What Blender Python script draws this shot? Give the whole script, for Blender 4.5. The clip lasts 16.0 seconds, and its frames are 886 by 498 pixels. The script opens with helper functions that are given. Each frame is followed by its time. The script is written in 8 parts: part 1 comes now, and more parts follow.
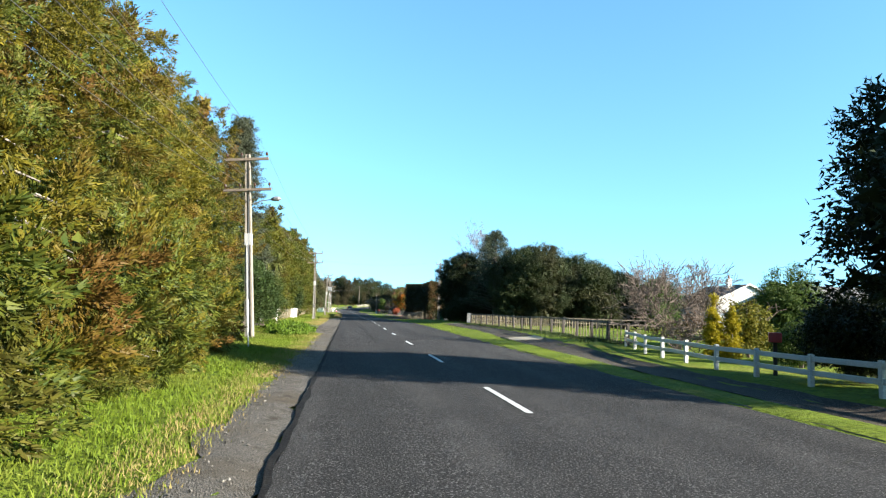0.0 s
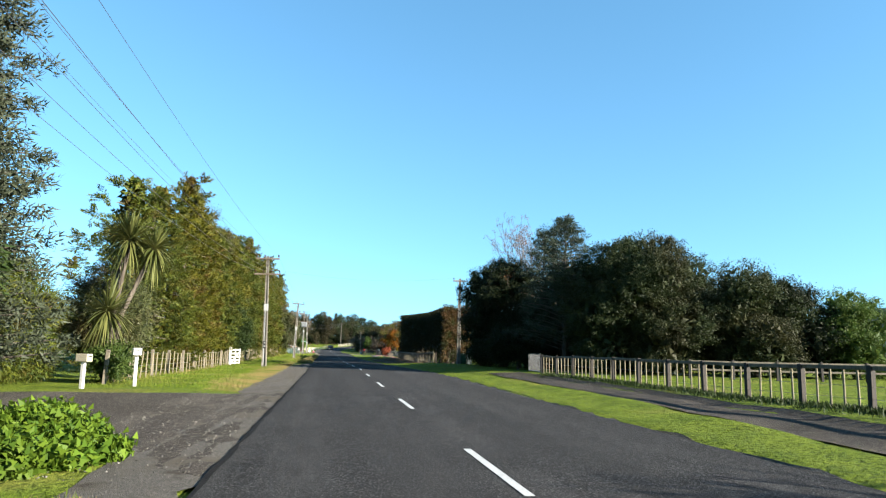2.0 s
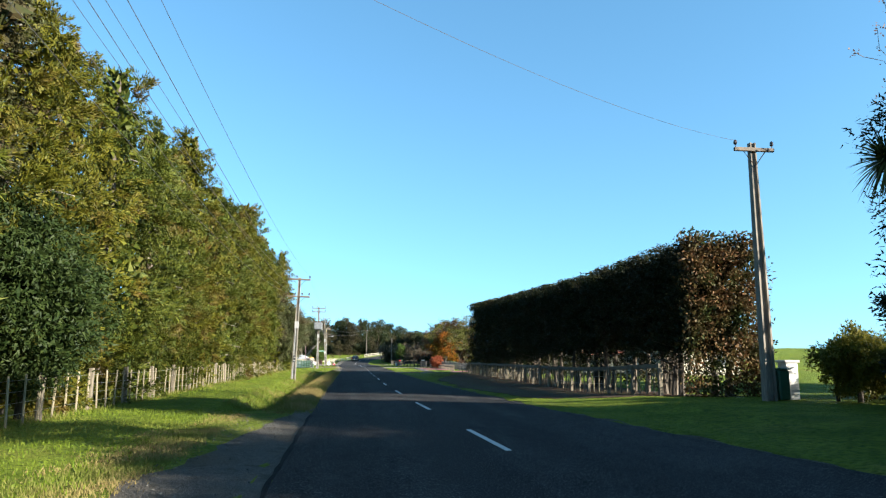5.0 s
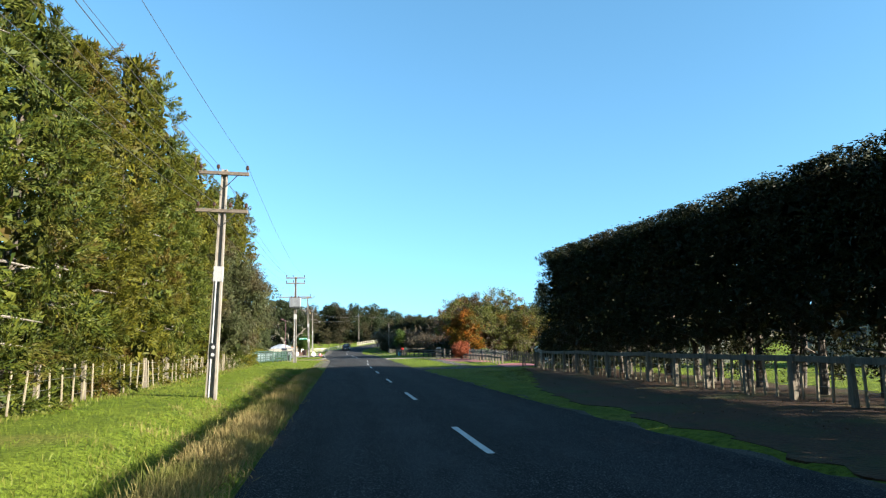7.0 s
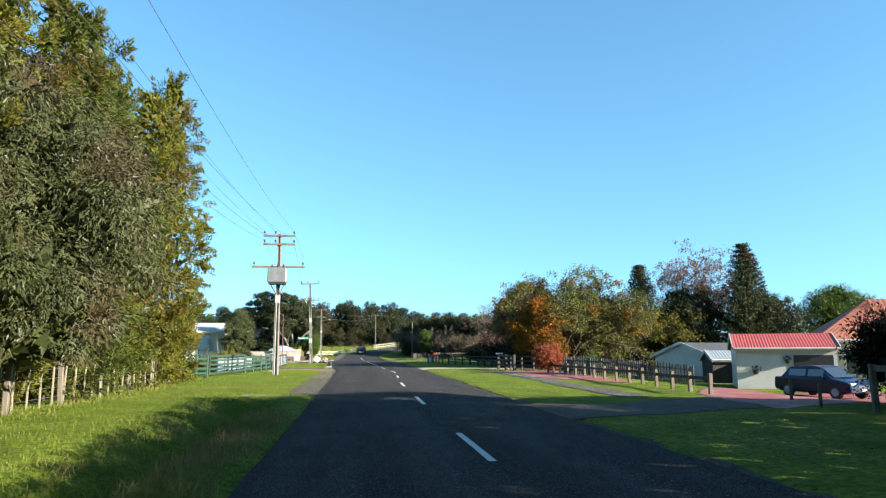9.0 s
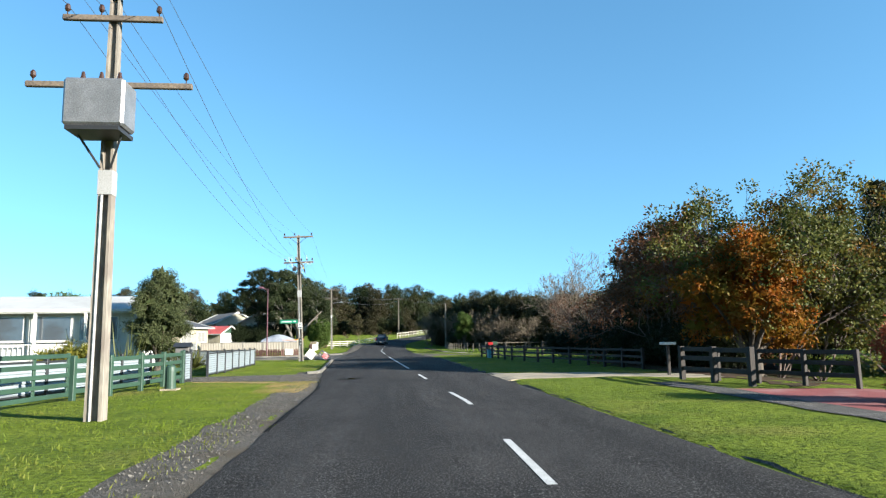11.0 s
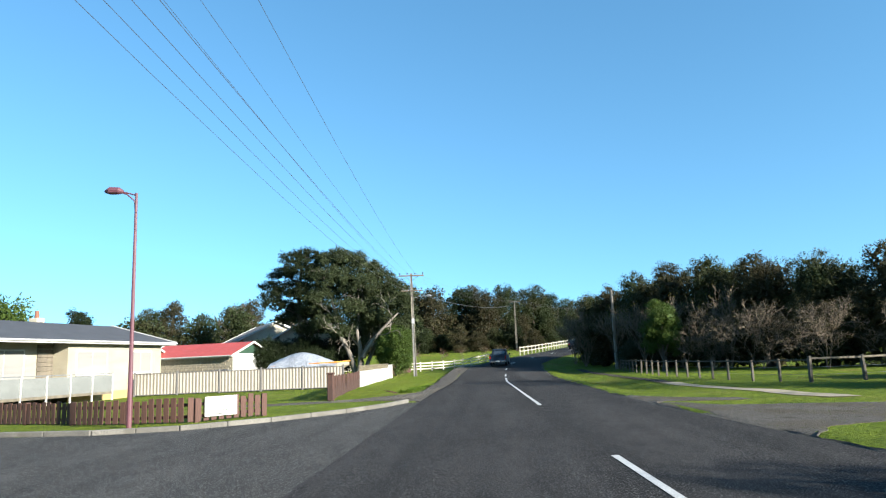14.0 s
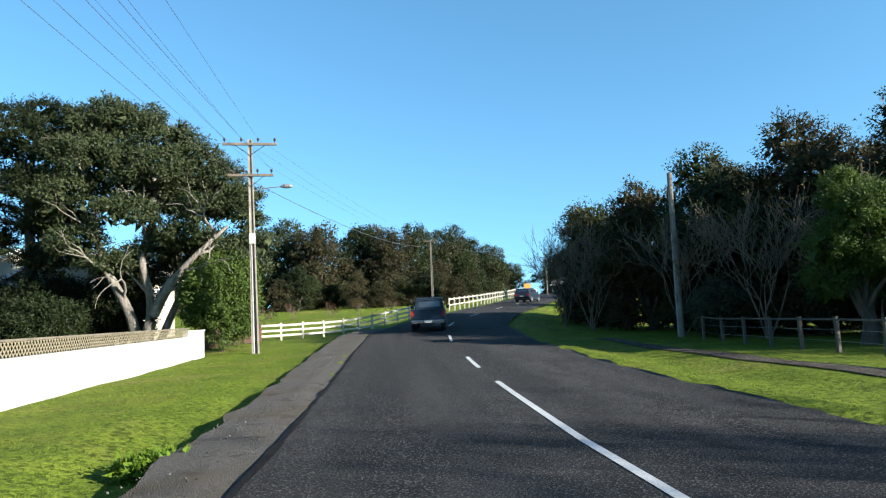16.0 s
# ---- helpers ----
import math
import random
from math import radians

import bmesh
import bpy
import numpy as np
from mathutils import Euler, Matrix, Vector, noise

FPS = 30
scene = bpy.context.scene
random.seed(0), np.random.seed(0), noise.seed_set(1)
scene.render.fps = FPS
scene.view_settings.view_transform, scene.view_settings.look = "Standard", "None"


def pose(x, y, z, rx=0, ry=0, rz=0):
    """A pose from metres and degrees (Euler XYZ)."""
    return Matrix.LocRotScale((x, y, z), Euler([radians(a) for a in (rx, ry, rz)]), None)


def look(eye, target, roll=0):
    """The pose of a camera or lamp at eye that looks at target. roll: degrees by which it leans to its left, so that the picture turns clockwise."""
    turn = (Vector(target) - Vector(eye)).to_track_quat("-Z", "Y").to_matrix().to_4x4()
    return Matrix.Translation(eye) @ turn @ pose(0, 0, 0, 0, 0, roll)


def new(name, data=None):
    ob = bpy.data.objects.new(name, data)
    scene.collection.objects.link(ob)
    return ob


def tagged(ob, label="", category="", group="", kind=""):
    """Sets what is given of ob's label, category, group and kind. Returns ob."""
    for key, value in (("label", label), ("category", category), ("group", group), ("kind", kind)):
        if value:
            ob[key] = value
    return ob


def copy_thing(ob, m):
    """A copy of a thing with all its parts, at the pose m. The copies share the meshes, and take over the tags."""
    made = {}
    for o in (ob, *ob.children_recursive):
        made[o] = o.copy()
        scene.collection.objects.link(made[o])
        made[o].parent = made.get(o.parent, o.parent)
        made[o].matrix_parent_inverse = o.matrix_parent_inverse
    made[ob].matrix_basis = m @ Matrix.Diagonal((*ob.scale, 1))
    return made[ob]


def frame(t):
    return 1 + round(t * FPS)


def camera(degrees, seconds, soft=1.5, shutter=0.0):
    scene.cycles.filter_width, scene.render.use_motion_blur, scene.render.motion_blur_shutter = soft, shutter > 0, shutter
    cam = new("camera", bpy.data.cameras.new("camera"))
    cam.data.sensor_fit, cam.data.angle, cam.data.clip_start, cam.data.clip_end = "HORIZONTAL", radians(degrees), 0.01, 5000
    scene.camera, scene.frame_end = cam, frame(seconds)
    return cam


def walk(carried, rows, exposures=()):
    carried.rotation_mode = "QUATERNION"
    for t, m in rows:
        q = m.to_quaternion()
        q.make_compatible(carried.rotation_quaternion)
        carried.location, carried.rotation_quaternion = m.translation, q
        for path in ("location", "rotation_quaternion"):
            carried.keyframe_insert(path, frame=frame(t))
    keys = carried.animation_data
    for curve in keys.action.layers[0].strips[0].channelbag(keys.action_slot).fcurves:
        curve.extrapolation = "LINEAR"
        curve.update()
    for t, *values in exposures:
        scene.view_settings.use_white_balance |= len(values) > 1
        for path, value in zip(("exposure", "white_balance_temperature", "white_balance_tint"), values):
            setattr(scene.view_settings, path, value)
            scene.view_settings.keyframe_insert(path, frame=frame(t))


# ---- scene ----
cam = camera(66.0, 16.0, 1.25)
PATH = [
    (0, (0.006, 0.017, 1.497), (0.275, 1.991, 1.678), 2.0),
    (0.5, (0.157, 7.758, 1.497), (0.467, 9.726, 1.669), 2.2),
    (1, (0.536, 15.511, 1.497), (0.788, 17.488, 1.658), 1.6),
    (1.5, (0.607, 23.732, 1.497), (0.887, 25.699, 1.731), 1.2),
    (2, (0.694, 31.851, 1.497), (1.009, 33.804, 1.79), 1.3),
    (2.5, (0.719, 39.918, 1.497), (1.02, 41.867, 1.832), 1.4),
    (3, (0.559, 47.461, 1.497), (0.859, 49.418, 1.779), 1.0),
    (3.5, (0.483, 54.72, 1.497), (0.765, 56.686, 1.737), 2.1),
    (4, (0.366, 61.958, 1.497), (0.612, 63.914, 1.83), 1.4),
    (6.5, (0.173, 98.425, 1.497), (0.475, 100.382, 1.778), -1.5),
    (7, (0.134, 105.564, 1.497), (0.423, 107.523, 1.777), -1.0),
    (7.5, (0.217, 112.456, 1.496), (0.485, 114.417, 1.785), -1.5),
    (8, (0.131, 119.662, 1.496), (0.39, 121.623, 1.79), -1.0),
    (8.5, (0.194, 126.849, 1.496), (0.458, 128.809, 1.797), -0.8),
    (9, (0.285, 134.212, 1.495), (0.528, 136.175, 1.788), -0.2),
    (11.5, (0.765, 171.891, 1.495), (0.939, 173.866, 1.755), -0.8),
    (12, (0.474, 179.791, 1.495), (0.644, 181.766, 1.759), -0.6),
    (12.5, (0.3, 187.844, 1.495), (0.469, 189.82, 1.756), -1.2),
    (13, (0.18, 196.265, 1.495), (0.057, 198.243, 1.766), -1.6),
    (13.5, (-0.156, 204.41, 1.495), (-0.426, 206.368, 1.8), -1.2),
    (14, (-0.34, 212.761, 1.495), (-0.452, 214.732, 1.816), -2.3),
    (14.5, (-0.644, 221.298, 1.496), (-0.622, 223.276, 1.786), -1.6),
    (15, (-0.965, 230.087, 1.496), (-0.868, 232.06, 1.806), -0.9),
    (15.5, (-1.187, 238.62, 1.495), (-1.052, 240.599, 1.752), 0.0),
    (16, (-1.285, 247.526, 1.495), (-1.112, 249.51, 1.684), -2.5),
]
walk(cam, [(t, look(eye, target, roll)) for t, eye, target, roll in PATH], [(0.0, 2.5, 6500, 10), (0.5, 2.45, 6500, 10), (1.5, 2.26, 6500, 10), (9.0, 2.22, 6500, 10), (11.5, 1.97, 6200, 10), (16.0, 1.97, 6200, 10)])

# ---- world, sun, exposure ----
SUN_DIR = Vector((0.79, -0.52, 0.32)).normalized()
world = bpy.data.worlds.new("sky_world")
scene.world = world
world.use_nodes = True
wn = world.node_tree
wn.nodes.clear()
sky = wn.nodes.new("ShaderNodeTexSky")
sky.sky_type = "NISHITA"
sky.sun_disc = False
sky.sun_elevation = math.asin(SUN_DIR.z)
sky.sun_rotation = math.atan2(SUN_DIR.x, SUN_DIR.y)
sky.air_density, sky.dust_density, sky.ozone_density = 1.0, 0.2, 2.0
bg = wn.nodes.new("ShaderNodeBackground")
bg.inputs["Strength"].default_value = 0.085
wo = wn.nodes.new("ShaderNodeOutputWorld")
where = wn.nodes.new("ShaderNodeTexCoord")
raised = wn.nodes.new("ShaderNodeMapping")
raised.inputs["Location"].default_value = (0, 0, 0.16)
even = wn.nodes.new("ShaderNodeVectorMath")
even.operation = "NORMALIZE"
wn.links.new(where.outputs["Generated"], raised.inputs[0])
wn.links.new(raised.outputs[0], even.inputs[0])
wn.links.new(even.outputs[0], sky.inputs[0])
deep = wn.nodes.new("ShaderNodeHueSaturation")
deep.inputs["Saturation"].default_value = 1.12
tint = wn.nodes.new("ShaderNodeMix")
tint.data_type, tint.blend_type = "RGBA", "MULTIPLY"
tint.inputs[0].default_value = 1.0
tint.inputs[7].default_value = (0.79, 1.0, 0.93, 1)
wn.links.new(sky.outputs[0], deep.inputs["Color"])
wn.links.new(deep.outputs[0], tint.inputs[6])
wn.links.new(tint.outputs[2], bg.inputs[0])
wn.links.new(bg.outputs[0], wo.inputs[0])

sun = new("sun", bpy.data.lights.new("sun", "SUN"))
sun.data.energy, sun.data.angle, sun.data.color = 5.0, radians(0.5), (1.0, 0.93, 0.80)
sun.matrix_world = look((60, -40, 60), Vector((60, -40, 60)) - SUN_DIR)


# ---- materials ----
def nodes_of(name):
    m = bpy.data.materials.new(name)
    m.use_nodes = True
    t = m.node_tree
    return m, t, t.nodes["Principled BSDF"], t.nodes["Material Output"]


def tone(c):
    """Every base colour cut by the same factor, which deepens the rendered shade."""
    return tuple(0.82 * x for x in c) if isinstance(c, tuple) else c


def ramp_mix(t, fac, a, b):
    mix = t.nodes.new("ShaderNodeMix")
    mix.data_type = "RGBA"
    if fac is not None:
        t.links.new(fac, mix.inputs[0])
    for i, c in ((6, a), (7, b)):
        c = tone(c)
        if isinstance(c, tuple):
            mix.inputs[i].default_value = (*c[:3], 1)
        else:
            t.links.new(c, mix.inputs[i])
    return mix.outputs[2]


def noise_fac(t, scale, detail=4.0, lo=0.35, hi=0.65, where="pos", stretch=None):
    if where == "pos":
        src = t.nodes.new("ShaderNodeNewGeometry").outputs["Position"]
    else:
        src = t.nodes.new("ShaderNodeTexCoord").outputs["Object"]
    if stretch:
        mp = t.nodes.new("ShaderNodeMapping")
        mp.inputs["Scale"].default_value = stretch
        t.links.new(src, mp.inputs[0])
        src = mp.outputs[0]
    n = t.nodes.new("ShaderNodeTexNoise")
    n.inputs["Scale"].default_value = scale
    n.inputs["Detail"].default_value = detail
    t.links.new(src, n.inputs["Vector"])
    r = t.nodes.new("ShaderNodeMapRange")
    r.inputs[1].default_value, r.inputs[2].default_value = lo, hi
    t.links.new(n.outputs[0], r.inputs[0])
    return r.outputs[0]


def bump(t, p, height, strength, distance):
    b = t.nodes.new("ShaderNodeBump")
    b.inputs["Strength"].default_value = strength
    b.inputs["Distance"].default_value = distance
    t.links.new(height, b.inputs["Height"])
    t.links.new(b.outputs[0], p.inputs["Normal"])


def mat(name, a, b, rough=0.8, scale=2.0, fine=30.0, metal=0.0, c=None, cscale=0.4, bumps=0.3, dist=0.01, stretch=None, where="pos", spec=0.5):
    """Two-tone surface: large and small noise between a and b, a third tone c in patches."""
    m, t, p, _ = nodes_of(name)
    col = ramp_mix(t, noise_fac(t, scale, 5, stretch=stretch, where=where), a, b)
    f = noise_fac(t, fine, 3, 0.3, 0.7, stretch=stretch, where=where)
    mul = t.nodes.new("ShaderNodeMix")
    mul.data_type, mul.blend_type = "RGBA", "MULTIPLY"
    mul.inputs[0].default_value = 0.45
    t.links.new(col, mul.inputs[6])
    t.links.new(f, mul.inputs[7])
    col = mul.outputs[2]
    if c:
        col = ramp_mix(t, noise_fac(t, cscale, 6, 0.5, 0.68, where=where), col, c)
    t.links.new(col, p.inputs["Base Color"])
    p.inputs["Roughness"].default_value = rough
    p.inputs["Metallic"].default_value = metal
    p.inputs["Specular IOR Level"].default_value = spec
    if bumps:
        bump(t, p, f, bumps, dist)
    return m


def paint(name, a, rough=0.5, vary=0.12, metal=0.0, bumps=0.08, spec=0.5, scale=1.2):
    b = tuple(x * (1 - vary * 1.6) for x in a)
    return mat(name, a, b, rough, scale, 45.0, metal, bumps=bumps, dist=0.003, where="obj", spec=spec)


def leaf_mat(name, a, b, c=None, patch=0.35, glow=0.35, rough=0.55, much=0.46):
    """Leaf colour varies leaf by leaf between a and b, with patches of c; some light passes through."""
    m, t, p, out = nodes_of(name)
    g = t.nodes.new("ShaderNodeNewGeometry")
    col = ramp_mix(t, g.outputs["Random Per Island"], a, b)
    if c:
        col = ramp_mix(t, noise_fac(t, patch, 5, much, much + 0.16), col, c)
    oi = t.nodes.new("ShaderNodeObjectInfo")
    hsv = t.nodes.new("ShaderNodeHueSaturation")
    mr = t.nodes.new("ShaderNodeMapRange")
    mr.inputs[3].default_value, mr.inputs[4].default_value = 0.8, 1.15
    t.links.new(oi.outputs["Random"], mr.inputs[0])
    t.links.new(mr.outputs[0], hsv.inputs["Value"])
    t.links.new(col, hsv.inputs["Color"])
    col = hsv.outputs[0]
    t.links.new(col, p.inputs["Base Color"])
    p.inputs["Roughness"].default_value = rough
    p.inputs["Specular IOR Level"].default_value = 0.12
    tr = t.nodes.new("ShaderNodeBsdfTranslucent")
    t.links.new(col, tr.inputs["Color"])
    mix = t.nodes.new("ShaderNodeMixShader")
    mix.inputs[0].default_value = glow
    t.links.new(p.outputs[0], mix.inputs[1])
    t.links.new(tr.outputs[0], mix.inputs[2])
    t.links.new(mix.outputs[0], out.inputs["Surface"])
    return m


def glass_mat(name, tint=(0.05, 0.06, 0.07), rough=0.05):
    m, t, p, _ = nodes_of(name)
    p.inputs["Base Color"].default_value = (*tint, 1)
    p.inputs["Roughness"].default_value = rough
    p.inputs["Specular IOR Level"].default_value = 0.9
    p.inputs["Coat Weight"].default_value = 0.6
    bump(t, p, noise_fac(t, 1.3, 2, 0, 1, where="obj"), 0.05, 0.01)
    return m


def asphalt_mat(name, a, b, c, coarse=1.0):
    """Chip seal: pale and dark stone chips, worn streaks along the road, tar-rich patches."""
    m, t, p, _ = nodes_of(name)
    base = ramp_mix(t, noise_fac(t, 1.1, 4, 0.40, 0.60, stretch=(1.0, 0.025, 1.0)), tuple(x * 0.8 for x in a), tuple(x * 1.1 for x in b))
    base = ramp_mix(t, noise_fac(t, 0.28, 6, 0.5, 0.66), base, c)
    base = ramp_mix(t, noise_fac(t, 2.2, 7, 0.48, 0.8, stretch=(1.0, 0.35, 1.0)), base, tuple(x * 0.5 for x in a))
    chips = noise_fac(t, 80.0 * coarse, 3, 0.40, 0.60)
    col = ramp_mix(t, chips, tuple(x * 0.3 for x in a), base)
    spark = noise_fac(t, 46.0 * coarse, 3, 0.57, 0.65)
    col = ramp_mix(t, spark, col, tuple(x * 2.6 for x in b))
    t.links.new(col, p.inputs["Base Color"])
    p.inputs["Roughness"].default_value = 0.92
    p.inputs["Specular IOR Level"].default_value = 0.06
    bump(t, p, chips, 0.7, 0.012)
    return m


def gravel_mat(name, a, b, c, scale=26.0, dirt=0.6):
    """Loose stones: each cell has its own shade, with dark gaps and dirty patches."""
    m, t, p, _ = nodes_of(name)
    pos = t.nodes.new("ShaderNodeNewGeometry").outputs["Position"]
    vo = t.nodes.new("ShaderNodeTexVoronoi")
    vo.inputs["Scale"].default_value = scale
    t.links.new(pos, vo.inputs["Vector"])
    sep = t.nodes.new("ShaderNodeSeparateColor")
    t.links.new(vo.outputs["Color"], sep.inputs[0])
    col = ramp_mix(t, sep.outputs[0], a, b)
    gap = t.nodes.new("ShaderNodeMapRange")
    gap.inputs[1].default_value, gap.inputs[2].default_value = 0.35, 0.75
    t.links.new(vo.outputs["Distance"], gap.inputs[0])
    col = ramp_mix(t, gap.outputs[0], col, tuple(x * 0.55 for x in a))
    col = ramp_mix(t, noise_fac(t, dirt, 7, 0.48, 0.68), col, c)
    col = ramp_mix(t, noise_fac(t, 2.6, 6, 0.56, 0.72), col, tuple(x * 0.55 for x in c))
    t.links.new(col, p.inputs["Base Color"])
    p.inputs["Roughness"].default_value = 0.95
    p.inputs["Specular IOR Level"].default_value = 0.2
    inv = t.nodes.new("ShaderNodeMath")
    inv.operation = "SUBTRACT"
    inv.inputs[0].default_value = 1.0
    t.links.new(vo.outputs["Distance"], inv.inputs[1])
    bump(t, p, inv.outputs[0], 0.9, 0.03)
    return m


def grass_mat(name, a, b, dry):
    """Sward: broad mottling, tufts with darker hollows between them, fine blades, dry patches."""
    m, t, p, _ = nodes_of(name)
    col = ramp_mix(t, noise_fac(t, 0.8, 5, 0.32, 0.68), a, b)
    col = ramp_mix(t, noise_fac(t, 0.23, 6, 0.56, 0.74), col, dry)
    col = ramp_mix(t, noise_fac(t, 2.3, 5, 0.55, 0.75), col, tuple(x * 0.75 for x in a))
    tuft = noise_fac(t, 9.0, 4, 0.3, 0.55)
    col = ramp_mix(t, tuft, tuple(x * 0.55 for x in a), col)
    fine = noise_fac(t, 55.0, 3, 0.3, 0.62)
    mul = t.nodes.new("ShaderNodeMix")
    mul.data_type, mul.blend_type = "RGBA", "MULTIPLY"
    mul.inputs[0].default_value = 0.4
    t.links.new(col, mul.inputs[6])
    t.links.new(fine, mul.inputs[7])
    t.links.new(mul.outputs[2], p.inputs["Base Color"])
    p.inputs["Roughness"].default_value = 0.95
    p.inputs["Specular IOR Level"].default_value = 0.1
    high = t.nodes.new("ShaderNodeMath")
    high.operation = "MULTIPLY_ADD"
    high.inputs[1].default_value = 0.35
    t.links.new(fine, high.inputs[0])
    t.links.new(tuft, high.inputs[2])
    bump(t, p, high.outputs[0], 0.9, 0.06)
    return m


ASPHALT = asphalt_mat("chip_seal", (0.043, 0.0422, 0.0425), (0.0605, 0.0592, 0.0585), (0.0365, 0.036, 0.036))
ASPHALT_SIDE = asphalt_mat("side_road_seal", (0.0723, 0.0723, 0.0697), (0.0892, 0.0884, 0.085), (0.0765, 0.0748, 0.0723))
PATHSEAL = asphalt_mat("footpath_seal", (0.1105, 0.1071, 0.102), (0.1615, 0.1547, 0.1445), (0.0935, 0.0892, 0.0765))
PATHEARTH = asphalt_mat("worn_footpath_seal", (0.072, 0.064, 0.056), (0.096, 0.084, 0.071), (0.058, 0.052, 0.042))
TAR = mat("tar_edge", (0.0068, 0.0068, 0.0076), (0.017, 0.0161, 0.0153), 0.95, 2.0, 25.0, spec=0.1, bumps=0.8)
GRAVEL = gravel_mat("gravel", (0.078, 0.072, 0.063), (0.185, 0.168, 0.145), (0.08, 0.065, 0.046), 60.0)
GRASS = grass_mat("grass_sward", (0.112, 0.166, 0.014), (0.21, 0.265, 0.026), (0.27, 0.235, 0.06))
STRAW = mat("dry_cut_grass", (0.51, 0.3655, 0.17), (0.34, 0.238, 0.0935), 0.95, 1.6, 30.0, c=(0.17, 0.153, 0.0425), cscale=1.3, bumps=0.9, dist=0.03, spec=0.1)
CONCRETE = mat("concrete", (0.42, 0.345, 0.235), (0.32, 0.265, 0.185), 0.92, 0.9, 30.0, c=(0.1275, 0.119, 0.085), cscale=0.8, bumps=0.25)
KERB = mat("kerb_concrete", (0.2, 0.188, 0.162), (0.125, 0.118, 0.102), 0.9, 1.1, 30.0, c=(0.102, 0.0935, 0.0765), cscale=1.3, bumps=0.35)
REDPAVE = mat("red_concrete", (0.306, 0.0638, 0.0553), (0.2295, 0.0467, 0.0425), 0.8, 1.0, 30.0, c=(0.2805, 0.136, 0.119), cscale=0.8, bumps=0.2)
LEAFLITTER = gravel_mat("leaf_litter", (0.092, 0.046, 0.023), (0.04, 0.026, 0.015), (0.036, 0.043, 0.0115), 16.0, 0.5)
LINE = mat("road_paint", (0.629, 0.629, 0.612), (0.527, 0.527, 0.51), 0.7, 4.0, 60.0, bumps=0.3, dist=0.004)
POLE = mat("pole_concrete", (0.3145, 0.2805, 0.2295), (0.2295, 0.1997, 0.1615), 0.9, 1.0, 18.0, c=(0.17, 0.1445, 0.119), cscale=1.5, stretch=(1, 1, 0.2))
ARM = mat("crossarm_timber", (0.187, 0.1445, 0.102), (0.119, 0.0935, 0.0723), 0.85, 2.0, 20.0)
STEEL = mat("galvanised_steel", (0.391, 0.3995, 0.408), (0.289, 0.2975, 0.306), 0.45, 3.0, 40.0, metal=0.6, bumps=0.1)
DARKMETAL = paint("dark_metal", (0.03, 0.032, 0.035), 0.5)
WHITEBAND = paint("white_band", (0.43, 0.43, 0.42), 0.6)
INSUL = paint("insulator_brown", (0.06, 0.03, 0.02), 0.25)
WIRE = paint("wire", (0.09, 0.09, 0.095), 0.6)
FENCECREAM = paint("cream_fence_paint", (0.56, 0.52, 0.42), 0.6, 0.12)
WHITE = paint("white_paint", (0.70, 0.69, 0.65), 0.55, 0.10)
CREAM = paint("cream_weatherboard", (0.46, 0.41, 0.30), 0.6, 0.08)
CREAM2 = paint("pale_plaster", (0.55, 0.50, 0.38), 0.7, 0.08)
OLDTIMBER = mat("grey_timber", (0.2125, 0.1785, 0.1275), (0.1318, 0.1105, 0.0808), 0.9, 3.0, 30.0, stretch=(1, 1, 0.15), where="obj")
PALETIMBER = mat("pale_batten_timber", (0.34, 0.289, 0.187), (0.221, 0.187, 0.1232), 0.9, 3.0, 30.0, stretch=(1, 1, 0.15), where="obj")
# Post timber darkened below the other greys to carry shade along the paddock.
GREYPOST = mat("weathered_shaded_posts", (0.13, 0.112, 0.088), (0.075, 0.066, 0.053), 0.9, 3.0, 30.0, stretch=(1, 1, 0.15), where="obj")
DARKTIMBER = mat("dark_timber", (0.0467, 0.0365, 0.0289), (0.0255, 0.0213, 0.0187), 0.85, 3.0, 30.0, stretch=(1, 1, 0.15), where="obj")
BROWNTIMBER = mat("brown_stained_timber", (0.095, 0.04, 0.026), (0.052, 0.024, 0.017), 0.8, 2.5, 30.0, stretch=(1, 1, 0.15), where="obj")
GREENPAINT = paint("green_paint", (0.034, 0.082, 0.052), 0.55, 0.15)
GREENDARK = paint("dark_green_paint", (0.02, 0.13, 0.075), 0.5, 0.1)
SIGNGREEN = paint("sign_green", (0.0, 0.23, 0.13), 0.35, 0.03)
BLACKPAINT = paint("black_paint", (0.015, 0.015, 0.016), 0.45, 0.1)
REDROOF = paint("red_roof_iron", (0.50, 0.085, 0.065), 0.5, 0.12)
REDTILE = paint("red_tile_roof", (0.42, 0.13, 0.07), 0.75, 0.15)
GREYROOF = paint("grey_roof", (0.165, 0.155, 0.145), 0.75, 0.15)
SLATEROOF = paint("dark_grey_roof_iron", (0.085, 0.085, 0.09), 0.6, 0.15)
BROWNROOF = paint("brown_tile_roof", (0.10, 0.075, 0.06), 0.8, 0.2)
GREENROOF = paint("green_roof_iron", (0.04, 0.17, 0.11), 0.5, 0.1)
COLORSTEEL = paint("ribbed_steel_cream", (0.31, 0.275, 0.22), 0.5, 0.06)
CORRWHITE = paint("corrugated_pale_steel", (0.29, 0.335, 0.36), 0.5, 0.05)
STONE = mat("split_stone", (0.391, 0.34, 0.2465), (0.272, 0.2338, 0.17), 0.9, 3.0, 20.0, c=(0.187, 0.1615, 0.1275), cscale=2.0, bumps=0.4, where="obj")
BRICKRED = mat("red_brick", (0.289, 0.119, 0.068), (0.204, 0.085, 0.051), 0.9, 3.0, 30.0, where="obj")
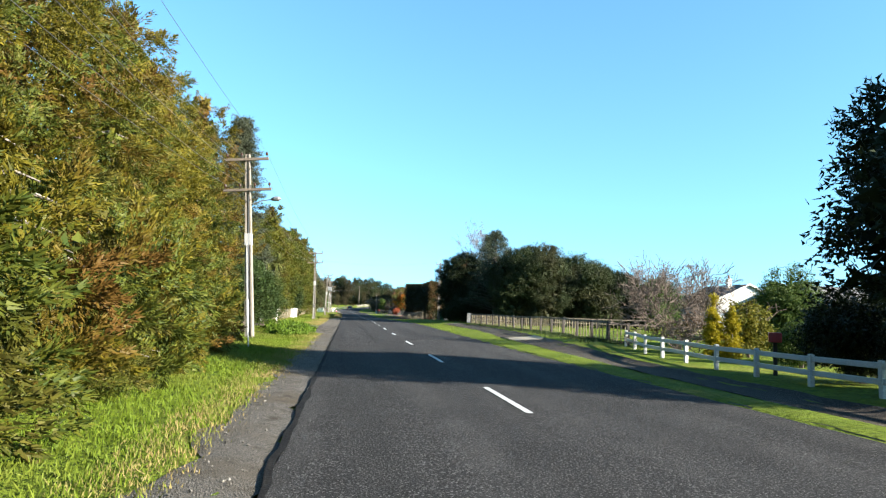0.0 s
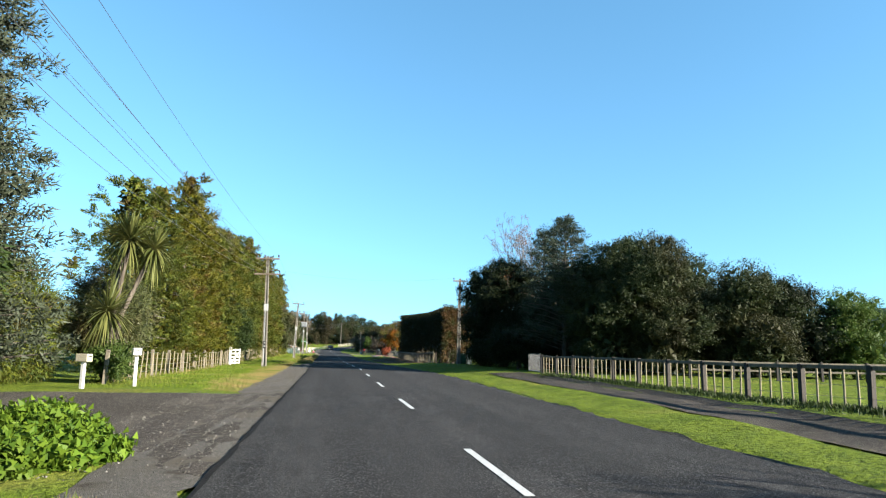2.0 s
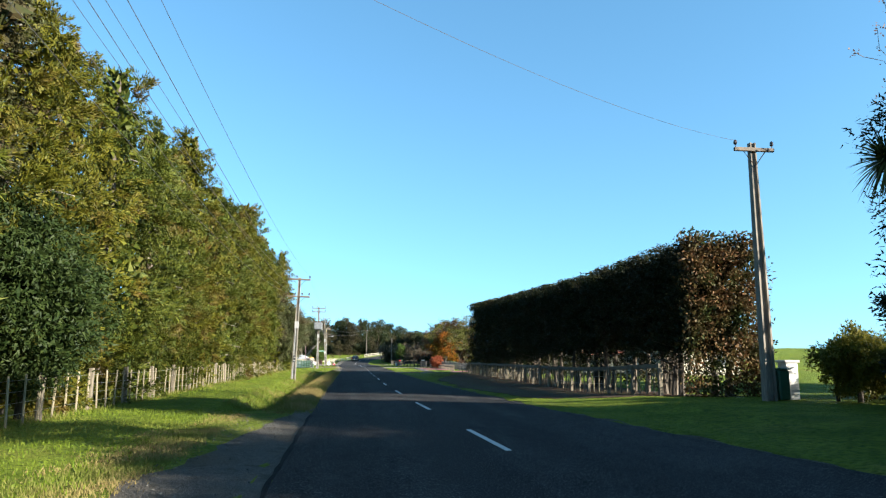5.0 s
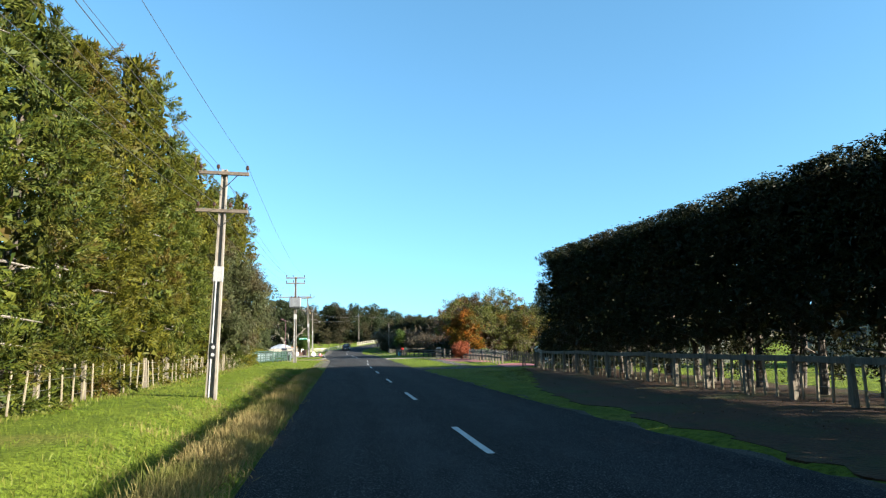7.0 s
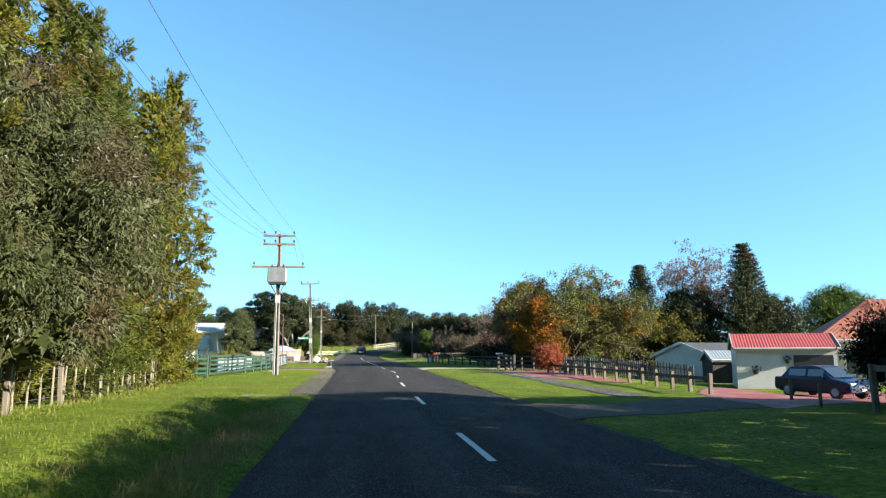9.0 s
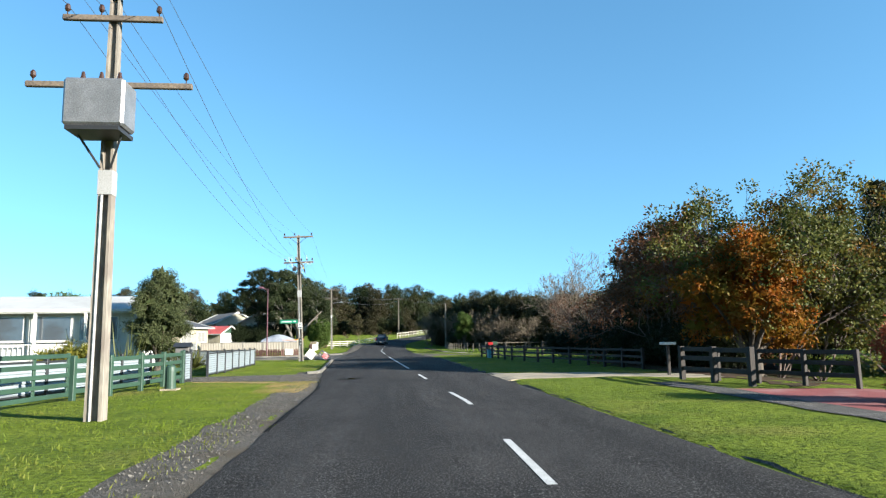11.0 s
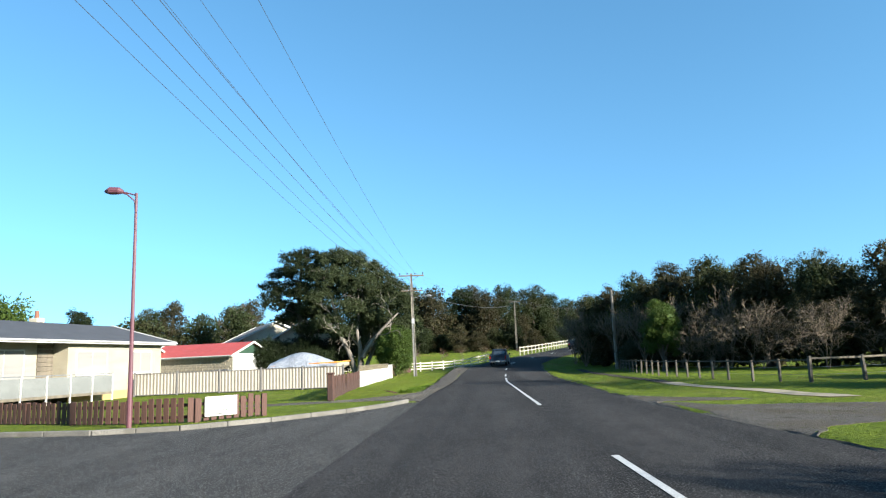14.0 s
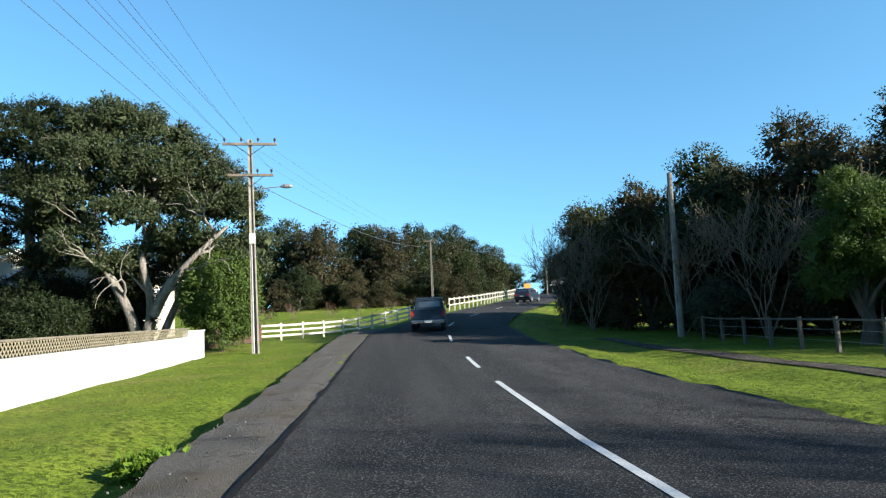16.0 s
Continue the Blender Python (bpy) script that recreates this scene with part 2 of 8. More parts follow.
TARP = mat("silver_tarpaulin", (0.425, 0.4505, 0.493), (0.306, 0.3272, 0.3655), 0.4, 1.5, 8.0, bumps=0.5, dist=0.05, where="obj")
MAROON = paint("maroon_lamp_paint", (0.15, 0.055, 0.07), 0.5)
GLASS = glass_mat("window_glass")
CARGLASS = glass_mat("car_glass", (0.02, 0.024, 0.028), 0.03)
# Blue-grey paint taken far darker, to carry the trees' shade on the truck.
UTEBLUE = paint("ute_shade_dark_blue_paint", (0.012, 0.03, 0.055), 0.5, 0.08, spec=0.25)
CARBLUE = paint("car_dark_blue_paint", (0.004, 0.012, 0.05), 0.18, 0.05, spec=0.25)
CARGREY = paint("car_dark_grey_paint", (0.02, 0.028, 0.045), 0.3, 0.05, spec=0.35)
RUBBER = paint("tyre_rubber", (0.018, 0.018, 0.019), 0.8)
CHROME = paint("chrome", (0.55, 0.56, 0.58), 0.22, 0.05, metal=0.9)
LAMPRED = paint("red_lens", (0.45, 0.02, 0.015), 0.2)
LAMPWHITE = paint("clear_lens", (0.65, 0.66, 0.66), 0.15)
SIGNRED = paint("sign_red", (0.5, 0.03, 0.03), 0.4, 0.05)
BLUEBIN = paint("blue_bin_plastic", (0.10, 0.42, 0.50), 0.5, 0.06)
ORANGE = paint("orange_paint", (0.75, 0.28, 0.03), 0.5, 0.06)

BARK = mat("bark", (0.1275, 0.102, 0.0765), (0.0723, 0.0578, 0.0425), 0.95, 2.5, 12.0, stretch=(1, 1, 0.25), bumps=0.8, dist=0.04)
PALEBARK = mat("pale_bark", (0.289, 0.255, 0.2125), (0.1785, 0.153, 0.1275), 0.95, 2.0, 10.0, stretch=(1, 1, 0.3), bumps=0.7, dist=0.04)
TWIG = mat("twig_bark", (0.1785, 0.1318, 0.1062), (0.119, 0.0892, 0.0723), 0.95, 2.0, 12.0)
PALETWIG = mat("pale_bare_twigs", (0.22, 0.165, 0.115), (0.13, 0.098, 0.07), 0.9, 2.0, 30.0)

L_GOLD = leaf_mat("golden_conifer_foliage", (0.037, 0.049, 0.0065), (0.13, 0.119, 0.011), (0.098, 0.061, 0.014), 0.6, 0.2, much=0.53)
L_RUSTGOLD = leaf_mat("rusty_golden_conifer_foliage", (0.042, 0.047, 0.006), (0.14, 0.115, 0.010), (0.105, 0.057, 0.013), 0.6, 0.2, much=0.49)
L_GOLD2 = leaf_mat("olive_conifer_foliage", (0.028, 0.046, 0.009), (0.092, 0.101, 0.012), (0.086, 0.057, 0.014), 0.6, 0.2, much=0.54)
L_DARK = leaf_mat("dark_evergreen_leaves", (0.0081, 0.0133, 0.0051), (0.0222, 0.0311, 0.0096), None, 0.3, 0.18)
L_POHU = leaf_mat("leathery_evergreen_leaves", (0.0185, 0.0275, 0.0105), (0.054, 0.066, 0.028), None, 0.3, 0.15)
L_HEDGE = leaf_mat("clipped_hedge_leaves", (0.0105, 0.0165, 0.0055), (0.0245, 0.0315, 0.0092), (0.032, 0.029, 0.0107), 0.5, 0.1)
L_HEDGEBROWN = leaf_mat("browned_hedge_leaves", (0.1445, 0.0723, 0.034), (0.0595, 0.051, 0.017), (0.0382, 0.051, 0.0153), 0.9, 0.2)
L_PINE = leaf_mat("pine_foliage", (0.0187, 0.0281, 0.0102), (0.0425, 0.0561, 0.0195), (0.0382, 0.0382, 0.0153), 0.25, 0.2)
L_GREY = leaf_mat("grey_green_foliage", (0.036, 0.045, 0.026), (0.072, 0.083, 0.05), None, 0.3, 0.25)
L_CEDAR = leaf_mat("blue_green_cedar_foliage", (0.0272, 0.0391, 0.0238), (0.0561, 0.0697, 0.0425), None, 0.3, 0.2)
L_GUM = leaf_mat("gum_leaves", (0.036, 0.048, 0.0165), (0.088, 0.092, 0.038), (0.07, 0.052, 0.026), 0.5, 0.25, 0.4)
L_OLIVE = leaf_mat("olive_needle_foliage", (0.04, 0.054, 0.02), (0.088, 0.1, 0.042), None, 0.4, 0.25)
L_MID = leaf_mat("mid_green_leaves", (0.0382, 0.0723, 0.0136), (0.0808, 0.1148, 0.0255), None, 0.3, 0.3)
L_SHRUB = leaf_mat("deep_green_shrub_leaves", (0.017, 0.034, 0.009), (0.042, 0.062, 0.015), None, 0.3, 0.25)
L_YELLOW = leaf_mat("yellow_green_leaves", (0.17, 0.1445, 0.017), (0.085, 0.102, 0.017), None, 0.4, 0.35)
L_CYP = leaf_mat("golden_cypress_foliage", (0.357, 0.2805, 0.0102), (0.2295, 0.204, 0.0119), None, 0.4, 0.3)
L_ORANGE = leaf_mat("orange_autumn_leaves", (0.391, 0.102, 0.0127), (0.272, 0.1275, 0.017), (0.153, 0.1275, 0.017), 0.45, 0.4)
L_WOODBROWN = leaf_mat("brown_olive_foliage", (0.0527, 0.0408, 0.0204), (0.0357, 0.0391, 0.0153), None, 0.4, 0.25)
L_OLIVEAUT = leaf_mat("olive_and_yellow_leaves", (0.0723, 0.0863, 0.0241), (0.1445, 0.1378, 0.0298), (0.2295, 0.1205, 0.017), 0.5, 0.35, much=0.56)
L_BROWNLEAF = leaf_mat("brown_red_leaves", (0.19, 0.085, 0.04), (0.12, 0.062, 0.032), None, 0.4, 0.3)
L_RUSSET = leaf_mat("russet_autumn_leaves", (0.0978, 0.0408, 0.0187), (0.068, 0.0467, 0.017), (0.0425, 0.0467, 0.0153), 0.45, 0.3)
L_AUTGREEN = leaf_mat("turning_leaves", (0.056, 0.074, 0.0187), (0.125, 0.122, 0.026), (0.221, 0.0892, 0.0153), 0.5, 0.3, much=0.53)
L_RED = leaf_mat("red_shrub_leaves", (0.33, 0.085, 0.04), (0.23, 0.07, 0.03), None, 0.4, 0.35)
L_PALM = leaf_mat("sword_leaves", (0.0723, 0.0892, 0.0238), (0.1487, 0.1487, 0.0467), None, 0.4, 0.25, 0.4)
BLADE = leaf_mat("grass_blades", (0.076, 0.124, 0.0095), (0.13, 0.174, 0.0145), (0.155, 0.165, 0.0298), 0.2, 0.35, 0.6)
STONES = leaf_mat("loose_stone_chips", (0.06, 0.057, 0.052), (0.2, 0.187, 0.165), None, 0.4, 0.0, 0.95)
BLADEDRY = leaf_mat("dry_grass_blades", (0.31, 0.235, 0.1), (0.21, 0.165, 0.06), (0.1445, 0.1615, 0.034), 0.5, 0.3, 0.7)


# ---- mesh helpers ----
def table(rows, v):
    xs, ys = zip(*rows)
    return float(np.interp(v, xs, ys))


def smooth(a, b, v):
    u = min(1.0, max(0.0, (v - a) / (b - a)))
    return u * u * (3 - 2 * u)


def finish(name, bm, material, parent=None, label="", smoothed=False):
    me = bpy.data.meshes.new(name)
    bm.normal_update()
    if smoothed:
        for f in bm.faces:
            f.smooth = True
    bm.to_mesh(me)
    bm.free()
    me.materials.append(material)
    ob = new(name, me)
    ob.parent = parent
    if label:
        ob["label"] = label
    return ob


def part(name, bm, material, parent, label="", smoothed=False):
    return finish(name, bm, material, parent, label, smoothed)


def piece(name, me, parent, m):
    """Another object on a shared mesh, under a thing."""
    ob = new(name, me)
    ob.parent = parent
    ob.matrix_local = m
    return ob


def thing(name, label, category, x=0.0, y=0.0, z=0.0, rz=0.0, group="", kind=""):
    e = new(name)
    e.empty_display_size = 0.3
    e.matrix_world = pose(x, y, z, 0, 0, rz)
    return tagged(e, label, category, group, kind)


def box(bm, cx, cy, cz, sx, sy, sz, rz=0.0, bevel=0.0, rx=0.0, ry=0.0):
    m = pose(cx, cy, cz, rx, ry, rz) @ Matrix.Diagonal((sx, sy, sz, 1))
    r = bmesh.ops.create_cube(bm, size=1.0, matrix=m)
    if bevel:
        edges = list({e for v in r["verts"] for e in v.link_edges})
        bmesh.ops.bevel(bm, geom=edges, offset=bevel, segments=1, affect="EDGES", profile=0.5)
    return bm


def bmbox(*a, **k):
    return box(bmesh.new(), *a, **k)


def tube(bm, pts, radii, n=8, cap=True):
    """A round, tapered tube through the points."""
    pts = [Vector(p) for p in pts]
    rings = []
    for i, p in enumerate(pts):
        d = (pts[min(i + 1, len(pts) - 1)] - pts[max(i - 1, 0)]).normalized()
        side = d.cross(Vector((0, 0, 1)) if abs(d.z) < 0.9 else Vector((1, 0, 0))).normalized()
        up = side.cross(d)
        rings.append([bm.verts.new(p + radii[i] * (math.cos(2 * math.pi * k / n) * side + math.sin(2 * math.pi * k / n) * up)) for k in range(n)])
    for a, b in zip(rings, rings[1:]):
        for k in range(n):
            bm.faces.new((a[k], a[(k + 1) % n], b[(k + 1) % n], b[k]))
    if cap:
        bm.faces.new(rings[0][::-1])
        bm.faces.new(rings[-1])
    return bm


def bmtube(*a, **k):
    return tube(bmesh.new(), *a, **k)


def prism(bm, outline, y0, y1):
    """The outline (x, z) drawn out from y0 to y1."""
    a = [bm.verts.new((x, y0, z)) for x, z in outline]
    b = [bm.verts.new((x, y1, z)) for x, z in outline]
    n = len(outline)
    bm.faces.new(a)
    bm.faces.new(b[::-1])
    for i in range(n):
        bm.faces.new((a[i], b[i], b[(i + 1) % n], a[(i + 1) % n]))
    bmesh.ops.recalc_face_normals(bm, faces=bm.faces[:])
    return bm


# ---- lie of the land ----
LEFT_EDGE = [(-60, -0.6), (75, -0.6), (105, -0.95), (150, -1.05), (186, -1.2), (197, -2.0), (217, -2.75), (240, -2.9), (255, -2.65), (272, -2.5), (282, -2.1), (291, -0.2), (300, 2.6), (317, 8.9), (340, 16.5), (372, 25.5), (420, 36), (520, 50)]
RIGHT_EDGE = [(-60, 7.0), (30, 6.9), (60, 7.45), (70, 7.65), (80, 7.5), (100, 5.9), (120, 5.2), (150, 4.9), (185, 5.2), (217, 5.4), (232, 4.5), (240, 4.3), (263, 4.35), (276, 4.6), (284, 5.2), (291, 6.8), (300, 9.6), (317, 15.9), (340, 23.6), (372, 33), (420, 44), (520, 58)]
CENTRE = [(-60, 2.62), (60, 2.8), (82, 2.9), (100, 2.35), (115, 2.1), (150, 2.05), (165, 2.2), (180, 2.75), (186, 2.5), (198, 2.15), (223, 1.42), (233, 1.2), (255, 0.82), (264, 0.98), (275, 1.3), (284, 1.9), (291, 3.3), (300, 6.2), (317, 12.4), (340, 20), (372, 29), (420, 40), (520, 54)]


def road_z(y):
    s = max(0.0, min(y, 400) - 258)
    z = s * s * 0.045 / 40 if s < 20 else 0.045 * (s - 10)
    return z - 0.5 * 0.045 / 60 * max(0.0, s - 82) ** 2


NEAR_KERB = [(-2.6, 195.75), (-2.2, 196.2), (-2.08, 197.2), (-2.2, 200.5), (-2.45, 206), (-2.7, 212), (-2.8, 215.6), (-3.1, 217.4), (-3.9, 218.9), (-5.2, 220.2), (-6.8, 220.9), (-9.3, 221.3), (-14, 222.0), (-24, 224.5), (-40, 229)]
FAR_KERB = [(-3.35, 238.4), (-3.9, 236.3), (-4.8, 234.2), (-6.4, 231.8), (-8.2, 230.1), (-10.2, 229.6), (-14.2, 230.2), (-24, 233), (-40, 238)]


FOOTPATH = [(-6, 7.7, 9.3), (21, 8.4, 10.1), (30, 8.75, 10.7), (40, 9.1, 11.2), (52, 9.85, 12.0), (60, 10.0, 12.3), (78, 10.2, 12.3)]


def path_sides(y):
    ys, a, b = zip(*FOOTPATH)
    return float(np.interp(y, ys, a)), float(np.interp(y, ys, b))


def near_kerb_y(x):
    return float(np.interp(-x, [-p[0] for p in NEAR_KERB[6:]], [p[1] for p in NEAR_KERB[6:]]))


def far_kerb_y(x):
    return float(np.interp(-x, [-p[0] for p in FAR_KERB], [p[1] for p in FAR_KERB]))


def ground_z(x, y):
    """The ground's height beside and under the road."""
    le, re = table(LEFT_EDGE, y), table(RIGHT_EDGE, y)
    off = max(le - x, x - re, 0.0)
    lag = 18 * smooth(0, 5, le - x) + 12 * smooth(0, 6, x - re)
    z = road_z(y - lag)
    if off <= 0.0:
        return z - 0.12
    z -= 0.12 * (1 - smooth(0.0, 0.25, off))
    if x > re:
        z += 0.25 * smooth(0.8, 4.0, x - re) * smooth(20, 46, y) * (1 - smooth(96, 108, y))
        if y < 80:
            pl, pr = path_sides(y)
            z -= 0.13 * (1 - smooth(70, 75, y)) * smooth(-0.05, 0.3, x - pl) * (1 - smooth(-0.4, 0.1, x - pr))
        z -= 0.16 * smooth(0.5, 1.6, x - re) * (1 - smooth(2.0, 3.6, x - re)) * smooth(236, 244, y) * (1 - smooth(285, 292, y))
    else:
        d = le - x
        run = smooth(96, 104, y) * (1 - smooth(154.5, 158, y))
        z += run * (0.10 * smooth(0.1, 0.5, d) * (1 - smooth(0.7, 1.2, d)) - 0.5 * smooth(0.8, 1.7, d) * (1 - smooth(2.0, 3.3, d)))
        z += 0.12 * smooth(1.0, 4.0, d) * (1 - smooth(60, 70, y))
        z -= 0.3 * smooth(0.7, 1.7, d) * (1 - smooth(2.0, 3.2, d)) * smooth(246.5, 248.5, y) * (1 - smooth(258, 272, y))
    if off > 0.6:
        z += 0.05 * min(1.0, (off - 0.6) / 2) * noise.noise((x * 0.35, y * 0.35, 0.3))
    if -42 < x < le - 0.1 and 214 < y < 240 and near_kerb_y(x) - 0.1 < y < far_kerb_y(x) + 0.1:
        z = -0.10
    z -= 0.75 * smooth(13, 22, x) * smooth(146, 158, y) * (1 - smooth(194, 206, y))
    if off > 60:
        z += smooth(60, 500, off) * (6 + 8 * noise.noise((x * 0.004, y * 0.004, 2.0)))
    return z


def graded(lo, hi, near, far, fine, grow):
    """Steps that are fine between near and far and widen outwards."""
    out = list(np.arange(near, far + fine / 2, fine))
    step, v = fine, near
    while v > lo:
        step *= grow
        v -= step
        out.insert(0, max(v, lo))
    step, v = fine, far
    while v < hi:
        step *= grow
        v += step
        out.append(min(v, hi))
    return out


xs = graded(-1800, 1800, -9.5, 14.5, 0.45, 1.16)
ys = graded(-900, 2500, -4.0, 300.0, 0.9, 1.12)
gv = [(x, y, ground_z(x, y)) for y in ys for x in xs]
w = len(xs)
gf = [(j * w + i, j * w + i + 1, (j + 1) * w + i + 1, (j + 1) * w + i) for j in range(len(ys) - 1) for i in range(w - 1)]
gm = bpy.data.meshes.new("ground")
gm.from_pydata(gv, [], gf)
gm.materials.append(GRASS)
for f in gm.polygons:
    f.use_smooth = True
tagged(new("ground", gm), "green grass verges and paddocks with dry yellow patches", "ground", kind="structure")


def strip(name, left, right, ys, lift, material, label, category, columns=6, ragged=0.0, profile=None, seed=1):
    """A surface along the road between two lines, with uneven edges."""
    v, f = [], []
    n = columns + 1
    for y in ys:
        a = left(y) + ragged * noise.noise((seed, y * 0.8, 0.0)) + 0.5 * ragged * noise.noise((seed, y * 2.9, 5.0))
        b = right(y) + ragged * noise.noise((seed + 9.0, y * 0.8, 0.0)) + 0.5 * ragged * noise.noise((seed + 9.0, y * 2.9, 5.0))
        for i in range(n):
            u = i / columns
            x = a + (b - a) * u
            z = lift(x, y) if callable(lift) else road_z(y) + lift
            v.append((x, y, z + (profile(u) if profile else 0.0)))
    for j in range(len(ys) - 1):
        for i in range(columns):
            f.append((j * n + i, j * n + i + 1, (j + 1) * n + i + 1, (j + 1) * n + i))
    me = bpy.data.meshes.new(name)
    me.from_pydata(v, [], f)
    me.materials.append(material)
    for p in me.polygons:
        p.use_smooth = True
    return tagged(new(name, me), label, category, kind="structure")


le, re, ce = (lambda y: table(LEFT_EDGE, y)), (lambda y: table(RIGHT_EDGE, y)), (lambda y: table(CENTRE, y))
road_ys = list(np.arange(-40, 300, 0.5)) + list(np.arange(300, 505, 2.0))
strip("road", le, re, road_ys, 0.0, ASPHALT, "dark grey chip seal two-lane country road", "road", 10, 0.05, lambda u: 0.05 * (1 - (2 * u - 1) ** 2))
for y0, y1 in ((0, 96), (176, 192), (242, 285)):
    strip("road_edge", lambda y: le(y) - 0.05, lambda y: le(y) + 0.03, [y for y in road_ys if y0 <= y < y1], 0.006, TAR, "black crumbling tar edge of the road seal", "road edge", 2, 0.07, seed=21)
SHOULDER = [(-40, 0.9), (25, 0.9), (44, 1.4), (60, 1.6), (70, 1.65), (84, 1.8), (94, 0.7), (99, 0.3)]
strip("gravel_shoulder", lambda y: le(y) - table(SHOULDER, y), lambda y: le(y) + 0.05, [y for y in road_ys if y < 99], lambda x, y: max(ground_z(x, y) + 0.012, -0.02), GRAVEL, "grey gravel shoulder beside the road", "gravel", 5, 0.35, seed=3)
strip("gravel_shoulder", lambda y: le(y) - 1.1, lambda y: le(y) + 0.05, [y for y in road_ys if 158 < y < 198], lambda x, y: max(ground_z(x, y) + 0.012, -0.02), GRAVEL, "grey gravel shoulder beside the road", "gravel", 4, 0.3, seed=4)
strip("gravel_shoulder", lambda y: le(y) - table([(238, 0.3), (246, 0.7), (256, 1.25), (270, 1.5), (287, 1.6)], y), lambda y: le(y) + 0.05, [y for y in road_ys if 238.5 < y < 287], lambda x, y: max(ground_z(x, y) + 0.014, road_z(y) - 0.03), GRAVEL, "broad grey gravel shoulder beside the road", "gravel", 6, 0.18, seed=5)
strip("gravel_shoulder", lambda y: re(y) - 0.05, lambda y: re(y) + 0.18, [y for y in road_ys if -40 < y < 285], lambda x, y: max(ground_z(x, y) + 0.008, road_z(y) - 0.05), GRAVEL, "thin gravel edge between seal and grass", "gravel", 3, 0.16, seed=6)


def patch(name, outline, material, label, category, lift=0.02, step=0.4, flat=None, ragged=0.22, on_road=False):
    """A flat surface that lies on the ground within an outline."""
    bm = bmesh.new()
    edge = []
    for (xa, ya), (xb, yb) in zip(outline, outline[1:] + outline[:1]):
        n = max(1, int(math.hypot(xb - xa, yb - ya) / 0.35)) if ragged else 1
        for i in range(n):
            x, y = xa + (xb - xa) * i / n, ya + (yb - ya) * i / n
            edge.append((x + ragged * noise.noise((x * 1.4, y * 1.4, 3.0)), y + ragged * noise.noise((x * 1.4, y * 1.4, 8.0))))
    bm.faces.new([bm.verts.new((x, y, 0)) for x, y in edge])
    x0, x1 = min(p[0] for p in outline), max(p[0] for p in outline)
    y0, y1 = min(p[1] for p in outline), max(p[1] for p in outline)
    for axis, lo, hi in ((0, x0, x1), (1, y0, y1)):
        k = max(1, int((hi - lo) / step))
        for i in range(1, min(k, 90)):
            co, no = [0, 0, 0], [0, 0, 0]
            co[axis], no[axis] = lo + (hi - lo) * i / min(k, 90), 1
            bmesh.ops.bisect_plane(bm, geom=bm.verts[:] + bm.edges[:] + bm.faces[:], plane_co=co, plane_no=no)
    for v in bm.verts:
        if flat is not None:
            v.co.z = flat
            continue
        inside = table(LEFT_EDGE, v.co.y) < v.co.x < table(RIGHT_EDGE, v.co.y)
        v.co.z = (road_z(v.co.y) - 0.05 if inside and not on_road else max(ground_z(v.co.x, v.co.y), road_z(v.co.y) - 0.09 if abs(v.co.x - 1.5) < 6 else -9)) + lift
        if on_road:
            u = (v.co.x - table(LEFT_EDGE, v.co.y)) / (table(RIGHT_EDGE, v.co.y) - table(LEFT_EDGE, v.co.y))
            v.co.z = road_z(v.co.y) + 0.05 * (1 - (2 * u - 1) ** 2) + lift
    bmesh.ops.recalc_face_normals(bm, faces=bm.faces[:])
    bm.faces.ensure_lookup_table()
    if bm.faces[0].normal.z < 0:
        bmesh.ops.reverse_faces(bm, faces=bm.faces[:])
    if not on_road:
        rim = bmesh.ops.extrude_edge_only(bm, edges=[e for e in bm.edges if e.is_boundary])
        for v in rim["geom"]:
            if isinstance(v, bmesh.types.BMVert):
                v.co.z -= 0.08
    return tagged(finish(name, bm, material), label, category, kind="structure")


patch("side_road", [(-2.4, 215.6)] + NEAR_KERB[6:] + FAR_KERB[::-1] + [(-2.4, 238.4)], ASPHALT_SIDE, "paler grey side road joining the main road", "road", 0.0, 0.6, -0.006, 0.0)
patch("driveway", [(-0.5, 40.2), (-1.2, 40.8), (-2.1, 43.0), (-3.6, 44.4), (-5.4, 46.4), (-9.5, 47.6), (-9.5, 51.8), (-4.5, 52.2), (-1.9, 54.5), (-0.5, 55)], PATHEARTH, "worn grey sealed driveway crossing the verge", "driveway", 0.012)
patch("straw_patch", [(-1.7, 184.6), (-2.3, 185.4), (-2.9, 186.9), (-3.0, 188.3), (-2.6, 189.3), (-1.9, 189.0), (-1.6, 187.2)], STRAW, "dry straw-coloured patch of cut grass", "grass", 0.015, 0.25)
patch("straw_patch", [(-3.0, 189.3), (-4.6, 190.0), (-6.2, 190.5), (-6.2, 190.9), (-4.4, 190.7), (-2.9, 190.1)], STRAW, "dry straw-coloured patch of cut grass", "grass", 0.013, 0.25)
patch("driveway", [(-1.0, 187.9), (-3.2, 190.6), (-6.6, 191.3), (-14, 191.8), (-14, 194.6), (-6.8, 194.9), (-3.2, 195.3), (-1.9, 196.0)], GRAVEL, "grey gravel driveway between the fences", "driveway", 0.012)
patch("driveway", [(-2.7, 239.0), (-3.6, 239.2), (-4.6, 240.1), (-6.0, 240.2), (-11.0, 239.0), (-11.0, 240.4), (-6.9, 241.4), (-5.6, 242.3), (-4.4, 243.7), (-3.7, 246), (-3.3, 249), (-2.7, 252)], GRAVEL, "loose grey gravel driveway", "driveway", 0.012)
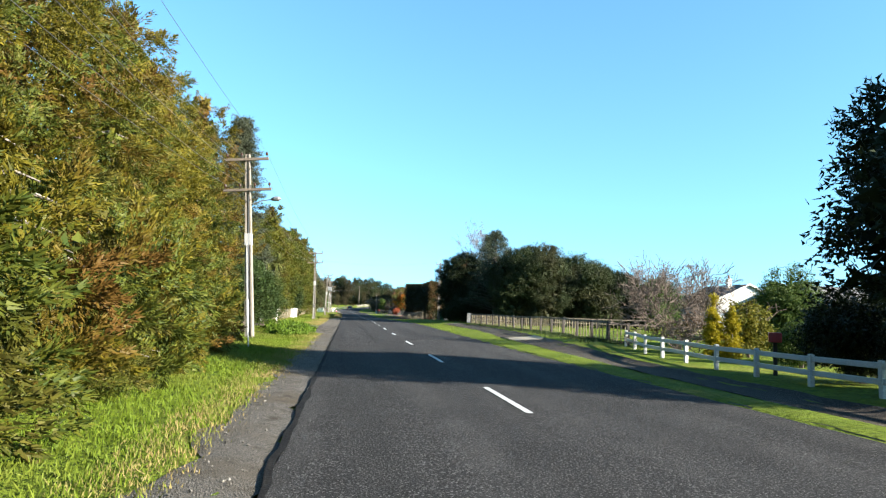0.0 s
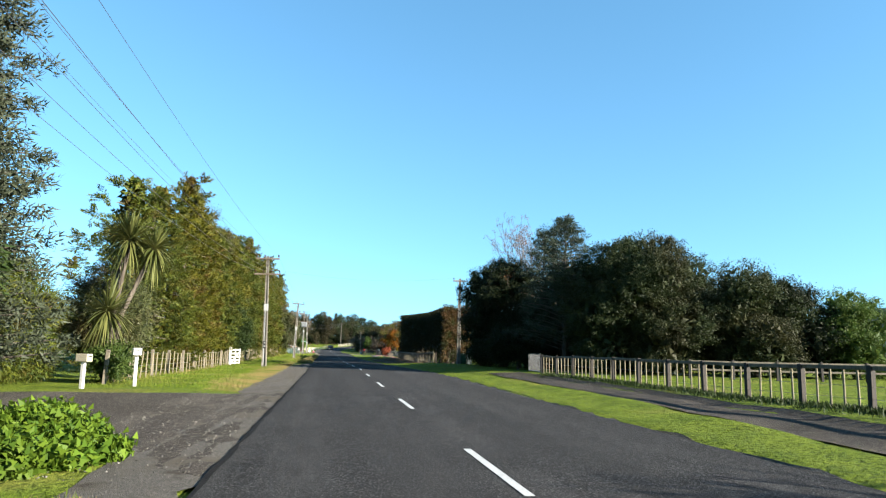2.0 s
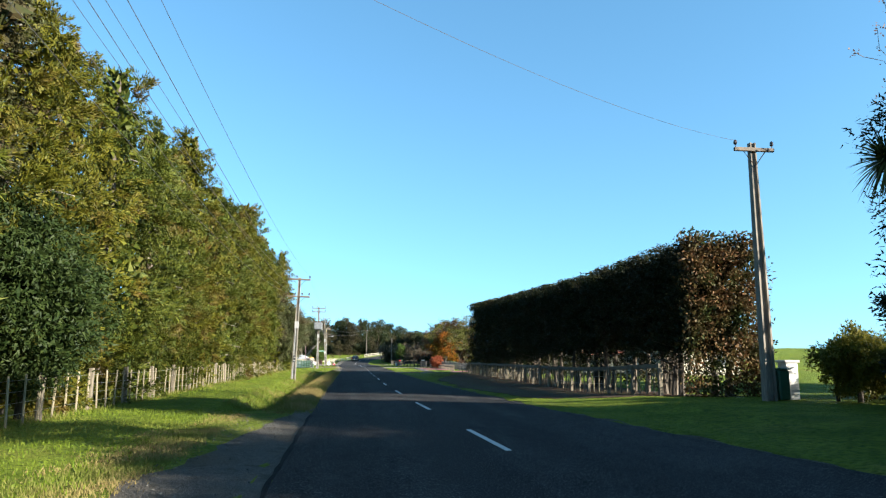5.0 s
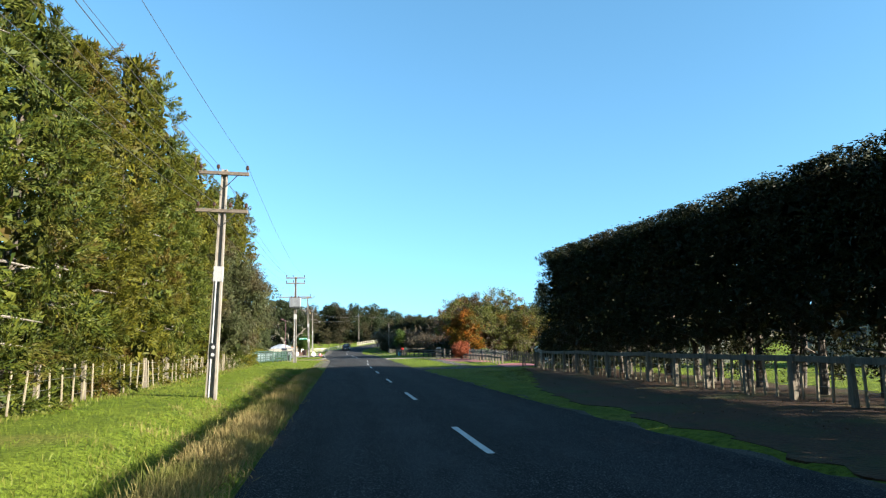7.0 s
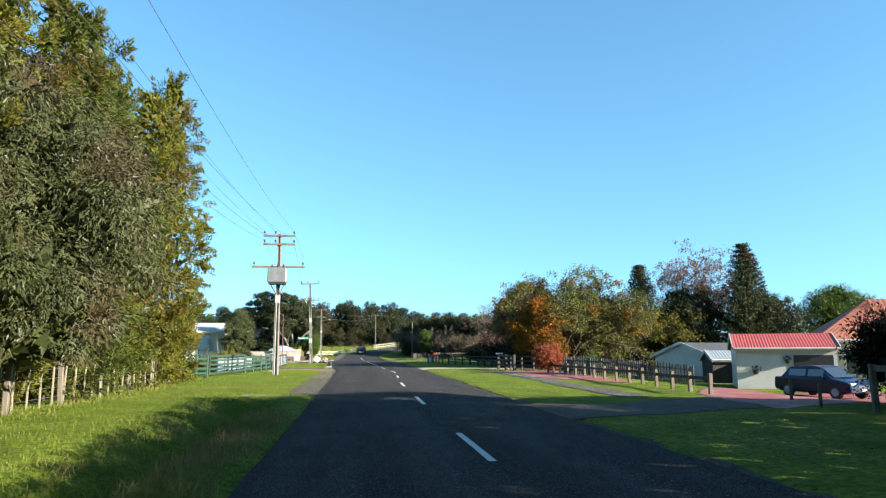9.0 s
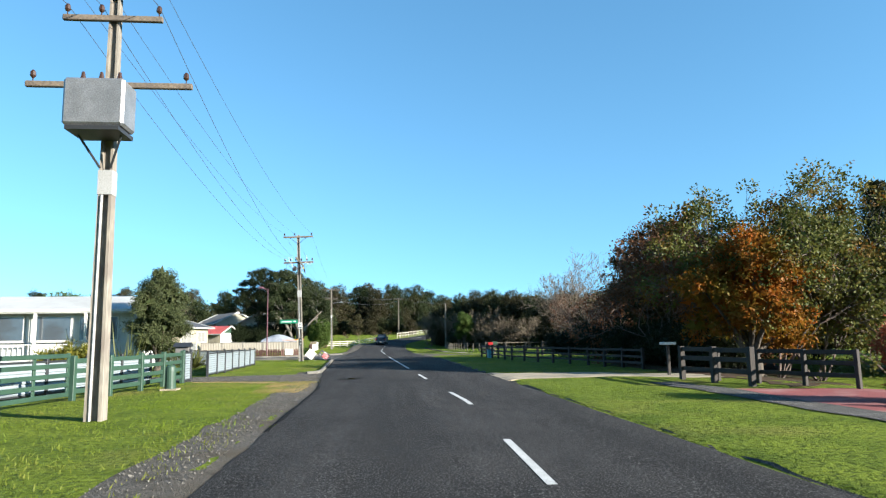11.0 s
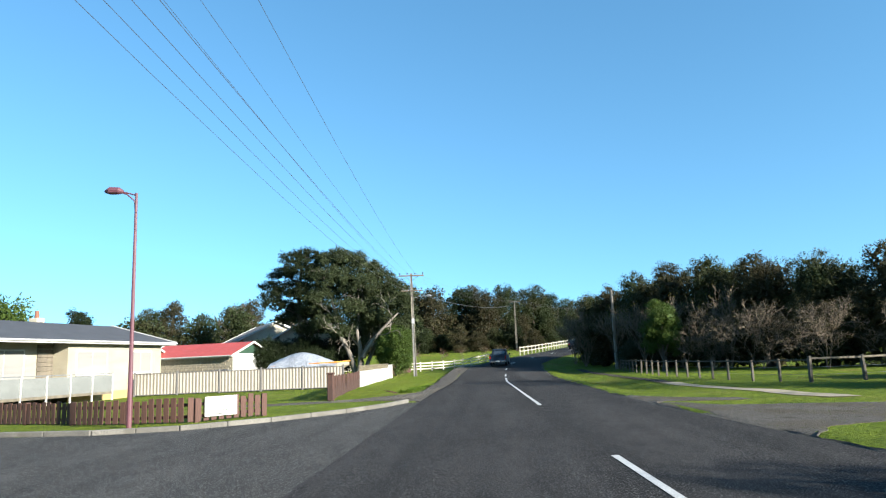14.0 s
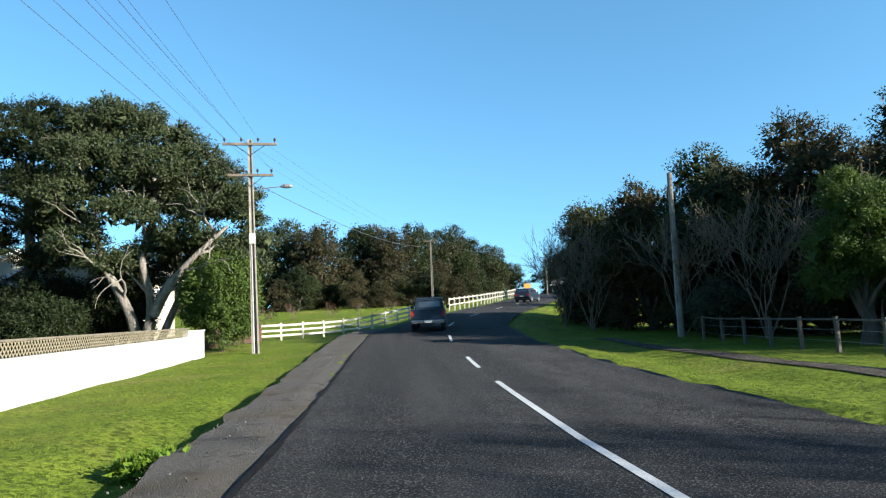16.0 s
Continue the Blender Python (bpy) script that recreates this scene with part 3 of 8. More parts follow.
patch("driveway", [(5.0, 188.4), (6.0, 189.3), (9.3, 189.4), (13, 188.0), (13, 191.0), (9.5, 192.3), (6.0, 193.2), (5.2, 194.4)], CONCRETE, "pale concrete vehicle crossing over the grass verge", "driveway", 0.012)
patch("driveway", [(4.8, 149.0), (6.6, 149.6), (10.8, 151.0), (11.5, 155.2), (7.6, 152.9), (4.8, 153.3)], GRAVEL, "grey gravel vehicle crossing", "driveway", 0.012)
patch("driveway", [(10.8, 150.6), (15.5, 152.6), (27, 156), (27, 168), (18.5, 166.5), (11.6, 156.4)], REDPAVE, "faded red concrete driveway", "driveway", 0.012)
patch("driveway", [(9.3, 171.5), (12.4, 164.6), (13.4, 165.2), (14.2, 181.5), (10.4, 182.5)], REDPAVE, "faded red concrete path beside low posts", "driveway", 0.012)
patch("driveway", [(4.2, 223.5), (6.0, 226.2), (9.0, 227.4), (12, 227.8), (12, 231.0), (8.0, 231.6), (6.0, 232.2), (5.3, 233.2), (4.3, 234.4)], GRAVEL, "grey gravel crossing on the verge", "driveway", 0.012)
patch("driveway", [(4.2, 233.6), (5.2, 234.2), (7.4, 233.9), (7.4, 235.2), (5.6, 236.0), (4.2, 238.2)], GRAVEL, "narrow gravel way from the road to the footpath", "driveway", 0.014)
# Litter runs on past its real edge to paint the hedge's shade on grass.
patch("leaf_litter", [(9.0, 99.5), (13.8, 99.5), (14.6, 120), (15.2, 147), (11.2, 147.5), (10.0, 141), (8.4, 135), (6.2, 126), (5.9, 112), (7.0, 103)], LEAFLITTER, "brown leaf litter under the clipped hedge, spread roadwards to darken the shaded grass", "ground", 0.012, 0.8, ragged=0.5)
patch("leaf_litter", [(12.6, 183.0), (19, 186), (24, 204), (15, 208), (12.8, 200), (12.9, 190)], LEAFLITTER, "fallen autumn leaves under the trees", "ground", 0.016, 0.8, ragged=0.8)
patch("bare_earth", [(-5.7, 249.4), (-5.1, 249.2), (-4.7, 249.7), (-4.9, 250.2), (-5.5, 250.3), (-5.9, 249.9)], LEAFLITTER, "bare brown earth at the mouth of the drain", "ground", 0.016, 0.25)
WATER = glass_mat("still_water", (0.02, 0.022, 0.024), 0.02)
patch("tar_patch", [(-0.8, 190.2), (-0.25, 190.2), (0.05, 190.9), (-0.1, 191.5), (-0.6, 191.6), (-0.95, 191.1)], TAR, "dark sunken tar patch at the road edge", "road patch", 0.005, 0.25, on_road=True)
patch("puddle", [(-0.6, 190.75), (-0.35, 190.6), (-0.15, 190.8), (-0.3, 191.1), (-0.55, 191.05)], WATER, "small puddle of rainwater in the pothole", "puddle", 0.009, 0.3, on_road=True)
path_ys = list(np.arange(-6, 74, 0.8))
strip("footpath", lambda y: path_sides(y)[0] + 0.15, lambda y: path_sides(y)[1], path_ys, lambda x, y: ground_z(x, y) + 0.025, PATHEARTH, "worn grey-brown footpath set into the verge", "footpath", 6, 0.14, seed=11)
strip("footpath", lambda y: table([(155, 8.4), (170, 9.1), (190, 9.6)], y), lambda y: table([(155, 9.5), (170, 10.1), (190, 10.6)], y), list(np.arange(155, 187, 0.8)), lambda x, y: ground_z(x, y) + 0.02, PATHSEAL, "narrow grey sealed footpath on the verge", "footpath", 3, 0.1, seed=12)
for y0, y1, m, label in ((233, 247, CONCRETE, "pale concrete footpath on the verge"), (247, 277, PATHEARTH, "narrow worn brown footpath on the verge")):
    strip("footpath", lambda y: table([(233, 9.2), (245, 7.9), (292, 7.5)], y), lambda y: table([(233, 10.2), (245, 8.7), (292, 8.2)], y), list(np.arange(y0, y1, 0.8)), lambda x, y: ground_z(x, y) + 0.02, m, label, "footpath", 3, 0.1, seed=13)
patch("path_slab", [(8.95, 37.2), (11.0, 37.5), (11.2, 40.3), (9.1, 40.0)], CONCRETE, "pale concrete slab set across the footpath", "slab", 0.05, ragged=0.0)

# dashed and long centre lines
DASHES = [(y, y + 3.3) for y in (-29, -19.5, -9.8, 0.1, 9.9, 19.3, 28.7, 38.8, 48.9, 58.5, 68.4, 78.3, 87.5, 96.4)]
DASHES += [(y, y + 3.1) for y in (105.2, 114.8, 124.3, 133.6, 143.3, 152.9, 162.2, 171.0)] + [(179.4, 183.0), (189.4, 192.8), (198.6, 223.0), (233.8, 261.6), (264.8, 268.2), (275, 278.2), (285, 288), (295, 298), (305, 308), (315, 318), (325, 328)]
for a, b in DASHES:
    yy = list(np.linspace(a, b, max(4, int((b - a) / 1.5))))
    v, f = [], []
    for j, y in enumerate(yy):
        for s in (-0.055, 0.055):
            wob = 0.008 * noise.noise((y * 3.0, s * 90, 0))
            x = ce(y) + s + wob
            u = (x - le(y)) / (re(y) - le(y))
            v.append((x, y, road_z(y) + 0.05 * (1 - (2 * u - 1) ** 2) + 0.007))
        if j:
            f.append((2 * j - 2, 2 * j - 1, 2 * j + 1, 2 * j))
    me = bpy.data.meshes.new("centre_line")
    me.from_pydata(v, [], f)
    me.materials.append(LINE)
    tagged(new("centre_line", me), "white painted centre line on the road" if b - a < 10 else "long unbroken white centre line", "road marking", "centre lines", "structure")


def kerb(pts, label, material=KERB, h=0.13, wd=0.17):
    for (x0, y0), (x1, y1) in zip(pts, pts[1:]):
        n = max(1, round(math.hypot(x1 - x0, y1 - y0) / 1.2))
        for i in range(n):
            ax, ay = x0 + (x1 - x0) * i / n, y0 + (y1 - y0) * i / n
            bx, by = x0 + (x1 - x0) * (i + 1) / n, y0 + (y1 - y0) * (i + 1) / n
            ln = math.hypot(bx - ax, by - ay)
            yield (ax + bx) / 2, (ay + by) / 2, math.degrees(math.atan2(by - ay, bx - ax)), ln


for pts, label in ((NEAR_KERB, "worn concrete kerb round the corner lawn"), (FAR_KERB, "pale concrete kerb on the far side of the side road")):
    k = tagged(new("kerb"), label, "kerb", kind="structure")
    for x, y, rz, ln in kerb(pts, label):
        bm = bmesh.new()
        box(bm, 0, 0, 0.0, ln - 0.012, 0.14, 0.28, bevel=0.02)
        o = part("kerb_stone", bm, KERB, k)
        o.matrix_local = pose(x, y, -0.02, 0, 0, rz)

# ---- plants ----
L_WEEDY = leaf_mat("ditch_weed_blades", (0.0765, 0.1148, 0.0102), (0.136, 0.1445, 0.0255), (0.221, 0.17, 0.068), 0.7, 0.3, much=0.48)
L_WEED = leaf_mat("bright_weed_leaves", (0.051, 0.102, 0.0102), (0.119, 0.1785, 0.017), None, 0.4, 0.35)
def leaf_object(name, P, D, L, W, material, parent, rng, label="", kind="", slim=False, N=None):
    """Many small pointed leaves in one mesh: base points P, directions D, lengths L, widths W, and the way N that the first of them face."""
    n = len(P)
    R = rng.normal(size=(n, 3))
    if N is not None:
        R[:len(N)] = N + 0.3 * R[:len(N)]
    S = np.cross(D, R)
    S /= np.linalg.norm(S, axis=1, keepdims=True) + 1e-9
    L, W = np.broadcast_to(L, n)[:, None], np.broadcast_to(W, n)[:, None]
    mid = P + D * L * 0.45
    c = 3 if slim else 4
    if slim:
        V = np.stack([P - S * W / 2, P + S * W / 2, P + D * L], 1).reshape(-1, 3)
    else:
        V = np.stack([P, mid + S * W / 2, P + D * L, mid - S * W / 2], 1).reshape(-1, 3)
    me = bpy.data.meshes.new(name)
    me.vertices.add(c * n)
    me.vertices.foreach_set("co", V.astype(np.float32).ravel())
    me.loops.add(c * n)
    me.loops.foreach_set("vertex_index", np.arange(c * n, dtype=np.int32))
    me.polygons.add(n)
    me.polygons.foreach_set("loop_start", np.arange(0, c * n, c, dtype=np.int32))
    me.update(calc_edges=True)
    me.materials.append(material)
    ob = new(name, me)
    ob.parent = parent
    if label:
        ob["label"] = label
    if kind:
        ob["kind"] = kind
    return ob


def unit(v):
    return v / (np.linalg.norm(v, axis=-1, keepdims=True) + 1e-9)


def clumps_on_blobs(rng, blobs, rc, cover=1.5, under=-0.55):
    """Centres of leaf clumps over rounded masses (x, y, z, rx, ry, rz), with the way outwards."""
    C, O = [], []
    for x, y, z, a, b, c in blobs:
        area = 4 * math.pi * ((a * b) ** 1.6 / 3 + (a * c) ** 1.6 / 3 + (b * c) ** 1.6 / 3) ** (1 / 1.6)
        n = max(6, int(cover * area / (math.pi * rc * rc)))
        u = unit(rng.normal(size=(3 * n, 3)))
        u = u[u[:, 2] > under][:n]
        k = rng.uniform(0.72, 1.02, (len(u), 1))
        C.append(np.array([x, y, z]) + u * np.array([a, b, c]) * k)
        O.append(unit(u / np.array([a, b, c])))
    return np.concatenate(C), np.concatenate(O)


def fill_clumps(rng, C, O, rc, per, droop=0.0, outward=0.7, squash=0.8):
    n = len(C)
    u = unit(rng.normal(size=(n, per, 3)))
    r = rc * rng.uniform(0.25, 1.0, (n, per, 1)) * rng.uniform(0.6, 1.35, (n, 1, 1))
    P = C[:, None] + u * r * np.array([1, 1, squash])
    g = rng.normal(size=(n, per, 3))
    g -= (g * u).sum(2, keepdims=True) * u
    D = unit(0.75 * unit(g) + 0.6 * outward * O[:, None] + 0.35 * u + np.array([0, 0, -droop]))
    N = unit(u + 0.7 * O[:, None])
    return P.reshape(-1, 3), D.reshape(-1, 3), N.reshape(-1, 3)


def core_leaves(rng, blobs, per_m2=2.2, size=0.75):
    P, D = [], []
    for x, y, z, a, b, c in blobs:
        n = int(per_m2 * 4 * math.pi * ((a + b + c) / 3) ** 2)
        u = unit(rng.normal(size=(n, 3)))
        P.append(np.array([x, y, z]) + u * np.array([a, b, c]) * rng.uniform(0.4, 0.7, (n, 1)))
        D.append(unit(rng.normal(size=(n, 3))))
    return np.concatenate(P), np.concatenate(D)


def crown(parent, blobs, material, seed, rc=0.6, per=40, L=0.22, W=0.11, droop=0.1, cover=1.5, core=True, name="crown", under=-0.55, outward=0.7, label="", inner=3.0, big=0.5):
    rng = np.random.default_rng(seed)
    C, O = clumps_on_blobs(rng, blobs, rc, cover, under)
    P, D, N = fill_clumps(rng, C, O, rc, per * 2, droop, outward)
    ln = 0.75 * L * rng.uniform(0.6, 1.3, len(P))
    wd = 0.7 * W * rng.uniform(0.7, 1.2, len(P))
    if core:
        P2, D2 = core_leaves(rng, blobs, inner * 1.6)
        P, D = np.concatenate([P, P2]), np.concatenate([D, D2])
        ln, wd = np.concatenate([ln, np.full(len(P2), big)]), np.concatenate([wd, np.full(len(P2), big * 0.65)])
    return leaf_object(name, P, D, ln, wd, material, parent, rng, label, slim=True, N=N)


def sprays(rng, C, O, rc, per, fall=-0.45):
    """Drooping, tapering sprays of fine leaves about the points C, pointing along O."""
    n = len(C)
    axis = unit(O + np.array([0, 0, fall]) + 0.25 * rng.normal(size=(n, 3)))[:, None]
    size = rc * rng.uniform(0.6, 1.3, (n, 1, 1))
    u = rng.uniform(-0.7, 1.0, (n, per, 1))
    side = unit(np.cross(axis, rng.normal(size=(n, per, 3))))
    wide = size * 0.50 * (1.05 - 0.75 * np.abs(u)) * np.sqrt(rng.uniform(0.05, 1, (n, per, 1)))
    P = C[:, None] + axis * u * size + side * wide * np.array([1, 1, 0.7])
    D = unit(axis * 1.0 + side * 0.42 + 0.25 * rng.normal(size=(n, per, 3)))
    N = unit(side + 0.6 * unit(O)[:, None])
    return P.reshape(-1, 3), D.reshape(-1, 3), N.reshape(-1, 3)


def grow(bm, rng, p, d, length, radius, level, spread, lift, n=6, kids=(3, 3, 3, 2), bend=0.18, tips=None):
    """A limb that bends, tapers and forks into smaller limbs."""
    pts, rad = [p], [radius]
    steps = 4 if level > 0 else 3
    for i in range(steps):
        d = (d + Vector(rng.normal(size=3)) * bend + Vector((0, 0, lift * 0.1))).normalized()
        p = p + d * (length / steps)
        pts.append(p)
        rad.append(max(0.011, radius * (1 - 0.45 * (i + 1) / steps)))
    tube(bm, pts, rad, n if level > 1 else 4, cap=False)
    if level <= 0:
        if tips is not None:
            tips.append((tuple(p), tuple(d)))
        return
    for k in range(kids[min(level, len(kids) - 1)]):
        at = pts[-1] if k == 0 else pts[max(1, int(rng.integers(steps // 2, steps + 1)))]
        nd = (d + Vector(unit(rng.normal(size=3))) * spread + Vector((0, 0, lift * 0.25))).normalized()
        grow(bm, rng, at, nd, length * rng.uniform(0.6, 0.82), rad[-1] * rng.uniform(0.62, 0.85), level - 1, spread, lift, n, kids, bend, tips)


def eased(q, n=6):
    """The corners q joined by a smooth curve."""
    q = [Vector(v) for v in q]
    g = [q[0] * 2 - q[1]] + q + [q[-1] * 2 - q[-2]]
    out = []
    for a, b, c, d in zip(g, g[1:], g[2:], g[3:]):
        for i in range(n):
            u = i / n
            out.append(0.5 * (2 * b + (c - a) * u + (2 * a - 5 * b + 4 * c - d) * u * u + (3 * b - a - 3 * c + d) * u ** 3))
    return out + [q[-1]]


def trunk(parent, h, r, material=BARK, seed=1, lean=0.03, name="trunk"):
    rng = np.random.default_rng(seed)
    pts, rad = [], []
    for i in range(7):
        u = i / 6
        pts.append((lean * h * u * math.sin(seed) + rng.normal() * 0.02 * h * u * 0.4, lean * h * u * math.cos(seed), h * u - 0.15))
        rad.append(r * (1.25 - 0.35 * min(1, u * 6)) * (1 - 0.75 * u))
    return part(name, bmtube(pts, rad, 9), material, parent, smoothed=True)


# conifers of the shelter belt: uneven boughs of bunched sprays with dark gaps between them
def belt_conifer(seed, h, r, per, boughs, material, L=0.12, W=0.045, name="shelter_belt_conifer", label="tall golden-olive conifer with bunched sprays in a roadside belt", category="conifer", stem=0.26, group="roadside conifer belt"):
    t = thing(name, label, category, group=group)
    trunk(t, h * 0.93, stem, BARK, seed)
    rng = np.random.default_rng(seed + 100)
    u = 1.0 - np.power(1.0 - (np.arange(boughs) + rng.uniform(0, 1, boughs)) / boughs * 0.985, 0.64)
    u = np.clip(u, 0.25 / h, 1.0)
    ang = np.arange(boughs) * 2.399 + rng.normal(size=boughs) * 0.35
    prof = r * np.clip(np.minimum(0.86 + 0.9 * u, 1.42 * (1.0 - u) ** 0.62 + 0.05), 0.06, 1.05)
    prof *= rng.uniform(0.62, 1.14, boughs) * (1 + 0.12 * np.sin(ang * 2 + seed))
    rb = r / 3.0 * rng.uniform(0.6, 1.3, boughs) * (1.2 - 0.6 * u)
    B = np.stack([np.maximum(prof - 0.55 * rb, 0.02) * np.cos(ang), np.maximum(prof - 0.55 * rb, 0.02) * np.sin(ang), u * h], 1)
    O = np.stack([np.cos(ang), np.sin(ang), np.full(boughs, 0.45)], 1)
    m = 7
    v = unit(O[:, None] * 0.75 + rng.normal(size=(boughs, m, 3)) * 0.75)
    C = B[:, None] + v * rb[:, None, None] * rng.uniform(0.6, 1.0, (boughs, m, 1)) * np.array([1, 1, 0.8])
    C[..., 2] = np.maximum(C[..., 2], 0.15)
    P, D, N = sprays(rng, C.reshape(-1, 3), v.reshape(-1, 3), 0.44 * r / 3.0 + 0.06, per, 0.02)
    ln = L * rng.uniform(0.55, 1.4, len(P))
    n2 = int(boughs * h * 1.9)
    z2 = rng.uniform(0.02, 0.93, n2)
    a2 = rng.uniform(0, 2 * math.pi, n2)
    r2 = r * np.clip(1.2 * (1 - z2) ** 0.64, 0.06, 0.92) * rng.uniform(0.25, 0.66, n2)
    P2 = np.stack([r2 * np.cos(a2), r2 * np.sin(a2), z2 * h], 1)
    P, D = np.concatenate([P, P2]), np.concatenate([D, unit(rng.normal(size=(n2, 3)))])
    wd = np.concatenate([W * rng.uniform(0.7, 1.3, len(ln)), np.full(n2, 0.2)])
    ln = np.concatenate([ln, np.full(n2, 0.36)])
    leaf_object("crown", P, D, ln, wd, material, t, rng, slim=True, N=N)
    bm = bmesh.new()
    for i in range(14):
        zz = rng.uniform(0.08, 0.8) * h
        a = rng.uniform(0, 2 * math.pi)
        q = r * 0.95 * (1 - zz / h) ** 0.6
        tube(bm, [(0, 0, zz), (q * 0.6 * math.cos(a), q * 0.6 * math.sin(a), zz + 0.25), (q * math.cos(a), q * math.sin(a), zz + 0.1)], [0.05, 0.032, 0.012], 4, cap=False)
    part("limb_spray", bm, PALEBARK, t, "bare grey side branches")["kind"] = "stuff"
    return t


def scatter_copies(protos, places):
    """First use of each prototype stands itself; the rest are copies."""
    used = set()
    for i, (k, x, y, rz, s, sz) in enumerate(places):
        m = pose(x, y, ground_z(x, y) - 0.05, 0, 0, rz) @ Matrix.Diagonal((s, s, sz, 1))
        if k not in used:
            used.add(k)
            protos[k].matrix_world = m
        else:
            o = copy_thing(protos[k], m)
            o.matrix_basis = m


rnd = random.Random(5)
nb = dict(per=92, boughs=96, L=0.12, W=0.038)
near_belt = [belt_conifer(11, 12.6, 3.0, material=L_RUSTGOLD, **nb), belt_conifer(12, 13.2, 3.0, material=L_RUSTGOLD, **nb), belt_conifer(13, 12.3, 3.0, material=L_GOLD2, **nb)]
pl = []
y = -13.0
i = 0
while y < 43:
    pl.append((i % 3, -9.2 + rnd.uniform(-0.5, 0.4), y, rnd.uniform(0, 360), rnd.uniform(0.95, 1.1), rnd.uniform(0.93, 1.08)))
    y += rnd.uniform(3.0, 3.6)
    i += 1
pl += [(0, -13.4, 52.6, 40, 0.95, 0.75), (1, -14.4, 57.6, 130, 0.9, 0.6), (2, -14.0, 63.0, 210, 0.8, 0.52), (1, -13.4, 48.6, 80, 0.95, 0.9)]
scatter_copies(near_belt, pl)
fb = dict(per=74, boughs=86, L=0.13, W=0.045)
far_belt = [belt_conifer(21, 12.6, 2.35, material=L_GOLD2, **fb), belt_conifer(22, 13.4, 2.3, material=L_GOLD, **fb), belt_conifer(23, 12.0, 2.4, material=L_GOLD, **fb), belt_conifer(24, 11.6, 2.3, material=L_GOLD2, **fb)]
pl = []
y = 69.5
i = 0
while y < 172:
    pl.append(((i * 3 + i // 4) % 4, -9.65 + rnd.uniform(-0.7, 0.6), y, rnd.uniform(0, 360), rnd.uniform(0.94, 1.1), rnd.uniform(0.88, 1.06) * table([(70, 0.92), (75, 1.1), (100, 1.1), (117, 1.15), (137, 1.16), (140, 1.26)], y)))
    y += rnd.uniform(2.9, 3.7)
    i += 1
scatter_copies(far_belt, pl)


def bush(name, label, x, y, h, r, material, seed, rc=0.4, per=40, L=0.16, W=0.08, category="shrub", lobes=5, group="", droop=0.1, stem=BARK, base=0.25):
    t = thing(name, label, category, x, y, ground_z(x, y), group=group)
    rng = np.random.default_rng(seed)
    blobs = [(0, 0, h * 0.52, r * 0.8, r * 0.8, h * 0.47)]
    for k in range(lobes):
        a = k * 2.4 + rng.uniform(0, 1)
        blobs.append((0.5 * r * math.cos(a), 0.5 * r * math.sin(a), h * rng.uniform(base + 0.1, 0.68), r * 0.55, r * 0.55, h * rng.uniform(0.24, 0.32)))
    crown(t, blobs, material, seed, rc, per, L, W, droop, name="foliage", inner=9, big=0.24, under=-0.97)
    part("stem", bmtube([(0, 0, -0.1), (0.03, 0.02, h * 0.3), (-0.02, 0.03, h * 0.6)], [0.05 + r * 0.03, 0.04 + r * 0.02, 0.02], 6), stem, t)
    return t


def round_tree(name, label, x, y, h, r, material, seed, base=0.3, rc=0.5, per=30, L=0.18, W=0.085, lobes=8, category="tree", bark=BARK, droop=0.1, core=True, cover=1.25, flat=1.0, group="", inner=3.0):
    t = thing(name, label, category, x, y, ground_z(x, y), group=group)
    rng = np.random.default_rng(seed)
    blobs = []
    z0 = h * base
    for k in range(lobes):
        a = k * 2.399 + rng.uniform(-0.4, 0.4)
        u = (k + 0.5) / lobes
        q = r * 0.62 * math.sin(math.pi * min(1.0, 0.22 + u * 0.72)) * rng.uniform(0.85, 1.1)
        s = r * rng.uniform(0.36, 0.52)
        blobs.append((q * math.cos(a), q * math.sin(a), z0 + s * 0.6 + (h - z0 - s * 1.35) * u, s * 1.1, s * 1.1, s * 0.8 * flat))
    if base < 0.1:
        for k in range(4):
            a, s = k * 1.57 + rng.uniform(0, 1), r * rng.uniform(0.34, 0.46)
            blobs.append((0.52 * r * math.cos(a), 0.52 * r * math.sin(a), 0.75 * s, s, s, s))
    blobs.append((0, 0, z0 + (h - z0) * 0.45, r * 0.55, r * 0.55, (h - z0) * 0.42))
    crown(t, blobs, material, seed, rc, per, L, W, droop, cover, core, inner=inner)
    bm = bmesh.new()
    g = np.random.default_rng(seed + 7)
    tr = 0.05 + 0.035 * h
    tube(bm, [(0, 0, -0.2), (0.02 * h, 0, h * base * 0.6), (0.0, 0.02 * h, h * base + 0.3)], [tr * 1.25, tr * 0.9, tr * 0.75], 8, cap=False)
    for b in blobs[:-1]:
        mid = Vector((b[0] * 0.4, b[1] * 0.4, h * base + (b[2] - h * base) * 0.45))
        tube(bm, [(0, 0.02 * h, h * base * 0.85), mid, (b[0], b[1], b[2])], [tr * 0.55, tr * 0.32, tr * 0.1], 5, cap=False)
    part("trunk", bm, bark, t, smoothed=True)
    return t


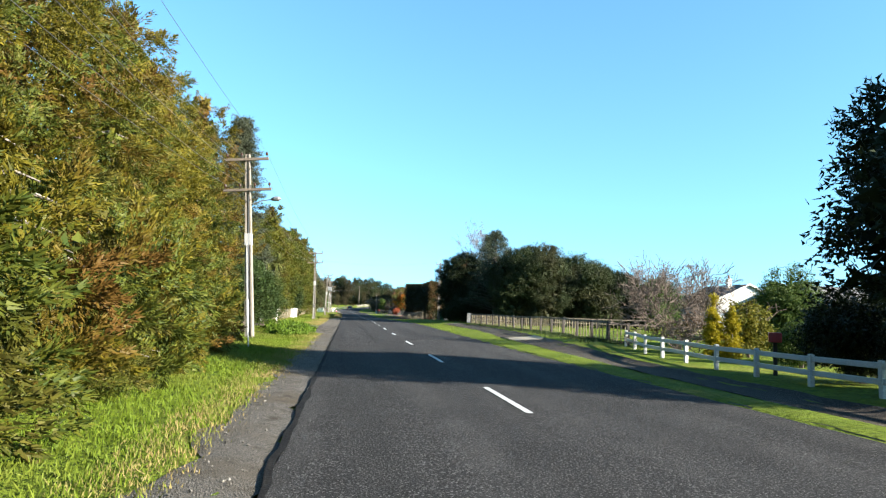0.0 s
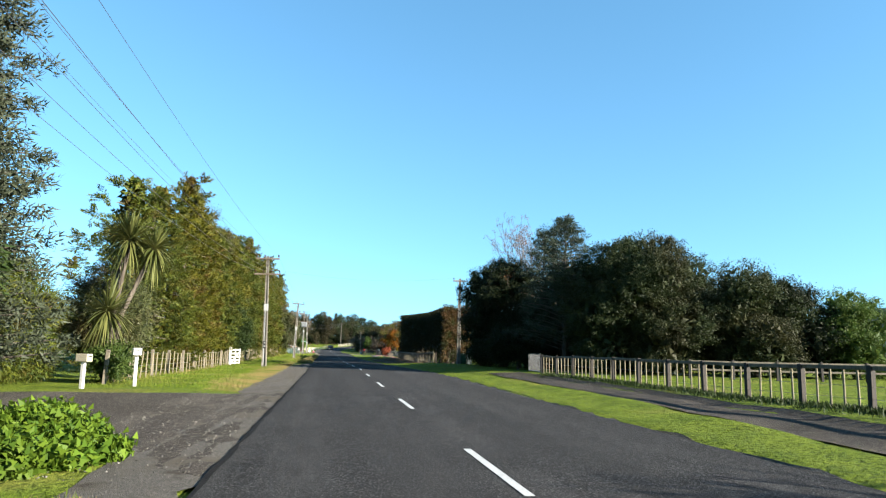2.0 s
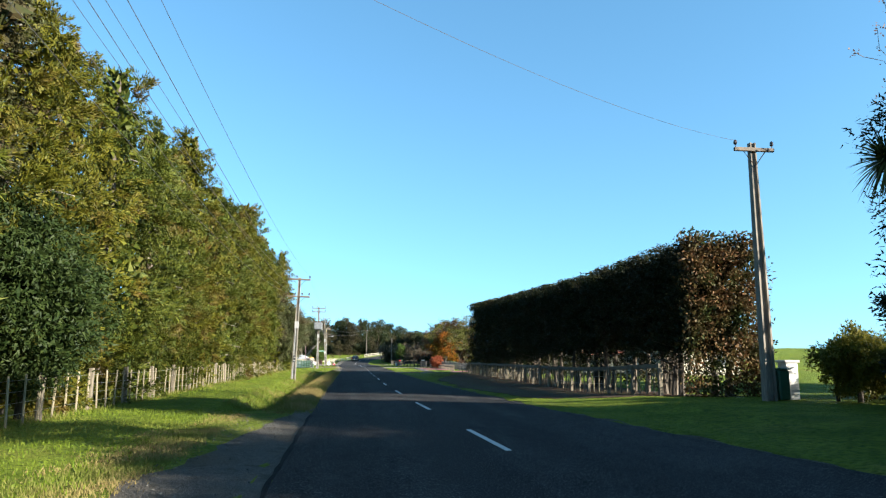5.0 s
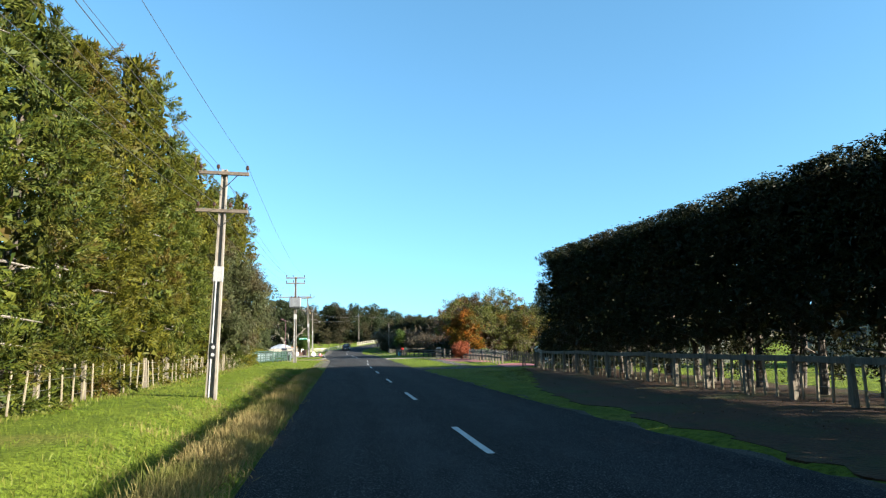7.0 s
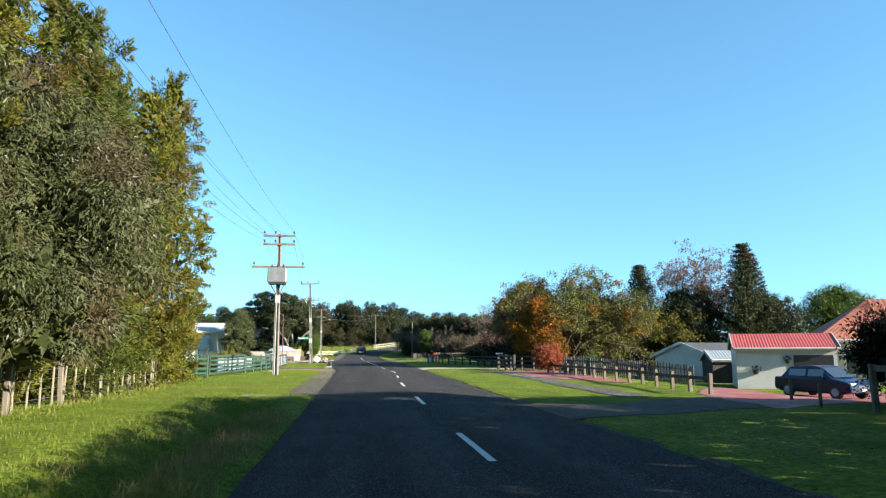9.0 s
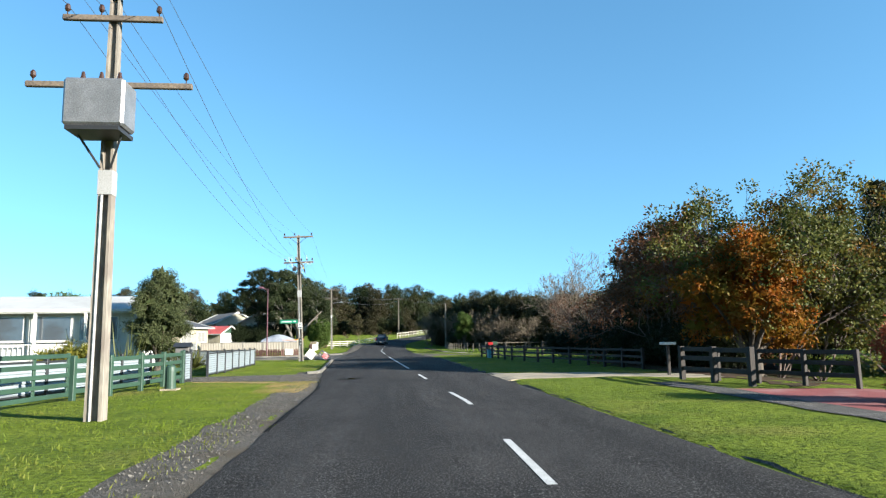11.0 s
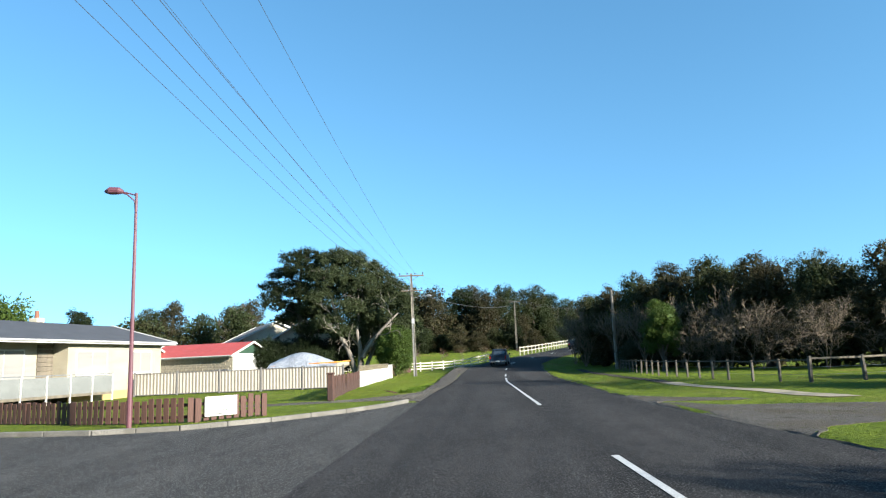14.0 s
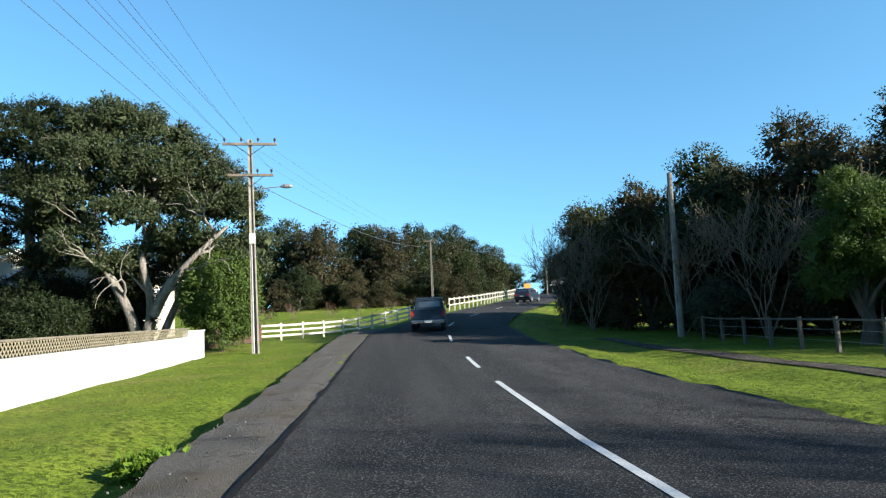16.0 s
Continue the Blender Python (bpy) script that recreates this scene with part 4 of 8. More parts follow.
def bare_tree(name, label, x, y, h, r, seed, material=TWIG, level=4, stems=1, spread=0.75, lift=0.6, category="tree", leaves=None, thick=1.0, kids=(2, 3, 3, 3, 3), tilt=0.25):
    t = thing(name, label, category, x, y, ground_z(x, y))
    rng = np.random.default_rng(seed)
    bm, tips = bmesh.new(), []
    for s in range(stems):
        d = Vector((tilt * math.cos(s * 2.4) * (stems > 1) + rng.normal() * 0.12, tilt * math.sin(s * 2.4) * (stems > 1) + rng.normal() * 0.12, 1)).normalized()
        grow(bm, rng, Vector((0, 0, -0.2)), d, h * 0.30, 0.022 * h * thick / math.sqrt(stems), level, spread, lift, 6, kids, 0.16, tips)
    part("branchwork", bm, material, t)
    if leaves:
        mt, per, rc, L = leaves
        C = np.array([p for p, _ in tips])
        O = unit(np.array([d for _, d in tips]))
        P, D, N = fill_clumps(rng, C, O, rc, per, 0.15, 0.6)
        leaf_object("foliage", P, D, L * rng.uniform(0.6, 1.3, len(P)), L * 0.6, mt, t, rng, N=N)
    return t


# first stretch, left verge
for k, (x, y, h, r) in enumerate(((-3.2, 33.6, 0.3, 0.6), (-2.6, 35.4, 0.24, 0.5), (-3.5, 41.0, 0.3, 0.6), (-2.9, 40.2, 0.26, 0.5), (-4.4, 42.2, 0.4, 0.7), (-4.0, 39.2, 0.3, 0.6), (-3.0, 42.2, 0.36, 0.7), (-2.3, 41.2, 0.3, 0.55), (-3.8, 43.4, 0.36, 0.6))):
    bush("roadside_weed", "low bright green broad-leaved weeds on the verge", x, y, h, r, L_WEED, 350 + k, 0.22, 26, 0.14, 0.12, "weed", 5)
sh = dict(name="overhanging_conifer_shrub", label="low golden conifer growth spilling over the verge", category="shrub", stem=0.09, group="conifer growth on the verge", L=0.105, W=0.036)
skirt = [belt_conifer(41, 4.2, 2.3, 115, 44, L_RUSTGOLD, **sh), belt_conifer(42, 3.8, 2.3, 115, 44, L_GOLD2, **sh)]
scatter_copies(skirt, [(k % 2, x, y, 67 * k, q, q * (0.9 + 0.07 * (k % 3))) for k, (x, y, q) in enumerate((
    (-5.1, 3.5, 1.0), (-5.2, 6.4, 1.0), (-4.95, 9.4, 0.92), (-5.3, 12.3, 1.05), (-5.4, 15.2, 0.98), (-5.7, 18.2, 1.05), (-5.9, 21.4, 1.0), (-6.4, 24.6, 1.05), (-6.9, 27.8, 1.0), (-7.4, 31.0, 1.0),
    (-4.2, 8.0, 0.5), (-4.2, 11.0, 0.52), (-4.3, 13.9, 0.5), (-4.6, 16.8, 0.52), (-4.9, 20.0, 0.55), (-5.2, 23.0, 0.5), (-5.6, 26.3, 0.52)))])
bare_tree("brush_pile", "heap of dead brown branches on the verge", -4.3, 40.4, 1.5, 0.6, 54, TWIG, 3, 9, 0.9, -0.6, "brush", tilt=1.6)
bush("dark_shrub", "dense deep green shrub at the foot of the conifers", -5.2, 35.6, 3.6, 2.2, L_SHRUB, 51, 0.36, 44, 0.10, 0.045, lobes=8)
bush("dark_shrub", "dense deep green shrub at the foot of the conifers", -5.6, 40.0, 3.0, 1.8, L_SHRUB, 52, 0.36, 40, 0.10, 0.045, lobes=8)
bush("dark_shrub", "dense dark shrub beside the driveway", -6.6, 43.2, 4.4, 1.9, L_SHRUB, 53, 0.42, 44, 0.26, 0.09, lobes=7, droop=0.3)


def feathery_conifer(name, label, x, y, h, r, material, seed, per=26, clumps=420, L=0.34, base=0.12, gap=0.2, category="conifer"):
    """An open conifer: tiers of rising, feathered branches."""
    t = thing(name, label, category, x, y, ground_z(x, y))
    trunk(t, h, 0.05 + 0.018 * h, BARK, seed, 0.02)
    rng = np.random.default_rng(seed)
    bm = bmesh.new()
    C, O = [], []
    n = int(clumps / 6)
    for i in range(n):
        u = base + (1 - base) * (i + rng.uniform(0, 1)) / n
        a = i * 2.399 + rng.uniform(-0.3, 0.3)
        q = r * (1.05 - u) ** 0.7 * rng.uniform(0.65, 1.1) / (1.05 - base) ** 0.7
        z = h * u
        tip = Vector((q * math.cos(a), q * math.sin(a), z + gap * q))
        tube(bm, [(0, 0, z), tip * 0.5 + Vector((0, 0, z * 0.5 + 0.04 * q)), tip], [0.045, 0.03, 0.01], 4, cap=False)
        for s in np.linspace(0.35, 1.0, 6):
            c = np.array([tip.x * s, tip.y * s, z + (tip.z - z) * s]) + rng.normal(size=3) * 0.14
            C.append(c)
            O.append((math.cos(a), math.sin(a), 0.3))
    P, D, N = fill_clumps(rng, np.array(C), unit(np.array(O)), 0.42, per * 2, 0.05, 0.8, 0.6)
    leaf_object("crown", P, D, 0.62 * L * rng.uniform(0.6, 1.3, len(P)), 0.045, material, t, rng, slim=True, N=N)
    part("limb_whorl", bm, BARK, t)["kind"] = "stuff"
    return t


for k, (x, y, h, r) in enumerate(((-9.4, 54.8, 3.4, 1.7), (-10.6, 58.0, 4.6, 2.0), (-9.0, 40.6, 4.6, 2.2))):
    bush("golden_shrub", "dense golden-olive conifer shrub beyond the driveway", x, y, h, r, L_GOLD2, 360 + k, 0.42, 50, 0.2, 0.06, lobes=8, droop=0.3, base=0.1)
feathery_conifer("silver_conifer", "tall silver-grey feathery conifer behind the shrubs", -7.6, 46.6, 13.6, 2.9, L_GREY, 61, 44, 1250, 0.24, 0.04)
feathery_conifer("silver_conifer", "tall silver-grey feathery conifer behind the shrubs", -9.2, 44.5, 12.4, 2.6, L_GREY, 62, 34, 640, 0.24)


def sword_head(rng, n, L, W, c, droop=0.55, lift=0.35):
    """A tuft of long sword leaves; each is a strip that arches over."""
    V, F = [], []
    for _ in range(n):
        d = unit(rng.normal(size=3) + np.array([0, 0, lift]))
        s = unit(np.cross(d, [0.1, 0.2, 1.0]))
        ln, b = L * rng.uniform(0.75, 1.1), len(V)
        for k, u in enumerate((0.0, 0.35, 0.7, 1.0)):
            p = np.array(c) + d * ln * u + np.array([0, 0, -droop * ln * u * u * (1.15 - d[2])])
            wd = W * (0.6, 1.0, 0.75, 0.05)[k]
            V += [p - s * wd, p + s * wd]
        F += [(b, b + 1, b + 3, b + 2), (b + 2, b + 3, b + 5, b + 4), (b + 4, b + 5, b + 7, b + 6)]
    return V, F


def cabbage_tree(x, y, heads, label, seed=1):
    t = thing("cabbage_tree", label, "tree", x, y, ground_z(x, y))
    rng = np.random.default_rng(seed)
    bm = bmesh.new()
    for hx, hy, hz, s in heads:
        tube(bm, [(0, 0, -0.1), (hx * 0.3, hy * 0.3, hz * 0.5), (hx * 0.8, hy * 0.8, hz * 0.85), (hx, hy, hz)], [0.13, 0.10, 0.08, 0.07], 7, cap=False)
    part("trunk", bm, BARK, t, smoothed=True)
    for hx, hy, hz, s in heads:
        V, F = sword_head(rng, 210, 1.12 * s, 0.028, (hx, hy, hz), 0.34, 0.25)
        me = bpy.data.meshes.new("leaf_head")
        me.from_pydata([tuple(v) for v in V], [], F)
        me.materials.append(L_PALM)
        o = new("leaf_head", me)
        o.parent = t
    return t


cabbage_tree(-7.3, 58.6, [(0.45, 0.1, 5.2, 1.12), (1.25, 0.35, 4.95, 1.0), (0.1, 0.7, 5.6, 0.9), (0.15, -0.8, 2.5, 1.2)], "cabbage tree with shaggy heads of arching sword leaves", 3)
bush("pale_shrub", "loose pale green shrub behind the cabbage tree", -8.2, 61.2, 4.6, 1.7, L_GUM, 71, 0.45, 42, 0.22, 0.05, lobes=7, droop=0.5)
bush("grey_green_shrub", "small shrub under the cabbage tree", -6.7, 57.4, 1.5, 0.8, L_MID, 72, 0.3, 36, 0.14, 0.06)
round_tree("gum_tree", "tall gum tree with rounded leafy clumps above the belt", -10.4, 95.3, 14.4, 3.1, L_GUM, 73, 0.18, 0.6, 44, 0.2, 0.07, 8, "gum tree", PALEBARK, 0.3)
bush("broadleaf_shrub", "tall blue-green broadleaf shrub in front of the conifers", -7.9, 95.0, 6.0, 1.9, L_SHRUB, 74, 0.5, 52, 0.2, 0.09, "shrub", 8)
round_tree("gum_tree", "spreading gum tree with long hanging grey-green leaves", -8.3, 151.0, 8.6, 3.6, L_GUM, 75, 0.10, 0.6, 84, 0.2, 0.055, 11, "gum tree", PALEBARK, 0.75)
round_tree("gum_tree", "slim gum tree rising above the belt", -11.0, 133.0, 14.2, 2.2, L_GUM, 76, 0.55, 0.6, 36, 0.2, 0.07, 6, "gum tree", PALEBARK, 0.3)

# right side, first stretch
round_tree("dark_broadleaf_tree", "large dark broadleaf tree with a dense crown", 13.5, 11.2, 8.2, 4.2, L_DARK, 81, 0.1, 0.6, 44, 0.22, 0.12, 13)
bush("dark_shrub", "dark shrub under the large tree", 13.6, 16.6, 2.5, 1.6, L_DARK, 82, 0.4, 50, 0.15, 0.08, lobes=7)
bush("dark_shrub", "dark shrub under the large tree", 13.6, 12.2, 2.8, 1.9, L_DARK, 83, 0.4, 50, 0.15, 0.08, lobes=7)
def spire(x, y, h, r, seed):
    t = thing("golden_cypress", "narrow bright golden cypress behind the rail fence", "cypress", x, y, ground_z(x, y))
    blobs = [(0, 0, h * (0.1 + 0.85 * u), r * (1.05 - u) ** 0.6, r * (1.05 - u) ** 0.6, h * 0.13) for u in np.linspace(0, 1, 8)]
    crown(t, blobs, L_CYP, seed, 0.16, 26, 0.13, 0.05, -0.5, 1.5, True, "foliage", -0.97, inner=20, big=0.12)
    part("stem", bmtube([(0, 0, -0.1), (0, 0, h * 0.8)], [0.05, 0.02], 6), BARK, t)


spire(14.3, 25.3, 2.3, 0.4, 84)
spire(14.9, 25.0, 1.9, 0.32, 85)
bush("yellow_shrub", "yellow-leaved shrub in the garden", 16.2, 26.0, 2.4, 0.9, L_YELLOW, 86, 0.3, 30, 0.16, 0.08)
bush("garden_shrub", "green garden shrub behind the rail fence", 15.4, 21.6, 1.6, 0.9, L_MID, 87, 0.28, 44, 0.13, 0.06)
bush("garden_shrub", "tall green garden shrub beside the house", 21.5, 31.0, 4.2, 1.7, L_MID, 88, 0.4, 44, 0.16, 0.07)
bush("garden_shrub", "russet low shrub behind the rail fence", 17.4, 22.6, 1.5, 0.9, L_RUSSET, 89, 0.3, 36, 0.13, 0.06)
bare_tree("bare_fruit_tree", "leafless spreading tree with pinkish twigs", 15.8, 30.8, 6.3, 3.2, 91, TWIG, 5, 8, 0.8, 0.25, kids=(2, 3, 3, 3, 3, 3), tilt=1.0, thick=0.9)
bare_tree("brown_shrub", "tangled brown growth round the foot of the bare tree", 15.7, 30.6, 2.6, 1.0, 93, TWIG, 4, 6, 0.9, 0.2, "shrub", leaves=(L_RUSSET, 3, 0.25, 0.09), tilt=0.9)
bare_tree("bare_fruit_tree", "low leafless tree with reddish twigs", 21.0, 37.5, 4.6, 2.6, 92, TWIG, 4, 3, 0.85, 0.15, leaves=(L_RUSSET, 4, 0.3, 0.12))


def place_trees(rows):
    for name, label, x, y, h, r, material, seed, kw in rows:
        round_tree(name, label, x, y, h, r, material, seed, **kw)


dk = "dark evergreen tree in a dense roadside group"
place_trees((
    ("pine_tree", "broad dark pine with a rounded crown", 20.6, 74.0, 9.6, 5.0, L_PINE, 101, dict(base=0.05, per=50, lobes=14, flat=0.8)),
    ("evergreen_tree", dk, 26.5, 80.0, 9.0, 4.4, L_PINE, 102, dict(base=0.05, lobes=11)),
    ("evergreen_tree", dk, 32.5, 86.0, 8.0, 4.0, L_DARK, 103, dict(base=0.05, lobes=10)),
    ("evergreen_tree", dk, 39.0, 92.0, 7.6, 4.0, L_PINE, 104, dict(base=0.05, lobes=10)),
    ("evergreen_tree", dk, 46.0, 98.0, 7.6, 4.0, L_MID, 105, dict(base=0.05, lobes=9)),
    ("evergreen_tree", dk, 14.9, 87.6, 9.2, 4.2, L_DARK, 106, dict(base=0.12, lobes=14, per=52)),
    ("evergreen_tree", dk, 17.6, 81.0, 7.6, 3.0, L_DARK, 107, dict(base=0.05, lobes=10)),
    ("evergreen_tree", dk, 21.0, 86.0, 9.5, 4.0, L_DARK, 108, dict(base=0.05, lobes=10)),
    ("evergreen_tree", dk, 27.0, 71.5, 7.4, 3.6, L_PINE, 109, dict(base=0.05, lobes=10)),
    ("evergreen_tree", "dark evergreen tree at the end of the paddock", 30.0, 71.8, 6.6, 3.0, L_DARK, 123, dict(base=0.05, lobes=10)),
    ("evergreen_tree", "mid-green broadleaf tree at the end of the paddock", 33.4, 70.6, 5.8, 2.8, L_MID, 124, dict(base=0.05, lobes=10)),
))
# Two trees added only for the shade they throw on verge and hedge.
for k, (x, y, h, r) in enumerate(((33.0, 99.5, 10.5, 4.4), (38.5, 104.5, 10.5, 4.4))):
    round_tree("evergreen_tree", "tall dark evergreen added behind the drive to cast shade", x, y, h, r, L_DARK, 127 + k, 0.12, per=22, lobes=12)
feathery_conifer("cedar", "tall blue-green cedar with feathered tiers", 16.8, 77.5, 10.6, 4.7, L_CEDAR, 111, 30, 600, 0.24, 0.12, 0.22)
feathery_conifer("cedar", "tall blue-green cedar with feathered tiers", 17.4, 84.5, 10.8, 3.4, L_CEDAR, 113, 26, 420, 0.24, 0.2, 0.25)
bare_tree("copper_tree", "thin tree with sparse pinkish autumn leaves", 18.2, 90.6, 15.2, 2.0, 112, TWIG, 5, 2, 0.42, 0.7, leaves=(L_BROWNLEAF, 12, 0.35, 0.1), kids=(2, 2, 3, 3, 3, 3), tilt=0.12, thick=0.7)
cabbage_tree(13.6, 90.0, [(-0.5, 0, 7.1, 0.8), (-1.2, 0.3, 5.8, 0.75), (0.9, 0.2, 7.6, 0.8), (1.9, 0.2, 8.4, 0.8)], "cabbage tree rising out of dark trees", 5)
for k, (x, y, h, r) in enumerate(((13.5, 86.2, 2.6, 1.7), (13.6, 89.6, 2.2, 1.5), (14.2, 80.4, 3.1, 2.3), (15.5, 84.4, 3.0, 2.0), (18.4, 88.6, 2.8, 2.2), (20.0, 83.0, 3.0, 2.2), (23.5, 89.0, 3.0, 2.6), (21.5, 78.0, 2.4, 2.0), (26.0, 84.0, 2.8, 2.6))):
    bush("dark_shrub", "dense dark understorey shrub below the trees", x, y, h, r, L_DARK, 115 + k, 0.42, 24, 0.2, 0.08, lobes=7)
bush("variegated_shrub", "yellow-flecked garden shrub beside the white pillar", 14.7, 94.8, 2.2, 1.2, L_YELLOW, 121, 0.3, 40, 0.14, 0.07)
for k, (x, y, h, r) in enumerate(((16.6, 96.6, 2.0, 1.2), (18.8, 97.0, 2.3, 1.4), (21.2, 98.0, 2.6, 1.6))):
    bush("dark_shrub", "dark garden shrub along the drive", x, y, h, r, L_DARK, 126 + k, 0.36, 34, 0.16, 0.07, lobes=6)
bush("garden_shrub", "dark garden shrub beside the drive", 14.8, 92.0, 2.0, 1.1, L_DARK, 122, 0.3, 40, 0.14, 0.07)


# the clipped hedge on bare stems
def clipped_hedge():
    t = thing("clipped_hedge", "tall flat-clipped evergreen hedge on bare stems, its end browned", "hedge")
    rng = np.random.default_rng(131)
    y0, y1 = 99.2, 146.4
    front = lambda y: np.interp(y, [99, 112, 130, 147], [11.8, 11.9, 12.2, 12.2])  # noqa: E731
    top = lambda y: np.interp(y, [99, 110, 131, 147], [5.8, 5.75, 6.5, 7.1])  # noqa: E731
    depth = 3.0
    C, O = [], []
    for _ in range(4000):
        y = rng.uniform(y0, y1)
        f, tp = front(y), top(y)
        side = rng.choice(4, p=[0.40, 0.26, 0.30, 0.04])
        lo = np.interp(y, [99, 104, 118, 132, 146], [1.2, 1.5, 1.3, 0.9, 0.6]) + 0.45 * math.sin(y * 0.9) + 0.35 * math.sin(y * 2.3)
        full = np.interp(y, [118, 134], [0.72, 1.0])
        if side == 0:
            c, o = (f + rng.uniform(0, 0.35), y, lo + (tp - lo) * rng.uniform(0, 1) ** full), (-1, 0, 0.1)
        elif side == 1:
            c, o = (f + depth - rng.uniform(0, 0.35), y, lo + (tp - lo) * rng.uniform(0, 1) ** full), (1, 0, 0.1)
        elif side == 2:
            c, o = (f + rng.uniform(0, depth), y, tp - rng.uniform(0, 0.25)), (0, 0, 1)
        else:
            c, o = (f + rng.uniform(0, depth), y1 - rng.uniform(0, 0.3), rng.uniform(1.2, tp)), (0, 1, 0.1)
        C.append(c)
        O.append(o)
    for _ in range(520):
        y = y0 + (y1 - y0) * rng.uniform(0, 1) ** 0.8
        C.append((front(y) + rng.uniform(1.2, depth), y, rng.uniform(0.35, 1.9)))
        O.append((0.3, 0.2, 0.2))
    P, D, N = fill_clumps(rng, np.array(C), np.array(O, float), 0.38, 46, 0.0, 0.9)
    n2 = 25000
    yy = rng.uniform(y0 + 0.3, y1 - 0.3, n2)
    P2 = np.stack([front(yy) + rng.uniform(0.4, depth - 0.4, n2), yy, top(yy) - 0.4 - (top(yy) - np.interp(yy, [99, 104, 118, 132, 146], [1.6, 2.0, 1.8, 1.3, 0.9])) * 0.88 * rng.uniform(0, 1, n2) ** 1.55], 1)
    P, D = np.concatenate([P, P2]), np.concatenate([D, unit(rng.normal(size=(n2, 3)))])
    ln = np.concatenate([0.12 * rng.uniform(0.6, 1.3, len(P) - n2), np.full(n2, 0.42)])
    wd = np.concatenate([np.full(len(P) - n2, 0.06), np.full(n2, 0.35)])
    P[:, 2] = np.minimum(P[:, 2], top(P[:, 1]) - 0.02 + rng.uniform(-0.07, 0.03, len(P)))
    D[:, 2] *= np.where(P[:, 2] > top(P[:, 1]) - 0.2, 0.2, 1.0)
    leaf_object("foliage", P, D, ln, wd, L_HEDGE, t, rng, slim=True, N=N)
    C = np.stack([rng.uniform(11.8, 14.6, 420), rng.uniform(98.8, 99.5, 420), 0.3 + 5.55 * rng.uniform(0, 1, 420)], 1)
    P, D, N = fill_clumps(rng, C, np.tile([0, -1.0, 0.1], (420, 1)), 0.38, 30, 0.0, 0.9)
    leaf_object("browned_end", P, D, 0.15 * rng.uniform(0.6, 1.3, len(P)), 0.075, L_HEDGEBROWN, t, rng, "browned dying leaves at the hedge end", N=N)
    y = 99.8
    while y < 146:
        f = float(front(y)) + rng.uniform(0.7, 2.2)
        h = rng.uniform(3.2, 4.6)
        bm = bmtube([(f, y, -0.2), (f + rng.normal() * 0.08, y + rng.normal() * 0.1, 1.4), (f + rng.normal() * 0.2, y + rng.normal() * 0.2, h)], [rng.uniform(0.11, 0.19), 0.1, 0.05], 6)
        for _ in range(4):
            a, z = rng.uniform(0, 6.28), rng.uniform(0.8, 2.6)
            tube(bm, [(f, y, z), (f + 0.7 * math.cos(a), y + 0.7 * math.sin(a), z + 0.35), (f + 1.3 * math.cos(a), y + 1.3 * math.sin(a), z + 0.5)], [0.04, 0.028, 0.012], 4, cap=False)
        part("stem", bm, BARK, t)
        y += rng.uniform(0.8, 1.5)
    return t


clipped_hedge()
for k, (x, y, h, r) in enumerate(((15.4, 147.6, 7.2, 2.3), (18.4, 146.0, 6.0, 2.2))):
    round_tree("evergreen_tree", "dark evergreen at the end of the clipped hedge", x, y, h, r, L_DARK, 133 + k, 0.06, per=30)
for k, (x, y, h, r) in enumerate(((14.7, 150.9, 2.8, 1.3), (15.2, 150.4, 2.4, 1.6), (17.8, 149.4, 2.6, 1.7), (21.5, 150.6, 2.8, 1.8))):
    bush("dark_shrub", "dark rounded shrub beside the red driveway", x, y, h, r, L_DARK, 136 + k, 0.4, 26, 0.16, 0.08, lobes=7)

# autumn group and trees behind, right
at = dict(base=0.12, per=26, cover=1.15, core=True, inner=2.2, L=0.2, W=0.13, lobes=9)
place_trees((
    ("autumn_tree", "small tree in orange and russet autumn leaf", 15.4, 190.2, 6.3, 2.8, L_ORANGE, 141, at),
    ("autumn_tree", "dark russet-leaved tree over the fence", 18.2, 204.0, 9.0, 3.7, L_RUSSET, 144, dict(at, lobes=14, base=0.07, per=30)),
    ("evergreen_tree", "dark tree behind the autumn trees", 21.0, 209.0, 7.4, 4.2, L_DARK, 146, dict(base=0.08, lobes=10)),
    ("evergreen_tree", "dark tree behind the autumn trees", 27.0, 206.0, 7.8, 4.2, L_DARK, 147, dict(base=0.08, lobes=10)),
    ("evergreen_tree", "dark shrubby tree behind the yard", 31.5, 196.0, 8.4, 4.0, L_DARK, 148, dict(base=0.08, lobes=10)),
    ("evergreen_tree", "dark shrubby tree behind the yard", 38.0, 194.0, 8.0, 4.0, L_PINE, 149, dict(base=0.08, lobes=10)),
    ("evergreen_tree", "rounded tree beyond the houses", 50.0, 200.0, 8.8, 4.2, L_MID, 150, dict(base=0.3, lobes=8)),
))
airy = dict(level=5, spread=0.8, lift=0.35, kids=(2, 2, 3, 3, 3, 3), thick=0.7)
